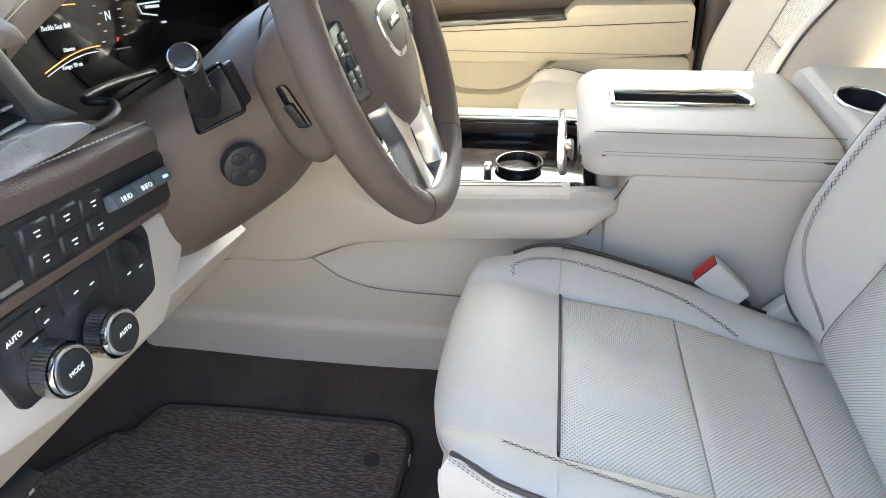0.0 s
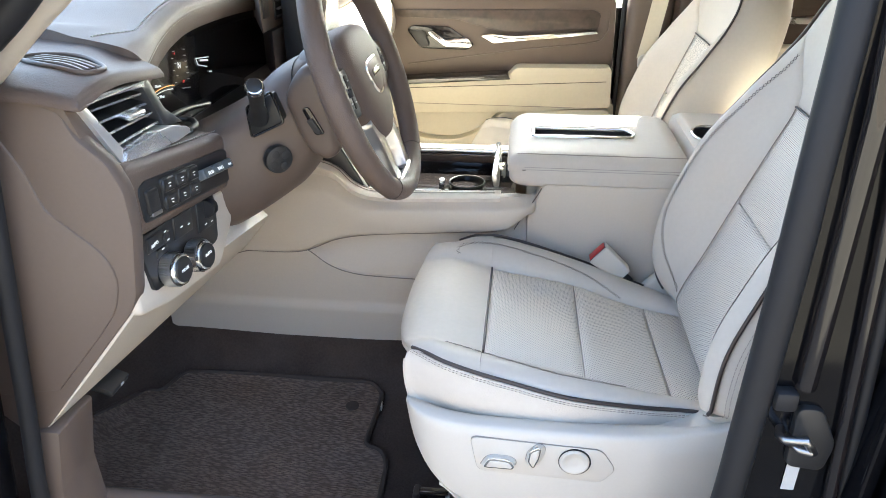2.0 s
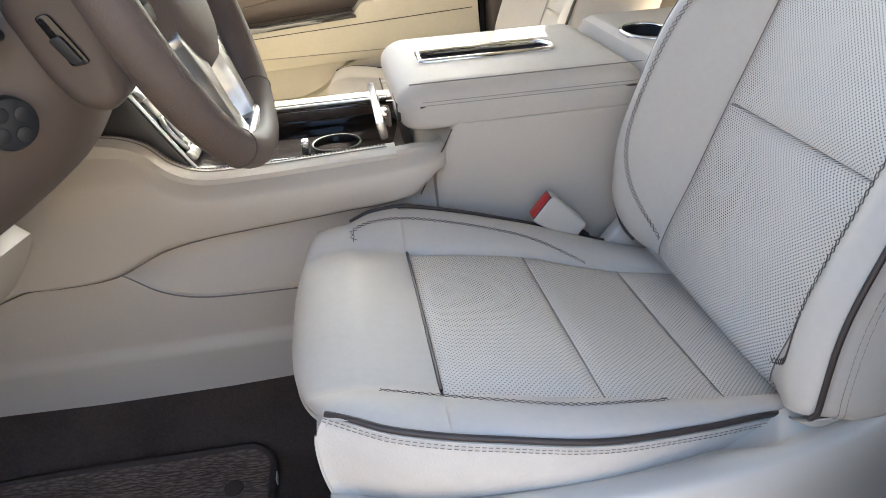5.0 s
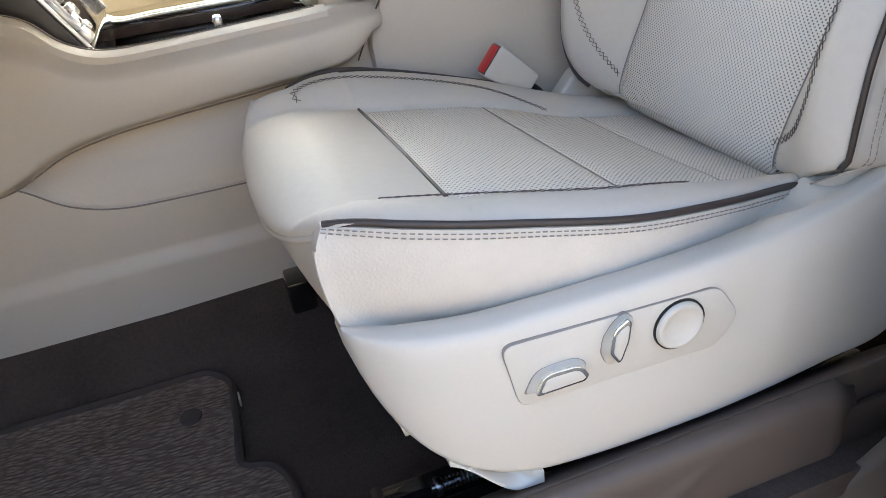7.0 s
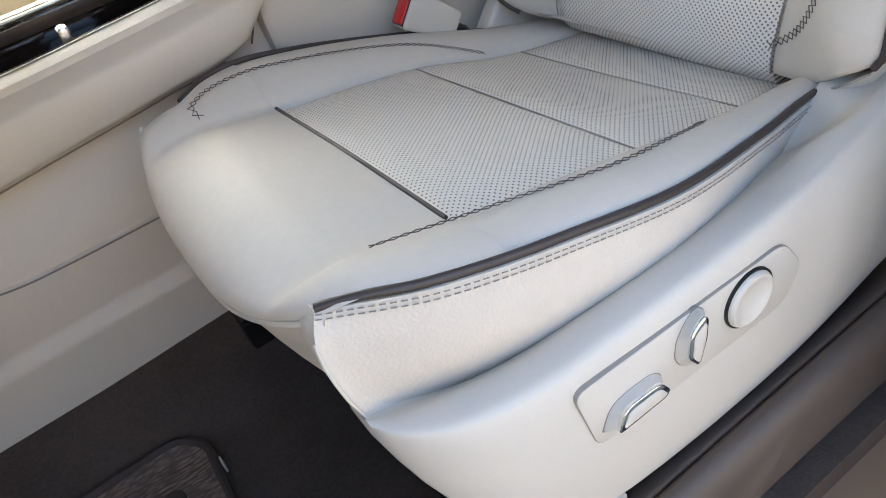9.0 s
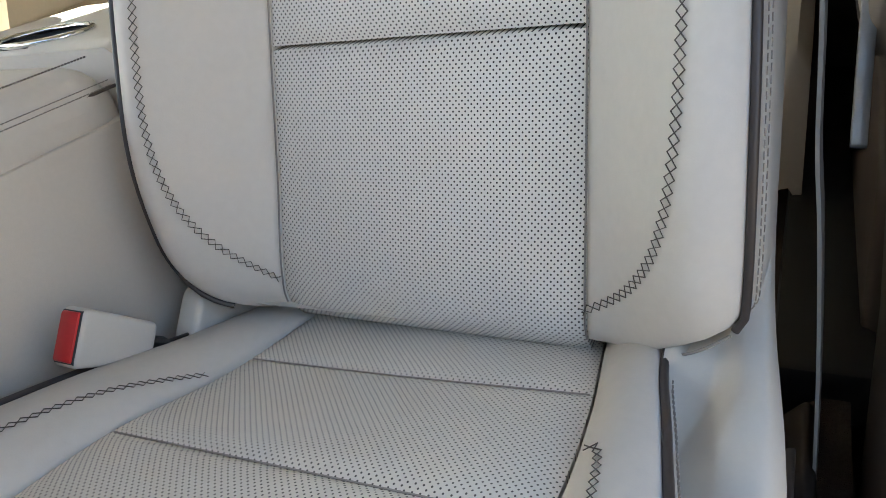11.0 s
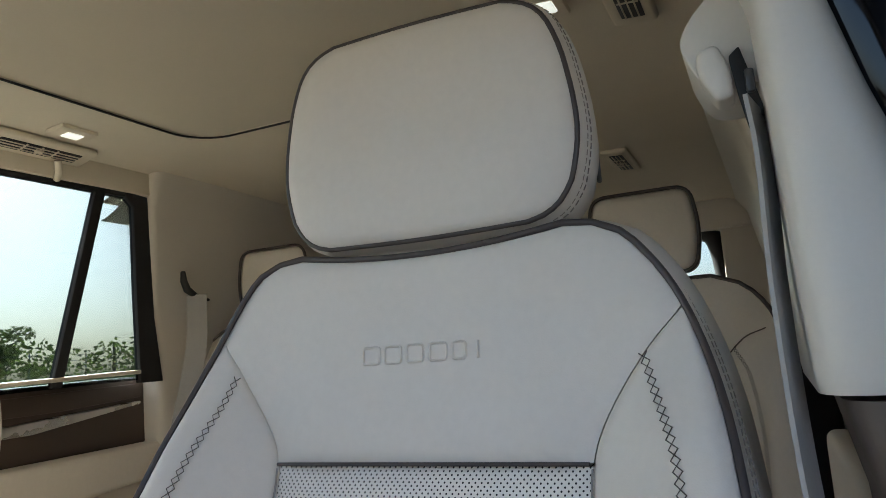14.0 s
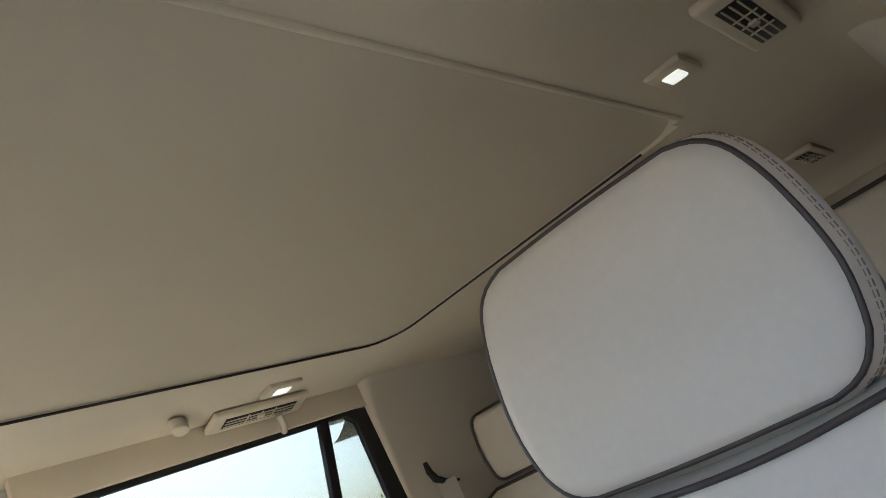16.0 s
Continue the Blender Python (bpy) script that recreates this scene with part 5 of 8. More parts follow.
def shield_parts(kit, detail):
    """The moulded side cover with the switches."""
    face = along([-0.232, -0.222, -0.205, -0.185, -0.155, -0.125, 0.07, 0.24, 0.34], [0.520, 0.503, 0.487, 0.476, 0.468, 0.4645, 0.4650, 0.478, 0.484])
    low = along([-0.232, -0.222, -0.205, -0.182, -0.155, -0.125, -0.09, 0.0, 0.20, 0.28, 0.35], [0.455, 0.420, 0.385, 0.356, 0.336, 0.322, 0.313, 0.307, 0.304, 0.310, 0.38])
    crest = along([-0.232, -0.19, -0.10, 0.07, 0.12, 0.16, 0.20, 0.25, 0.30, 0.35], [0.474, 0.475, 0.474, 0.473, 0.475, 0.479, 0.485, 0.500, 0.531, 0.565])
    top = along([-0.232, -0.204, -0.168, -0.119, -0.067, 0.015, 0.126, 0.174, 0.20, 0.25, 0.30, 0.35], [0.470, 0.462, 0.451, 0.445, 0.441, 0.441, 0.452, 0.464, 0.474, 0.492, 0.53, 0.565])
    def fn(u, v):
        x = -0.232 + 0.582 * u
        y, a, b, c = float(face(x)), float(low(x)), float(crest(x)), float(top(x))
        yi = max(y + 0.012, 0.534 - 0.022 * step(0.10, 0.18, x))
        w = min(0.030, (yi - y) * 0.5)
        # a shallow shoulder runs down and forwards behind the switches
        ridge = 0.0045 * step(0.030, 0.085, x - 0.35 * (0.44 - a)) * (1 - step(0.16, 0.30, x))
        if v < 0.10:
            t = v / 0.10
            return (x, y + 0.010 * (1 - t) ** 2 + 0.002, a + 0.012 * t)
        if v < 0.72:
            an = (v - 0.10) / 0.62
            an = (an + 0.25 * math.sin(2 * math.pi * an) / math.pi) * math.pi / 2
            Y, Z = math.cos(an) ** (2 / 7.0), math.sin(an) ** (2 / 7.0)
            lower = 0.0025 * step(0.375, 0.362, a + 0.012 + (b - a - 0.012) * Z) * step(-0.19, -0.14, x)
            return (x, y + w * (1 - Y) - ridge * step(0.1, 0.5, Z) * step(1.0, 0.8, Z) + lower, a + 0.012 + (b - a - 0.012) * Z)
        t = (v - 0.72) / 0.28
        return (x, y + w + (yi - y - w) * t, b + (c - b) * step(-0.15, 1.05, t))
    V, F = sheet(fn, 96, 64, skirt=(0, 0.03, 0))
    s = kit.put(mesh("side_shield", V, F, cream_plastic, label="cream moulded plastic side cover", sharp=55))
    if not detail:
        return
    plate = rounded([(-0.133, 0.461), (0.052, 0.4525), (0.074, 0.419), (0.055, 0.393), (-0.121, 0.400)], 0.011)
    kit.put(part("switch_plate_gap", prism(plate, "y", 0.4638, 0.475, 0.0002), seam_thread), s)
    kit.put(part("switch_plate", prism([(-0.030 + (x + 0.030) * 0.9955, 0.4265 + (z - 0.4265) * 0.987) for x, z in plate], "y", 0.4632, 0.475, 0.0006), cream_plastic, label="cream switch plate"), s)

    def knob(name, base, rim, cap, label):
        """A switch whose cream body narrows to a bright metal rim round a cream cap."""
        A, B = rays_round(base, 56), rays_round(rim, 56)
        C = rays_round([(x * 0.98 + 0.02 * A[0][2], z) for x, z in rim], 56)
        rows = [(A, 0.4660), (A, 0.4612), (B, 0.4565), (C, 0.4550)]
        V = [(x, y, z) for row, y in rows for x, z, _ in row]
        n = 56
        F = [(r * n + k, r * n + (k + 1) % n, (r + 1) * n + (k + 1) % n, (r + 1) * n + k) for r in range(3) for k in range(n)] + [tuple(3 * n + k for k in range(n))]
        kit.put(mesh(name, V, F, cream_plastic, label=label, sharp=35), s)
        kit.put(part(name + "_shadow_gap", prism(rounded([(x + (x - A[0][2]) * 0.05, z + (z - 0.43) * 0.02) for x, z in base], 0.004), "y", 0.4629, 0.466, 0.0001), stitch_and_shade_grey), s)
        kit.put(part(name + "_rim", prism(rounded(rim, 0.0035, 6), "y", 0.4528, 0.4562, 0.0016, 3), chrome, label="bright metal rim"), s)
        kit.put(part(name + "_cap", prism(rounded(cap, 0.0025, 6), "y", 0.4522, 0.4545, 0.0008, 2), cream_plastic), s)
    knob("slide_switch", [(-0.117, 0.412), (-0.110, 0.426), (-0.104, 0.431), (-0.092, 0.432), (-0.075, 0.431), (-0.067, 0.425), (-0.066, 0.417), (-0.072, 0.411)],
         [(-0.1125, 0.4155), (-0.106, 0.4306), (-0.099, 0.4331), (-0.0785, 0.4316), (-0.0735, 0.4286), (-0.068, 0.4196), (-0.0715, 0.4150)],
         [(-0.1085, 0.4178), (-0.1030, 0.4283), (-0.0985, 0.4290), (-0.0795, 0.4280), (-0.0755, 0.4258), (-0.0712, 0.4190), (-0.0735, 0.4172)], "cream seat slide switch")
    knob("recline_switch", [(-0.053, 0.427), (-0.051, 0.441), (-0.044, 0.451), (-0.038, 0.456), (-0.032, 0.457), (-0.026, 0.451), (-0.028, 0.436), (-0.036, 0.418), (-0.043, 0.413), (-0.049, 0.417)],
         [(-0.0505, 0.4310), (-0.0485, 0.4486), (-0.045, 0.4536), (-0.036, 0.4590), (-0.0325, 0.4550), (-0.034, 0.4386), (-0.040, 0.4220), (-0.0435, 0.4200)],
         [(-0.0480, 0.4315), (-0.0462, 0.4468), (-0.0435, 0.4503), (-0.0362, 0.4540), (-0.0350, 0.4515), (-0.0365, 0.4390), (-0.0415, 0.4245), (-0.0430, 0.4232)], "cream backrest switch")
    kit.put(part("lumbar_ring", disc((0.0155, 0.4628, 0.4300), (0, -1, 0), 0.0226, 0.004, 0.0002), void_black), s)
    prof = [(0.0001, 0.4606), (0.008, 0.4604), (0.0125, 0.4592), (0.0155, 0.4578), (0.0180, 0.4571), (0.0196, 0.4575), (0.0208, 0.4592), (0.0212, 0.4615), (0.0212, 0.4660)]
    V, F = sheet(lambda u, v: (lambda r, y: (0.0148 + r * math.cos(6.28318 * u), y, 0.4305 + r * math.sin(6.28318 * u)))(float(np.interp(v, np.linspace(0, 1, 9), [q[0] for q in prof])), float(np.interp(v, np.linspace(0, 1, 9), [q[1] for q in prof]))), 48, 24, closed_u=True)
    kit.put(mesh("lumbar_disc", V, F, cream_plastic, label="round dished cream lumbar switch"), s)
    # hollowed lip at the lower front corner
    def lip(u, v):
        x = -0.178 + 0.075 * u
        lo = 0.352 - 0.046 * step(0.0, 0.75, u) - 0.001
        hi = float(low(x)) + 0.006
        y = float(face(x)) + 0.002
        scoop = math.sin(math.pi * min(max((u - 0.18) / 0.70, 0), 1)) * step(0.30, 0.62, v)
        return (x, y + 0.016 * scoop + 0.010 * (1 - step(0.0, 0.15, v)), lo + (hi - lo) * v)
    V, F = sheet(lip, 40, 24, skirt=(0, 0.035, 0))
    kit.put(mesh("corner_clip", V, F, cream_plastic, label="hollowed cream lip"), s)


def front_seat(label, detail=True):
    root = thing("driver_seat" if detail else "passenger_seat", (0.05, SY, FLOOR), label, "seat", "front seats")
    kit = Kit(root)
    cushion_parts(kit, detail)
    backrest_parts(kit, detail)
    headrest_parts(kit)
    shield_parts(kit, detail)
    # rails: a channel with two walls, end caps and the slider that carries the seat
    for y, x0 in ((0.555, -0.23), (0.92, -0.12)):
        n, c = 0.30 - x0, (0.30 + x0) / 2
        rail = kit.put(part("seat_rail", box((n, 0.072, 0.014), (c, y, 0.198), 0.004), gloss_black, label="black steel seat rail"))
        kit.put(part("rail_wall", box((n, 0.020, 0.044), (c + 0.002, y + 0.016, 0.219), 0.005, 2), gloss_black), rail)
        kit.put(part("rail_wall", box((n, 0.022, 0.046), (c + 0.012, y - 0.024, 0.220), 0.005, 2), gloss_black), rail)
        kit.put(part("rail_flange", box((n - 0.01, 0.005, 0.030), (c + 0.007, y - 0.004, 0.214), 0.002), gloss_black), rail)
        kit.put(part("end_cap", box((0.016, 0.040, 0.056), (x0 + 0.005, y - 0.032, 0.217), 0.006, 2), brown_trim, label="brown plastic end cap"), rail)
        kit.put(part("end_cap", box((0.012, 0.026, 0.050), (x0 + 0.002, y + 0.016, 0.217), 0.004, 2), dark_brown), rail)
        kit.put(part("rail_slider", box((0.38, 0.016, 0.12), (0.10, y, 0.285), 0.004), black_plastic))
    return root


driver = front_seat("cream leather driver's seat with brown piping and perforated inserts")
passenger = front_seat("cream leather passenger seat with brown piping", detail=False)
# the passenger seat is the driver's, mirrored about the middle of the car
for ob in passenger.children_recursive:
    if ob.type == "MESH":
        ob.data.transform(Matrix.Translation((0, 2 * SY, 0)) @ Matrix.Diagonal((1, -1, 1, 1)))
        ob.data.flip_normals()
passenger.location = (0.087, 1.68, FLOOR - 0.045)

# ---- dashboard ----
def skew(y, z):
    return (y, z - 0.16 * (y - 0.43))


def skewed(points):
    return [skew(y, z) for y, z in points]


def dashboard():
    root = thing("dashboard", (-0.8, YC, 0.5), "brown leather dashboard with cream lower panels", "dashboard")
    kit = Kit(root)
    # main body: brown pad above, down to the knees
    body = rounded([(-1.24, 0.60), (-1.24, 0.93), (-1.0, 0.95), (-0.76, 0.945), (-0.72, 0.93), (-0.71, 0.80), (-0.70, 0.66), (-0.78, 0.55)], 0.03)
    kit.put(part("dash_body", prism(body, "y", 0.40, 2.03, 0.01), brown, label="brown leather dash body"))
    # hood over the instruments: a rolled edge, a stitched line, the broad top behind
    edge = spline([(-0.561, 0.560, 0.950), (-0.578, 0.615, 0.956), (-0.600, 0.680, 0.959), (-0.616, 0.76, 0.968), (-0.624, 0.847, 0.974), (-0.630, 0.993, 0.971), (-0.636, 1.154, 0.961), (-0.640, 1.43, 0.939)])
    left = spline([(-0.561, 0.560, 0.950), (-0.572, 0.553, 0.966), (-0.590, 0.545, 0.976), (-0.65, 0.562, 0.982), (-0.78, 0.60, 0.992), (-1.22, 0.64, 1.0)])
    section = spline([(0, 0, 0), (-0.004, 0, 0.010), (-0.016, 0, 0.019), (-0.034, 0, 0.022), (-0.15, 0, 0.030), (-0.60, 0, 0.022)])
    def top(u, v):
        p = np.array(edge(u)) + np.array(section(v))
        return p + (np.array(left(v)) - np.array(edge(0)) - np.array(section(v))) * (1 - step(0.0, 0.22, u))
    V, F = sheet(top, 60, 40, skirt=(-0.004, 0, -0.03))
    kit.put(mesh("dash_top", V, F, brown, label="brown leather dash top"))
    kit.put(rod("hood_edge", [np.array(edge(i / 60)) + np.array([-0.003, 0, -0.003]) for i in range(61)], 0.0026, bright_satin, label="thin satin metal edge of the hood", sides=8))
    V, F = dashes(lambda t: np.array(top(0.03 + 0.9 * t, 0.56)) + np.array([0, 0, 0.0009]), 120, 0.0009)
    kit.put(mesh("stitching", V, F, thread_light, smooth=False))
    # pod at the door end, with a demister slot
    def pod_z(x, y):
        return 0.974 - 0.016 * step(0.43, 0.57, y) * step(-0.64, -0.545, x) - 0.008 * step(-0.60, -0.53, x) - 0.008 * step(0.42, 0.36, y)
    pod_y = along([-0.84, -0.64, -0.575, -0.550, -0.534], [0.64, 0.58, 0.572, 0.562, 0.548])

    def pod_top(u, v):
        x = -0.84 + 0.306 * u
        y0, y1 = 0.360, float(pod_y(x))
        y = y0 + (y1 - y0) * v
        t = min(max(min(-0.534 - x, y - y0, y1 - y), 0.0) / 0.014, 1.0)
        return (x, y, pod_z(x, y) - 0.009 * (1 - math.sqrt(max(0.0, 1 - (1 - t) ** 2))))
    V, F = sheet(pod_top, 70, 60, skirt=(0, 0, -0.004))
    kit.put(mesh("end_pod", V, F, brown, label="brown leather end of the dash", sharp=50))
    V, F = dashes(lambda t: (-0.5345 - 0.010 * step(0.7, 1.0, t), 0.375 + 0.175 * t, 0.9485 - 0.006 * t), 34, 0.0009)
    kit.put(mesh("stitching", V, F, thread_light, smooth=False))
    ring = smooth_loop([(-0.662, 0.466), (-0.625, 0.440), (-0.572, 0.421), (-0.553, 0.434), (-0.560, 0.462), (-0.605, 0.492), (-0.650, 0.488)], 42)
    slot = kit.put(part("demister_slot", prism(ring, "z", 0.95, 0.9705, 0), black_plastic, label="black demister slot"))
    for v in slot.data.vertices:
        if v.co.z > 0.96:
            v.co.z = pod_z(v.co.x, v.co.y) + 0.0007
    kit.put(rod("slot_rim", [(x, y, pod_z(x, y) + 0.0015) for x, y in ring], 0.0032, brown_trim, label="raised brown rim", closed=True), slot)
    for i in range(4):
        t = (i + 1) / 5
        pts = [(-0.652 + 0.088 * k / 8 + 0.008 * t, 0.447 + 0.040 * t - (0.030 - 0.004 * t) * k / 8 + 0.004 * math.sin(math.pi * k / 8)) for k in range(9)]
        pts = [(px_, py_, pod_z(px_, py_) + 0.0018) for px_, py_ in pts]
        kit.put(rod("slat", pts, 0.0024, brown_trim, sides=6), slot)
    # closed end cap facing the door
    cap = rounded([(-0.562, 0.942), (-0.552, 0.915), (-0.522, 0.886), (-0.509, 0.854), (-0.508, 0.807), (-0.522, 0.72), (-0.532, 0.700), (-0.689, 0.508), (-0.72, 0.492), (-0.78, 0.55), (-0.74, 0.86), (-0.70, 0.965), (-0.60, 0.962)], 0.008)
    kit.put(part("end_cap", prism(cap, "y", 0.366, 0.392, 0.006), brown_trim, label="brown moulded end cap"))
    ridge = spline([(-0.650, 0.935), (-0.618, 0.872), (-0.606, 0.831), (-0.578, 0.804), (-0.552, 0.779), (-0.540, 0.750), (-0.545, 0.718), (-0.566, 0.68), (-0.655, 0.575)])
    inner = [tuple(ridge(i / 20)) for i in range(21)] + [(-0.74, 0.56), (-0.73, 0.86)]
    kit.put(part("end_cap_inset", prism(inner, "y", 0.363, 0.38, 0.003), brown_trim))
    # air vent in a bright frame
    X = -0.554
    vent = kit.put(part("air_vent", prism(rounded([(0.390, 0.944), (0.530, 0.934), (0.540, 0.872), (0.420, 0.870)], 0.004), "x", X - 0.06, X - 0.030, 0.002), gloss_black, label="black air vent in a bright metal frame"))
    kit.put(part("vent_frame", prism(rounded([(0.381, 0.947), (0.393, 0.945), (0.430, 0.880), (0.417, 0.866)], 0.003), "x", X - 0.014, X + 0.005, 0.004, 3), frame_metal, label="bright metal frame"), vent)
    kit.put(part("vent_frame", prism(rounded([(0.417, 0.866), (0.429, 0.879), (0.500, 0.880), (0.540, 0.877), (0.575, 0.866), (0.588, 0.856), (0.545, 0.856), (0.47, 0.862)], 0.003), "x", X - 0.020, X + 0.008, 0.005, 3), frame_metal, label="bright metal frame"), vent)
    kit.put(part("vent_frame", prism(rounded([(0.390, 0.949), (0.393, 0.944), (0.522, 0.932), (0.524, 0.938)], 0.0015), "x", X - 0.02, X + 0.004, 0.002, 2), frame_metal, label="bright metal frame"), vent)
    kit.put(part("vent_cheek", prism(rounded([(0.366, 0.951), (0.382, 0.949), (0.418, 0.866), (0.400, 0.858), (0.378, 0.880)], 0.003), "x", X - 0.06, X - 0.001, 0.003, 2), brown_trim, label="brown cheek of the vent"), vent)
    kit.put(part("vent_cheek", prism(rounded([(0.521, 0.944), (0.542, 0.944), (0.556, 0.895), (0.588, 0.868), (0.541, 0.877)], 0.004), "x", X - 0.05, X - 0.002, 0.004, 2), charcoal, label="charcoal cheek of the vent"), vent)
    for i in range(4):
        t = (i + 0.55) / 4.2
        a = (0.394 + 0.030 * t, 0.944 - 0.066 * t)
        b = (0.523 + 0.016 * t, 0.932 - 0.054 * t)
        lean = math.degrees(math.atan2(b[1] - a[1], b[0] - a[0]))
        kit.put(part("vane", box((0.026, b[0] - a[0], 0.0028), (X - 0.018, (a[0] + b[0]) / 2, (a[1] + b[1]) / 2), 0.001, 1, (lean, 14, 0)), black_plastic), vent)
        # bright strip added as the reflection along the vane's front edge
        kit.put(part("vane_edge", box((0.0014, b[0] - a[0] - 0.004, 0.0022), (X - 0.0052, (a[0] + b[0]) / 2, (a[1] + b[1]) / 2 - 0.0032), 0, 1, (lean, 14, 0)), frame_metal), vent)
    kit.put(part("vane_tab", box((0.018, 0.040, 0.008), (X - 0.004, 0.484, 0.908), 0.0036, 3, (-4, 10, 0)), frame_metal, label="bright vent tab"), vent)
    # the vent leans, its foot nearer the seat
    for ob in [vent] + list(vent.children):
        for v in ob.data.vertices:
            v.co.x += (0.94 - v.co.z) * 0.22
    # padded bar with the switches
    before = set(root.children_recursive)
    pad = rounded(skewed([(0.368, 0.795), (0.374, 0.860), (0.40, 0.869), (0.68, 0.866), (0.712, 0.852), (0.715, 0.815), (0.69, 0.782), (0.40, 0.779)]), 0.02)
    kit.put(part("switch_bar", prism(pad, "x", -0.66, -0.502, 0.016, 4), brown, label="padded brown leather switch bar"))
    V, F = dashes(lambda t: (-0.519, 0.385 + 0.30 * t, skew(0.385 + 0.30 * t, 0.8690)[1]), 48, 0.0009)
    kit.put(mesh("stitching", V, F, thread_light, smooth=False))
    panel = kit.put(part("switch_panel", prism(rounded(skewed([(0.402, 0.795), (0.400, 0.838), (0.415, 0.846), (0.640, 0.847), (0.655, 0.838), (0.652, 0.800), (0.64, 0.794)]), 0.008), "x", -0.52, -0.4995, 0.003), black_plastic, label="black switch panel"))
    kit.put(part("parking_brake_switch", prism(rounded(skewed([(0.410, 0.802), (0.409, 0.835), (0.436, 0.836), (0.436, 0.803)]), 0.005), "x", -0.51, -0.4955, 0.003), black_plastic), panel)
    kit.put(part("switch_edge", prism(rounded(skewed([(0.412, 0.8015), (0.412, 0.8065), (0.435, 0.807), (0.435, 0.802)]), 0.002), "x", -0.51, -0.4945, 0.001), satin), panel)
    kit.put(part("key_block", prism(rounded(skewed([(0.446, 0.799), (0.446, 0.842), (0.544, 0.843), (0.544, 0.800)]), 0.007), "x", -0.51, -0.4965, 0.002), black_plastic), panel)
    for j in range(2):
        for i in range(3):
            y, z = skew(0.462 + 0.033 * i, 0.832 - 0.021 * j)
            kit.put(part("key", box((0.004, 0.030, 0.018), (-0.4968, y, z), 0.002, 1, (-9, 0, 0)), black_plastic), panel)
            kit.put(part("key_mark", box((0.001, 0.006, 0.001), (-0.4945, y, z + 0.002), 0, 1, (-9, 0, 0)), white_print), panel)
            kit.put(part("key_mark", box((0.001, 0.0035, 0.001), (-0.4945, y, z - 0.002), 0, 1, (-9, 0, 0)), white_print), panel)
    for i, word in enumerate(("HUD", "INFO", "")):
        y, z = skew(0.556 + 0.031 * i, 0.824)
        kit.put(part("rocker_key", box((0.022, 0.027, 0.014), (-0.496, y, z), 0.003, 2, (-9, -25, 0)), slate_key), panel)
        if word:
            kit.put(text_mesh("key_word", word, 0.0065, Matrix.Translation((-0.4838, y, z + 0.004)) @ pose(0, 0, 0, -9, -25, 0) @ pose(0, 0, 0, 90, 0, 90), white_print), panel)
        else:
            kit.put(part("key_mark", box((0.001, 0.007, 0.003), (-0.4838, y, z + 0.004), 0, 1, (-9, -25, 0)), white_print), panel)
    # cream lower panel with the light and drive knobs
    low = rounded([(0.370, 0.690), (0.373, 0.795), (0.60, 0.755), (0.66, 0.745), (0.665, 0.690), (0.60, 0.640), (0.45, 0.665)], 0.012)
    kit.put(part("knob_surround", prism(low, "x", -0.64, -0.512, 0.008, 3), cream_trim, label="cream moulded surround"))
    blk = kit.put(part("knob_panel", prism(rounded([(0.388, 0.785), (0.596, 0.762), (0.604, 0.745), (0.594, 0.688), (0.56, 0.688), (0.404, 0.706)], 0.010), "x", -0.53, -0.5075, 0.003), black_plastic, label="black knob panel"))
    for i, (y, z, w, h) in enumerate(((0.423, 0.766, 0.040, 0.020), (0.450, 0.760, 0.016, 0.016), (0.435, 0.747, 0.028, 0.012), (0.497, 0.757, 0.052, 0.032), (0.562, 0.742, 0.05, 0.044))):
        kit.put(part("key", box((0.006, w, h), (-0.5075, y, z), 0.003, 2, (-7, 0, 0)), black_plastic), blk)
    kit.put(text_mesh("key_word", "AUTO", 0.0062, pose(-0.5035, 0.417, 0.766, 90, 0, 90), white_print), blk)
    for y, z in ((0.446, 0.770), (0.450, 0.757), (0.434, 0.752), (0.488, 0.757), (0.508, 0.752), (0.556, 0.730), (0.575, 0.726)):
        kit.put(part("key_mark", box((0.001, 0.005, 0.001), (-0.5038, y, z), 0), white_print), blk)
    kit.put(part("dimmer_wheel", disc((-0.503, 0.566, 0.750), (0, 1, -0.1), 0.013, 0.016, 0.001, 28), rubber), blk)
    for (x, y, z), word in (((-0.494, 0.437, 0.722), "MODE"), ((-0.490, 0.496, 0.712), "AUTO")):
        n = Vector((1, -0.10, 0.12)).normalized()
        P = Vector((x, y, z))
        knob = kit.put(part("knob", disc(P, n, 0.0215, 0.022, 0.002, 40, 0.0200), chrome, label="chrome ringed rotary knob"), blk)
        q = n.to_track_quat("Z", "Y").to_matrix()
        V = [P + n * h + q @ Vector((r * math.cos(a), r * math.sin(a), 0)) for h in (-0.010, 0.006) for r, a in [(0.0214 + 0.0009 * (k % 2), 2 * math.pi * k / 88) for k in range(88)]]
        F = [(k, (k + 1) % 88, 88 + (k + 1) % 88, 88 + k) for k in range(88)]
        kit.put(mesh("knurling", V, F, satin, smooth=False), blk)
        kit.put(part("knob_cap", disc(P + n * 0.0115, n, 0.0165, 0.004, 0.001, 36), black_plastic), blk)
        kit.put(text_mesh("knob_word", word, 0.0055, Matrix.Translation(P + n * 0.0137) @ pose(0, 0, 0.002 if word == "AUTO" else 0, 90 - 6, 0, 90 - 6), white_print), blk)
    # the bar lies a little behind the end cap
    for ob in set(root.children_recursive) - before:
        for v in ob.data.vertices:
            v.co.x -= 0.012
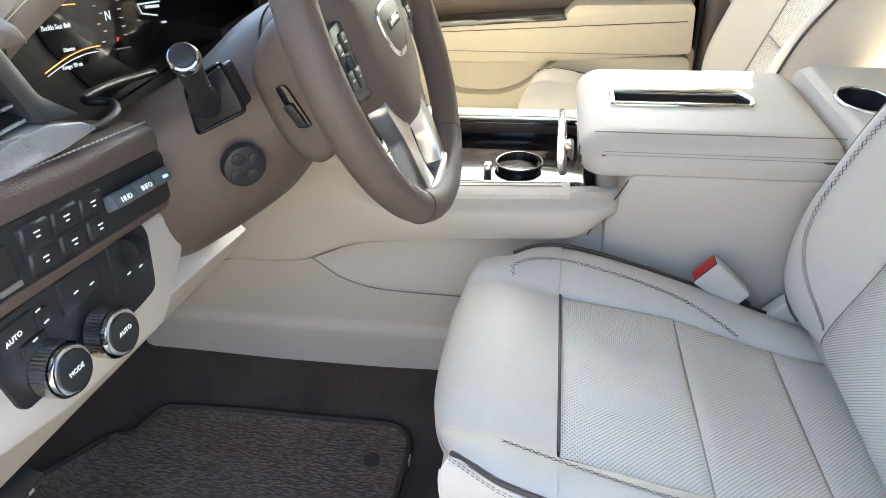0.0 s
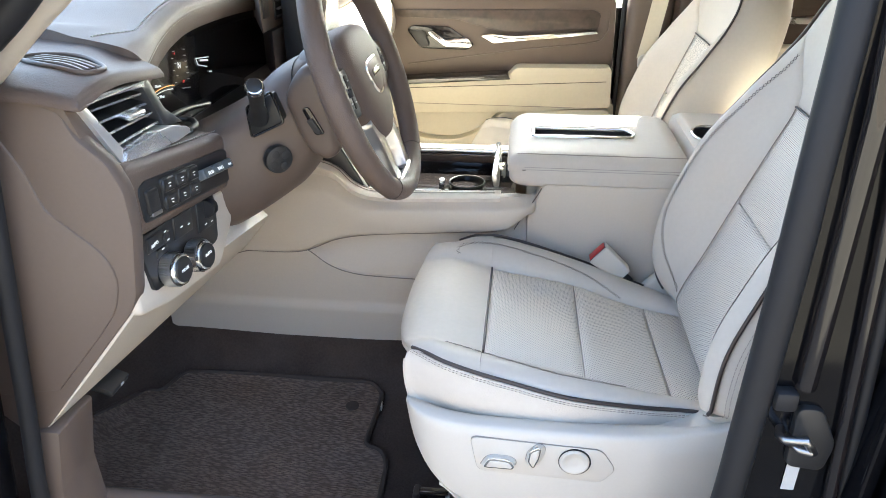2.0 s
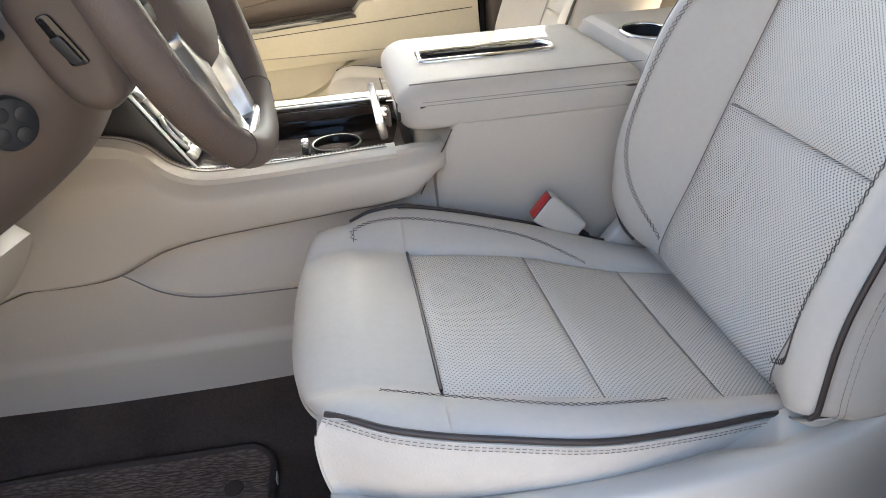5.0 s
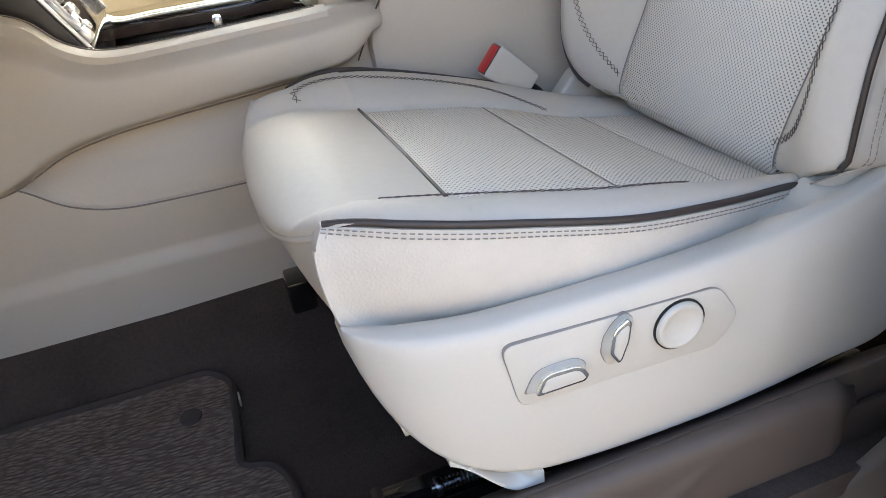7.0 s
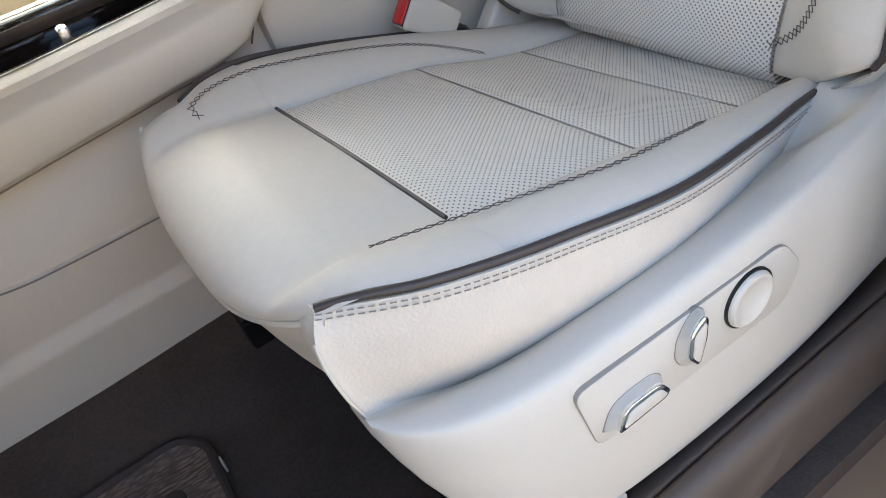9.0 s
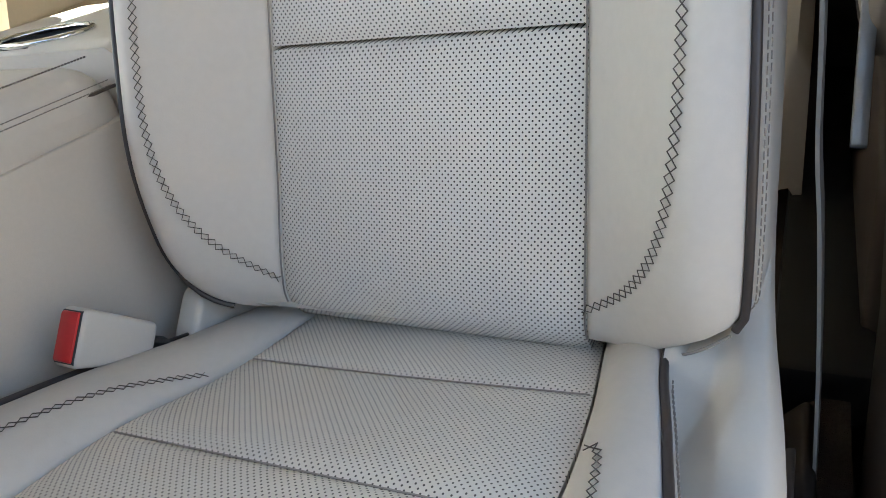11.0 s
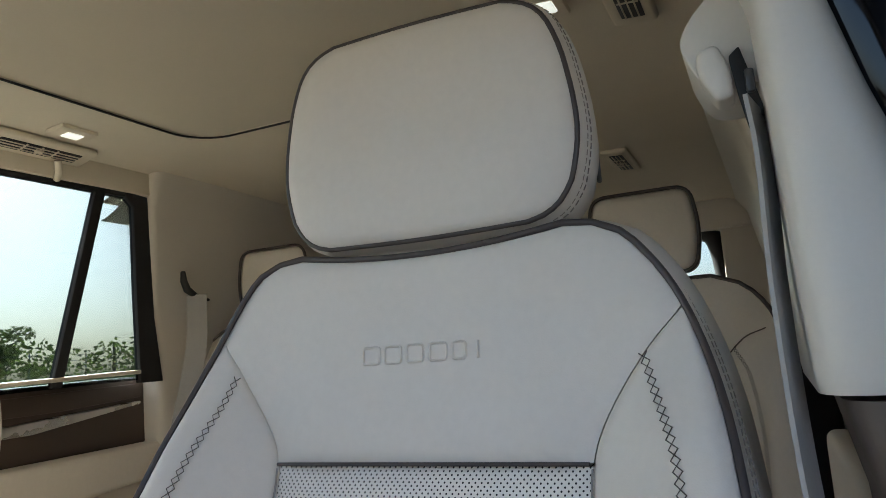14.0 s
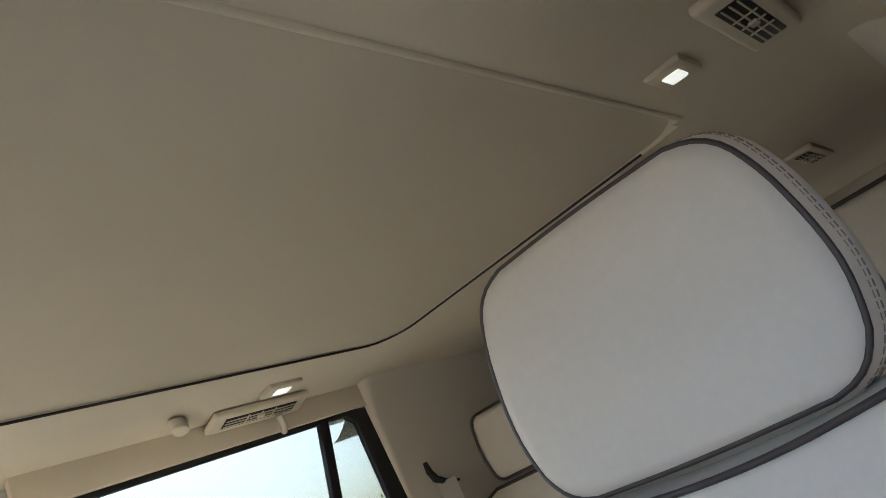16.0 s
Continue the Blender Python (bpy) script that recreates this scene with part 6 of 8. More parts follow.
    # cream knee panel running down to the console
    A, B, C, D = np.array([-0.530, 0.372, 0.698]), np.array([-0.690, 0.368, 0.508]), np.array([-0.626, 0.930, 0.505]), np.array([-0.520, 0.800, 0.635])
    def knee(u, v):
        p = (A * (1 - u) + D * u) * (1 - v) + (B * (1 - u) + C * u) * v
        return p + np.array([0.012, 0, 0.012]) * math.sin(math.pi * v)
    V, F = sheet(knee, 24, 12, skirt=(-0.03, 0, 0.03))
    kit.put(mesh("knee_panel", V, F, cream_trim, label="cream moulded knee panel"))
    kit.put(part("release_lever", box((0.05, 0.05, 0.012), (-0.690, 0.50, 0.487), 0.004, 2, (0, 20, 0)), black_plastic, label="black bonnet release lever"))
    kit.put(part("lever_mark", box((0.001, 0.007, 0.0035), (-0.664, 0.50, 0.482), 0), grey_print))
    # lower box added behind the knee panel, black to stand in for the shadow there
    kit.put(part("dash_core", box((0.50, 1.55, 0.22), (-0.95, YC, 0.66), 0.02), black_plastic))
    # middle and passenger side
    prof = rounded([(-1.0, 0.98), (-0.62, 0.965), (-0.565, 0.94), (-0.555, 0.88), (-0.60, 0.86), (-1.0, 0.84)], 0.02)
    kit.put(part("passenger_pad", prism(prof, "y", 1.40, 2.02, 0.008), brown, label="brown leather passenger dash pad"))
    prof = rounded([(-1.0, 0.86), (-0.57, 0.875), (-0.505, 0.85), (-0.49, 0.77), (-0.53, 0.68), (-0.65, 0.60), (-1.0, 0.56)], 0.03)
    kit.put(part("glovebox_panel", prism(prof, "y", 1.42, 2.02, 0.01), leather, label="cream leather passenger dash panel"))
    pv = kit.put(part("passenger_vent", box((0.05, 0.16, 0.055), (-0.545, 1.86, 0.895), 0.006), black_plastic, label="black passenger air vent"))
    for i in range(3):
        kit.put(part("vane", box((0.03, 0.15, 0.004), (-0.52, 1.86, 0.88 + 0.016 * i), 0.001), satin), pv)
    prof = rounded([(-1.0, 0.80), (-0.60, 0.80), (-0.56, 0.78), (-0.56, 0.66), (-0.66, 0.56), (-1.0, 0.5)], 0.02)
    kit.put(part("centre_stack", prism(prof, "y", 1.12, 1.42, 0.008), brown, label="brown leather centre of the dash"))
    plan = rounded([(-0.575, 1.075), (-0.665, 1.27), (-1.0, 1.27), (-1.0, 1.43), (-0.575, 1.43)], 0.012)
    kit.put(part("centre_pad", prism(plan, "z", 0.795, 0.902, 0.012, 3), brown, label="padded brown centre block"))
    plan = rounded([(-0.575, 1.025), (-0.66, 1.22), (-1.0, 1.22), (-1.0, 1.43), (-0.575, 1.43)], 0.010)
    kit.put(part("centre_upper", prism(plan, "z", 0.908, 0.975, 0.008, 3), brown_trim, label="brown centre vent housing"))
    kit.put(part("centre_button", box((0.008, 0.030, 0.036), (-0.575, 1.052, 0.950), 0.003), black_plastic, label="black round-cornered button"))
    cv = kit.put(part("centre_vent", box((0.03, 0.20, 0.046), (-0.586, 1.20, 0.943), 0.004), black_plastic, label="black centre air vent"))
    for i in range(3):
        kit.put(part("vane", box((0.012, 0.192, 0.003), (-0.570, 1.20, 0.928 + 0.014 * i), 0.001), satin if i == 1 else black_plastic), cv)
    return root


def instrument_display():
    root = thing("instrument_display", (-0.66, 0.95, 0.86), "black glass instrument display, lit with white figures", "display")
    kit = Kit(root)
    out = rounded([(0.712, 0.935), (0.730, 0.880), (0.800, 0.797), (1.245, 0.725), (1.36, 0.71), (1.35, 0.95), (1.07, 0.985), (0.89, 0.975)], 0.015)
    kit.put(part("display_glass", prism(out, "x", -0.70, -0.661, 0.003), screen_mat, label="black display glass"))
    kit.put(part("display_surround", prism(rounded([(0.585, 0.955), (0.585, 0.80), (0.82, 0.775), (0.82, 0.95)], 0.01), "x", -0.705, -0.665, 0.002), black_plastic, label="black surround of the display"))
    shelf = [(-0.662, 0.775), (-0.662, 0.79), (-0.60, 0.765), (-0.585, 0.74)]
    kit.put(part("lower_shelf", prism([(-0.70, 0.70), (-0.66, 0.795), (-0.62, 0.775), (-0.60, 0.70)], "y", 0.72, 1.10, 0.008), black_plastic, label="black tray under the display"))
    X = -0.6595
    def bar(y, z, w, h, mat, tilt=-10):
        kit.put(part("display_mark", box((0.0006, w, h), (X, y, z), 0, 1, (tilt, 0, 0)), mat))
    def words(s, y, z, size, mat=white_print):
        kit.put(text_mesh("display_word", s, size, pose(X, y, z, 90, 0, 90) @ pose(0, 0, 0, 0, 0, -9), mat))
    words("0", 0.745, 0.938, 0.020)
    words("MPH", 0.744, 0.924, 0.0055)
    words("Buckle Seat Belt", 0.750, 0.897, 0.0072)
    words("Dismiss", 0.760, 0.871, 0.0062)
    words("Range: 99 mi", 0.757, 0.854, 0.0066)
    words("N", 0.842, 0.886, 0.015)
    words("P", 0.850, 0.857, 0.007, red_glow)
    bar(0.762, 0.916, 0.058, 0.0012, amber, -10)
    kit.put(rod("display_arc", [(X, 0.713 + 0.100 * t, 0.860 + 0.010 * math.sin(t * 2.2) - 0.008 * t) for t in [i / 16 for i in range(17)]], 0.0007, amber, sides=5))
    kit.put(rod("display_arc", [(X, 0.715 + 0.092 * t, 0.856 + 0.009 * math.sin(t * 2.2) - 0.008 * t) for t in [i / 16 for i in range(17)]], 0.0006, white_print, sides=5))
    for i in range(6):
        bar(0.822 + 0.008 * (i % 2), 0.862 + 0.010 * i, 0.006, 0.0013, grey_print)
        bar(0.868, 0.858 + 0.010 * i, 0.007, 0.0013, grey_print)
    bar(0.857, 0.845, 0.03, 0.0013, grey_print)
    bar(0.832, 0.908, 0.002, 0.003, red_glow)
    # black ledge that runs from the vent round the open tray
    rim = spline([(-0.600, 0.553, 0.905), (-0.585, 0.565, 0.872), (-0.568, 0.590, 0.850), (-0.560, 0.630, 0.838), (-0.562, 0.668, 0.838), (-0.580, 0.690, 0.840), (-0.600, 0.685, 0.842), (-0.612, 0.700, 0.842), (-0.615, 0.760, 0.836), (-0.612, 0.830, 0.825)])
    kit.put(rod("ledge_edge", [rim(i / 60) for i in range(61)], 0.0045, black_plastic, label="black ledge under the display", sides=10))
    # plain bright badge shape
    kit.put(rod("display_badge", [(X, 0.960, 0.8765), (X, 0.908, 0.884), (X, 0.913, 0.872), (X, 0.948, 0.8615)], 0.0011, white_print, sides=5))
    bar(0.940, 0.8745, 0.034, 0.0035, white_print)
    bar(0.96, 0.85, 0.012, 0.0025, white_print)
    return root


def centre_screen():
    root = thing("centre_screen", (-0.52, 1.24, 0.9), "tall black touch screen on the dash", "screen")
    kit = Kit(root)
    kit.put(part("screen_body", prism(rounded([(1.10, 0.80), (1.10, 1.005), (1.40, 0.99), (1.40, 0.79)], 0.012), "x", -0.56, -0.522, 0.004), black_plastic))
    kit.put(part("screen_glass", prism(rounded([(1.107, 0.807), (1.107, 0.998), (1.393, 0.983), (1.393, 0.797)], 0.010), "x", -0.53, -0.5205, 0.001), screen_mat, label="black screen glass"))
    kit.put(part("screen_edge", prism(rounded([(1.10, 0.795), (1.10, 0.80), (1.40, 0.79), (1.40, 0.785)], 0.002), "x", -0.55, -0.518, 0.002), satin))
    return root


# ---- steering ----
WC, WT, WR = Vector((-0.324, 0.777, 0.891)), 0.341, 0.183


def wheel_pose():
    n = Vector((math.cos(WT), 0, math.sin(WT)))
    a = Vector((0, 1, 0))
    b = n.cross(a)
    return Matrix(((a.x, b.x, n.x, WC.x), (a.y, b.y, n.y, WC.y), (a.z, b.z, n.z, WC.z), (0, 0, 0, 1)))


def steering_wheel():
    root = thing("steering_wheel", WC, "brown leather steering wheel with satin metal spokes", "steering wheel")
    kit = Kit(root)
    M = wheel_pose()
    def place(ob, under=None):
        ob.data.transform(M)
        return kit.put(ob, under)
    pts, rad = [], []
    for i in range(96):
        an = 2 * math.pi * i / 96
        pts.append((WR * math.cos(an), WR * math.sin(an), 0.0))
        rad.append(0.0165 + 0.002 * max(0, math.cos(an)) ** 4 + 0.002 * max(0, -math.cos(an)) ** 4)
    rim = place(rod("rim", pts, rad, brown, label="brown leather wheel rim", sides=18, closed=True))
    # stitched joints of the rim
    for an in (-58, -122, 48, 132):
        a = radians(an)
        c = np.array([WR * math.cos(a), WR * math.sin(a), 0])
        ring = [c + 0.0172 * (math.cos(t) * np.array([math.cos(a), math.sin(a), 0]) + math.sin(t) * np.array([0, 0, 1])) for t in [2 * math.pi * k / 20 for k in range(20)]]
        place(rod("rim_seam", ring, 0.0007, thread_dark, closed=True, sides=4), rim)
    # hub pad, domed
    out = smooth_loop([(-0.094, 0.048), (-0.062, 0.072), (0.0, 0.079), (0.062, 0.072), (0.094, 0.048), (0.092, 0.0), (0.072, -0.055), (0.040, -0.090), (0.0, -0.10), (-0.040, -0.090), (-0.072, -0.055), (-0.092, 0.0)], 72)
    m = len(out)
    rows = [(1.0, -0.05), (1.03, -0.02), (1.01, -0.006), (0.95, 0.004), (0.80, 0.011), (0.4, 0.014), (0.1, 0.0145)]
    V = [(x * s, y * s, z) for s, z in rows for x, y in out]
    F = [(i * m + k, i * m + (k + 1) % m, (i + 1) * m + (k + 1) % m, (i + 1) * m + k) for i in range(len(rows) - 1) for k in range(m)]
    F += [tuple((len(rows) - 1) * m + k for k in range(m)), tuple(range(m))[::-1]]
    hub = place(mesh("hub_pad", V, F, brown, label="brown leather hub pad"))
    # plain badge
    shield = smooth_loop([(-0.034, 0.022), (0.0, 0.026), (0.034, 0.022), (0.036, -0.004), (0.022, -0.026), (0.0, -0.031), (-0.022, -0.026), (-0.036, -0.004)], 48)
    place(part("badge_rim", prism(shield, "z", 0.010, 0.0165, 0.002), chrome, label="bright badge rim"), hub)
    place(part("badge_face", prism([(x * 0.90, y * 0.84 + 0.001) for x, y in shield], "z", 0.012, 0.0172, 0.001), brown_trim), hub)
    place(part("badge_plate", box((0.040, 0.010, 0.003), (0, 0.004, 0.0175), 0.001), gloss_black), hub)
    place(part("badge_bar", box((0.034, 0.0045, 0.003), (0, 0.004, 0.0182), 0.001), satin), hub)
    # side spokes with key pads
    for sg in (-1, 1):
        sp = place(part("side_spoke", prism([(sg * x, y) for x, y in rounded([(0.06, 0.036), (0.125, 0.034), (0.176, 0.026), (0.176, -0.02), (0.13, -0.03), (0.06, -0.034)], 0.008)], "z", -0.022, -0.002, 0.006, 3), brown, label="brown spoke"))
        place(part("key_pad", prism([(sg * x, y) for x, y in rounded([(0.088, 0.036), (0.128, 0.034), (0.142, 0.02), (0.142, -0.016), (0.125, -0.034), (0.092, -0.038)], 0.008)], "z", -0.012, 0.0, 0.003), black_plastic, label="black key pad"), sp)
        for x, y in ((0.106, 0.018), (0.126, 0.012), (0.106, -0.014), (0.126, -0.012)):
            place(part("key", box((0.016, 0.018, 0.004), (sg * x, y, 0.0), 0.003), black_plastic), sp)
            place(part("key_mark", box((0.006, 0.0016, 0.001), (sg * x, y, 0.0022), 0), grey_print), sp)
        place(part("key_roller", disc((sg * 0.116, 0.002, 0.001), (0, 1, 0), 0.005, 0.012, 0.001, 20), black_plastic), sp)
        # lower spokes, satin metal, meeting the rim
        low = place(part("lower_spoke", prism([(sg * x, y) for x, y in rounded([(0.030, -0.075), (0.066, -0.046), (0.075, -0.060), (0.060, -0.10), (0.052, -0.155), (0.060, -0.178), (0.022, -0.186), (0.022, -0.165), (0.034, -0.13)], 0.006)], "z", -0.020, 0.001, 0.005, 3), satin, label="satin metal lower spoke"))
    place(part("lower_bridge", prism(rounded([(-0.06, -0.160), (0.06, -0.160), (0.062, -0.185), (-0.062, -0.185)], 0.008), "z", -0.022, 0.006, 0.006, 3), satin, label="satin metal bridge"))
    place(part("hub_boss", disc((0, 0, -0.055), (0, 0, 1), 0.07, 0.06, 0.01, 40), brown_trim))
    return root


def steering_column():
    root = thing("steering_column", (-0.45, 0.777, 0.80), "brown moulded steering column with a black stalk", "steering column")
    kit = Kit(root)
    ax = np.array([math.cos(WT), 0, math.sin(WT)])
    up = np.array([-math.sin(WT), 0, math.cos(WT)])
    W = along([0.055, 0.07, 0.12, 0.18, 0.26, 0.36], [0.078, 0.086, 0.103, 0.122, 0.150, 0.17])
    Hh = along([0.055, 0.07, 0.12, 0.18, 0.26, 0.36], [0.060, 0.068, 0.080, 0.091, 0.100, 0.104])
    Up = along([0.055, 0.07, 0.12, 0.15, 0.20, 0.36], [0.058, 0.066, 0.066, 0.058, 0.046, 0.040])
    def fn(u, v):
        d = 0.055 + 0.305 * u
        an = 2 * math.pi * v
        c, s = math.cos(an), math.sin(an)
        w, h = float(W(d)), float(Hh(d))
        e = 0.75
        p = np.array(WC) - ax * d - up * (0.005 + 0.10 * max(0, d - 0.10))
        h = h * (1.0 + 0.30 * step(0.07, 0.16, d)) if s < 0 else float(Up(d))
        return p + np.array([0, 1, 0]) * w * abs(c) ** e * (1 if c > 0 else -1) + up * h * abs(s) ** e * (1 if s > 0 else -1)
    V, F = sheet(fn, 24, 48, closed_v=True)
    V.append(np.mean([V[k] for k in range(48)], axis=0))
    F += [((k + 1) % 48, k, len(V) - 1) for k in range(48)]
    kit.put(mesh("column_shroud", V, F, brown_trim, label="brown moulded column shroud"))
    collar = []
    for v in range(48):
        collar.append(np.array(fn(0.03, v / 48)) * 1.0)
    kit.put(rod("shroud_joint", [np.array(fn(0.10, v / 48)) for v in range(48)], 0.0014, black_plastic, closed=True, sides=5))
    # stalk with a bright ring
    n = Vector((0.10, -0.55, 0.62)).normalized()
    base = Vector((-0.452, 0.640, 0.862))
    tip = Vector((-0.427, 0.572, 0.923))
    d = (tip - base).normalized()
    kit.put(part("stalk_plate", prism(rounded([(-0.466, 0.873), (-0.431, 0.896), (-0.417, 0.857), (-0.464, 0.835)], 0.005), "y", 0.636, 0.66, 0.003, 2), black_plastic, label="black stalk base"))
    kit.put(rod("plate_edge", [(x, 0.637, z) for x, z in rounded([(-0.468, 0.875), (-0.430, 0.899), (-0.415, 0.856), (-0.465, 0.832)], 0.005)], 0.002, gloss_black, closed=True, sides=6))
    st = kit.put(rod("stalk", [base, base + d * 0.02, base + d * 0.04, tip - d * 0.012], [0.016, 0.0115, 0.0100, 0.0112], black_plastic, label="black control stalk", sides=20))
    kit.put(part("stalk_ring", disc(tip - d * 0.004, d, 0.0134, 0.010, 0.0025, 32, 0.0122), chrome, label="bright stalk ring"), st)
    kit.put(part("stalk_button", disc(tip + d * 0.002, d, 0.0102, 0.004, 0.0012, 32), black_plastic), st)
    for k in range(4):
        kit.put(part("stalk_mark", box((0.0006, 0.004, 0.0012), base + d * (0.03 + 0.008 * k) + Vector((0.0104, 0.0, 0.0)), 0), grey_print), st)
    # round black knob on the shroud
    N = Vector((0.66, -0.70, -0.05)).normalized()
    P = Vector((-0.436, 0.658, 0.792))
    kn = kit.put(part("round_knob", disc(P - N * 0.004, N, 0.0215, 0.014, 0.003, 36), black_plastic, label="round black knob"))
    q = N.to_track_quat("Z", "Y").to_matrix()
    for k in range(4):
        a = 2 * math.pi * k / 4 + 0.6
        kit.put(part("knob_dimple", disc(P + N * 0.0032 + q @ Vector((0.0115 * math.cos(a), 0.0115 * math.sin(a), 0)), N, 0.0064, 0.0016, 0.0008, 20), black_plastic), kn)
    # recess with paddle at the side of the wheel
    out = rounded([(-0.416, 0.900), (-0.424, 0.876), (-0.4045, 0.822), (-0.388, 0.797), (-0.366, 0.787), (-0.347, 0.80), (-0.350, 0.86), (-0.368, 0.925), (-0.395, 0.928)], 0.012, 5)
    col = kit.put(part("wheel_collar", prism(out, "y", 0.666, 0.888, 0.014, 4), brown_trim, label="brown collar behind the wheel"))
    kit.put(part("paddle_recess", prism(rounded([(-0.396, 0.869), (-0.386, 0.871), (-0.365, 0.832), (-0.379, 0.830)], 0.004), "y", 0.662, 0.68, 0.002), gloss_black, label="black paddle recess"), col)
    kit.put(part("paddle", prism(rounded([(-0.390, 0.852), (-0.381, 0.855), (-0.369, 0.834), (-0.378, 0.833)], 0.003), "y", 0.659, 0.68, 0.002), black_plastic), col)
    return root


# ---- centre console ----
def console():
    root = thing("center_console", (0.1, YC, 0.25), "cream leather center console with a padded armrest lid", "console")
    kit = Kit(root)
    NEAR = 1.0
    top_z = along([-0.72, -0.60, -0.53, -0.48, -0.446, -0.421, -0.384, -0.318, -0.20, -0.12, -0.085, -0.06], [0.663, 0.663, 0.661, 0.655, 0.640, 0.614, 0.597, 0.595, 0.599, 0.602, 0.602, 0.596])
    roll_z = along([-0.80, -0.66, -0.60, -0.53, -0.46, -0.40, -0.33, -0.20, -0.10, -0.06], [0.40, 0.455, 0.456, 0.462, 0.492, 0.505, 0.512, 0.522, 0.533, 0.56])
    pock_lo = along([-0.545, -0.525, -0.48, -0.435, -0.38, -0.20, -0.05], [0.463, 0.462, 0.428, 0.411, 0.405, 0.402, 0.400])
    # near side: padded roll above, a hollow under it, the flat foot below
    def side(u, v):
        x = -0.86 + 0.816 * u
        lo, hi = 0.245, float(top_z(x))
        z = lo + (hi - lo) * v
        y = NEAR + 0.010
        r = float(roll_z(x))
        y -= 0.026 * step(r - 0.004, r + 0.012, z)
        t = (z - r) / max(hi - r, 1e-3)
        if t > 0:
            y -= 0.010 * math.sin(math.pi * min(t, 1)) - 0.020 * step(0.72, 1.0, t)
        if x > -0.535:
            p = float(pock_lo(x))
            y += (0.005 + 0.026 * step(0.0, 0.9, (z - p) / max(r - p, 0.01))) * step(p - 0.002, p + 0.002, z) * (1 - step(r - 0.006, r + 0.001, z)) * step(-0.537, -0.49, x)
        if z < r:
            y -= 0.010 * step(0.34, 0.315, z)
        # rounded rear end of the roll
        y += 0.042 * (1 - math.sqrt(max(0.0, 1 - max(0.0, (x + 0.130) / 0.086) ** 2.2))) * step(r - 0.016, r - 0.002, z)
        return (x, y, z)
    V, F = sheet(side, 160, 150, skirt=(0, 0.02, 0))
    kit.put(mesh("side_panel", V, F, cream_trim, label="cream moulded console side", sharp=35))
    # grey rods draw the shadow lines at the pocket's edge and under the roll
    kit.put(rod("pocket_joint", [(x, NEAR + 0.0098, float(pock_lo(x)) - 0.0012) for x in [-0.532 + 0.48 * i / 60 for i in range(61)]], 0.0012, stitch_and_shade_grey, sides=5))
    kit.put(rod("roll_joint", [(x, NEAR + 0.008, float(roll_z(x)) - 0.003) for x in [-0.80 + 0.68 * i / 60 for i in range(61)]], 0.0012, stitch_and_shade_grey, sides=5))
    # roll's top, wrapping over to the tray
    def over(u, v):
        x = -0.72 + 0.605 * u
        z = float(top_z(x))
        return (x, NEAR - 0.004 + 0.046 * v, z + 0.004 * math.sin(math.pi * v) - 0.0005)
    V, F = sheet(over, 80, 8, skirt=(0, 0, -0.05))
    kit.put(mesh("tray_rim", V, F, leather, label="cream leather tray rim"))
    W, G = dashes(lambda t: np.array(over(0.03 + 0.95 * t, 0.70)) + np.array([0, 0, 0.0010]), 120, 0.0008, fill=0.72)
    kit.put(mesh("stitching", W, G, thread_dark, smooth=False))
    kit.put(rod("rim_seam", [np.array(over(0.03 + 0.95 * k / 80, 0.46)) + np.array([0, 0, 0.0006]) for k in range(81)], 0.0009, stitch_and_shade_grey, sides=5))
    kit.put(part("inner_panel", prism(rounded([(-0.46, 0.26), (-0.46, 0.56), (-0.02, 0.59), (-0.02, 0.26)], 0.01), "y", 1.042, 1.0465, 0.001), cream_trim))
    # far side, mirrored in plan
    kit.put(part("far_side", prism(rounded([(-0.86, 0.245), (-0.86, 0.60), (-0.50, 0.64), (-0.41, 0.555), (-0.05, 0.555), (-0.05, 0.245)], 0.02), "y", 1.39, 1.43, 0.01), cream_trim))
    far_z = along([-0.72, -0.52, -0.46, -0.43, -0.404, -0.385, -0.33, -0.05], [0.66, 0.66, 0.65, 0.615, 0.579, 0.569, 0.570, 0.571])

    def far(u, v):
        x = -0.72 + 0.665 * u
        return (x, 1.375 + 0.045 * v, float(far_z(x)) + 0.003 * math.sin(math.pi * v))
    V, F = sheet(far, 60, 6, skirt=(0, 0, -0.05))
    kit.put(mesh("tray_rim", V, F, leather, label="cream leather tray rim"))
    for y, r, mt in ((1.372, 0.0045, chrome), (1.362, 0.003, satin)):
        kit.put(rod("bright_trim", [(x, y, float(far_z(x)) + 0.002) for x in [-0.56 + 0.46 * i / 30 for i in range(31)]], r, mt, label="bright metal tray trim", sides=8))
    # gloss black tray with cup holders
    kit.put(part("tray_floor", box((0.40, 0.33, 0.03), (-0.285, 1.208, 0.515), 0.004), gloss_black, label="gloss black tray floor"))
    kit.put(part("tray_wall", box((0.32, 0.012, 0.055), (-0.245, 1.362, 0.540), 0.003), gloss_black, label="gloss black tray wall"))
    kit.put(part("wood_strip", box((0.315, 0.004, 0.016), (-0.245, 1.3545, 0.556), 0.001), wood, label="dark wood strip"))
    kit.put(part("tray_wall", box((0.28, 0.010, 0.065), (-0.245, 1.052, 0.560), 0.003), gloss_black, label="gloss black tray wall"))
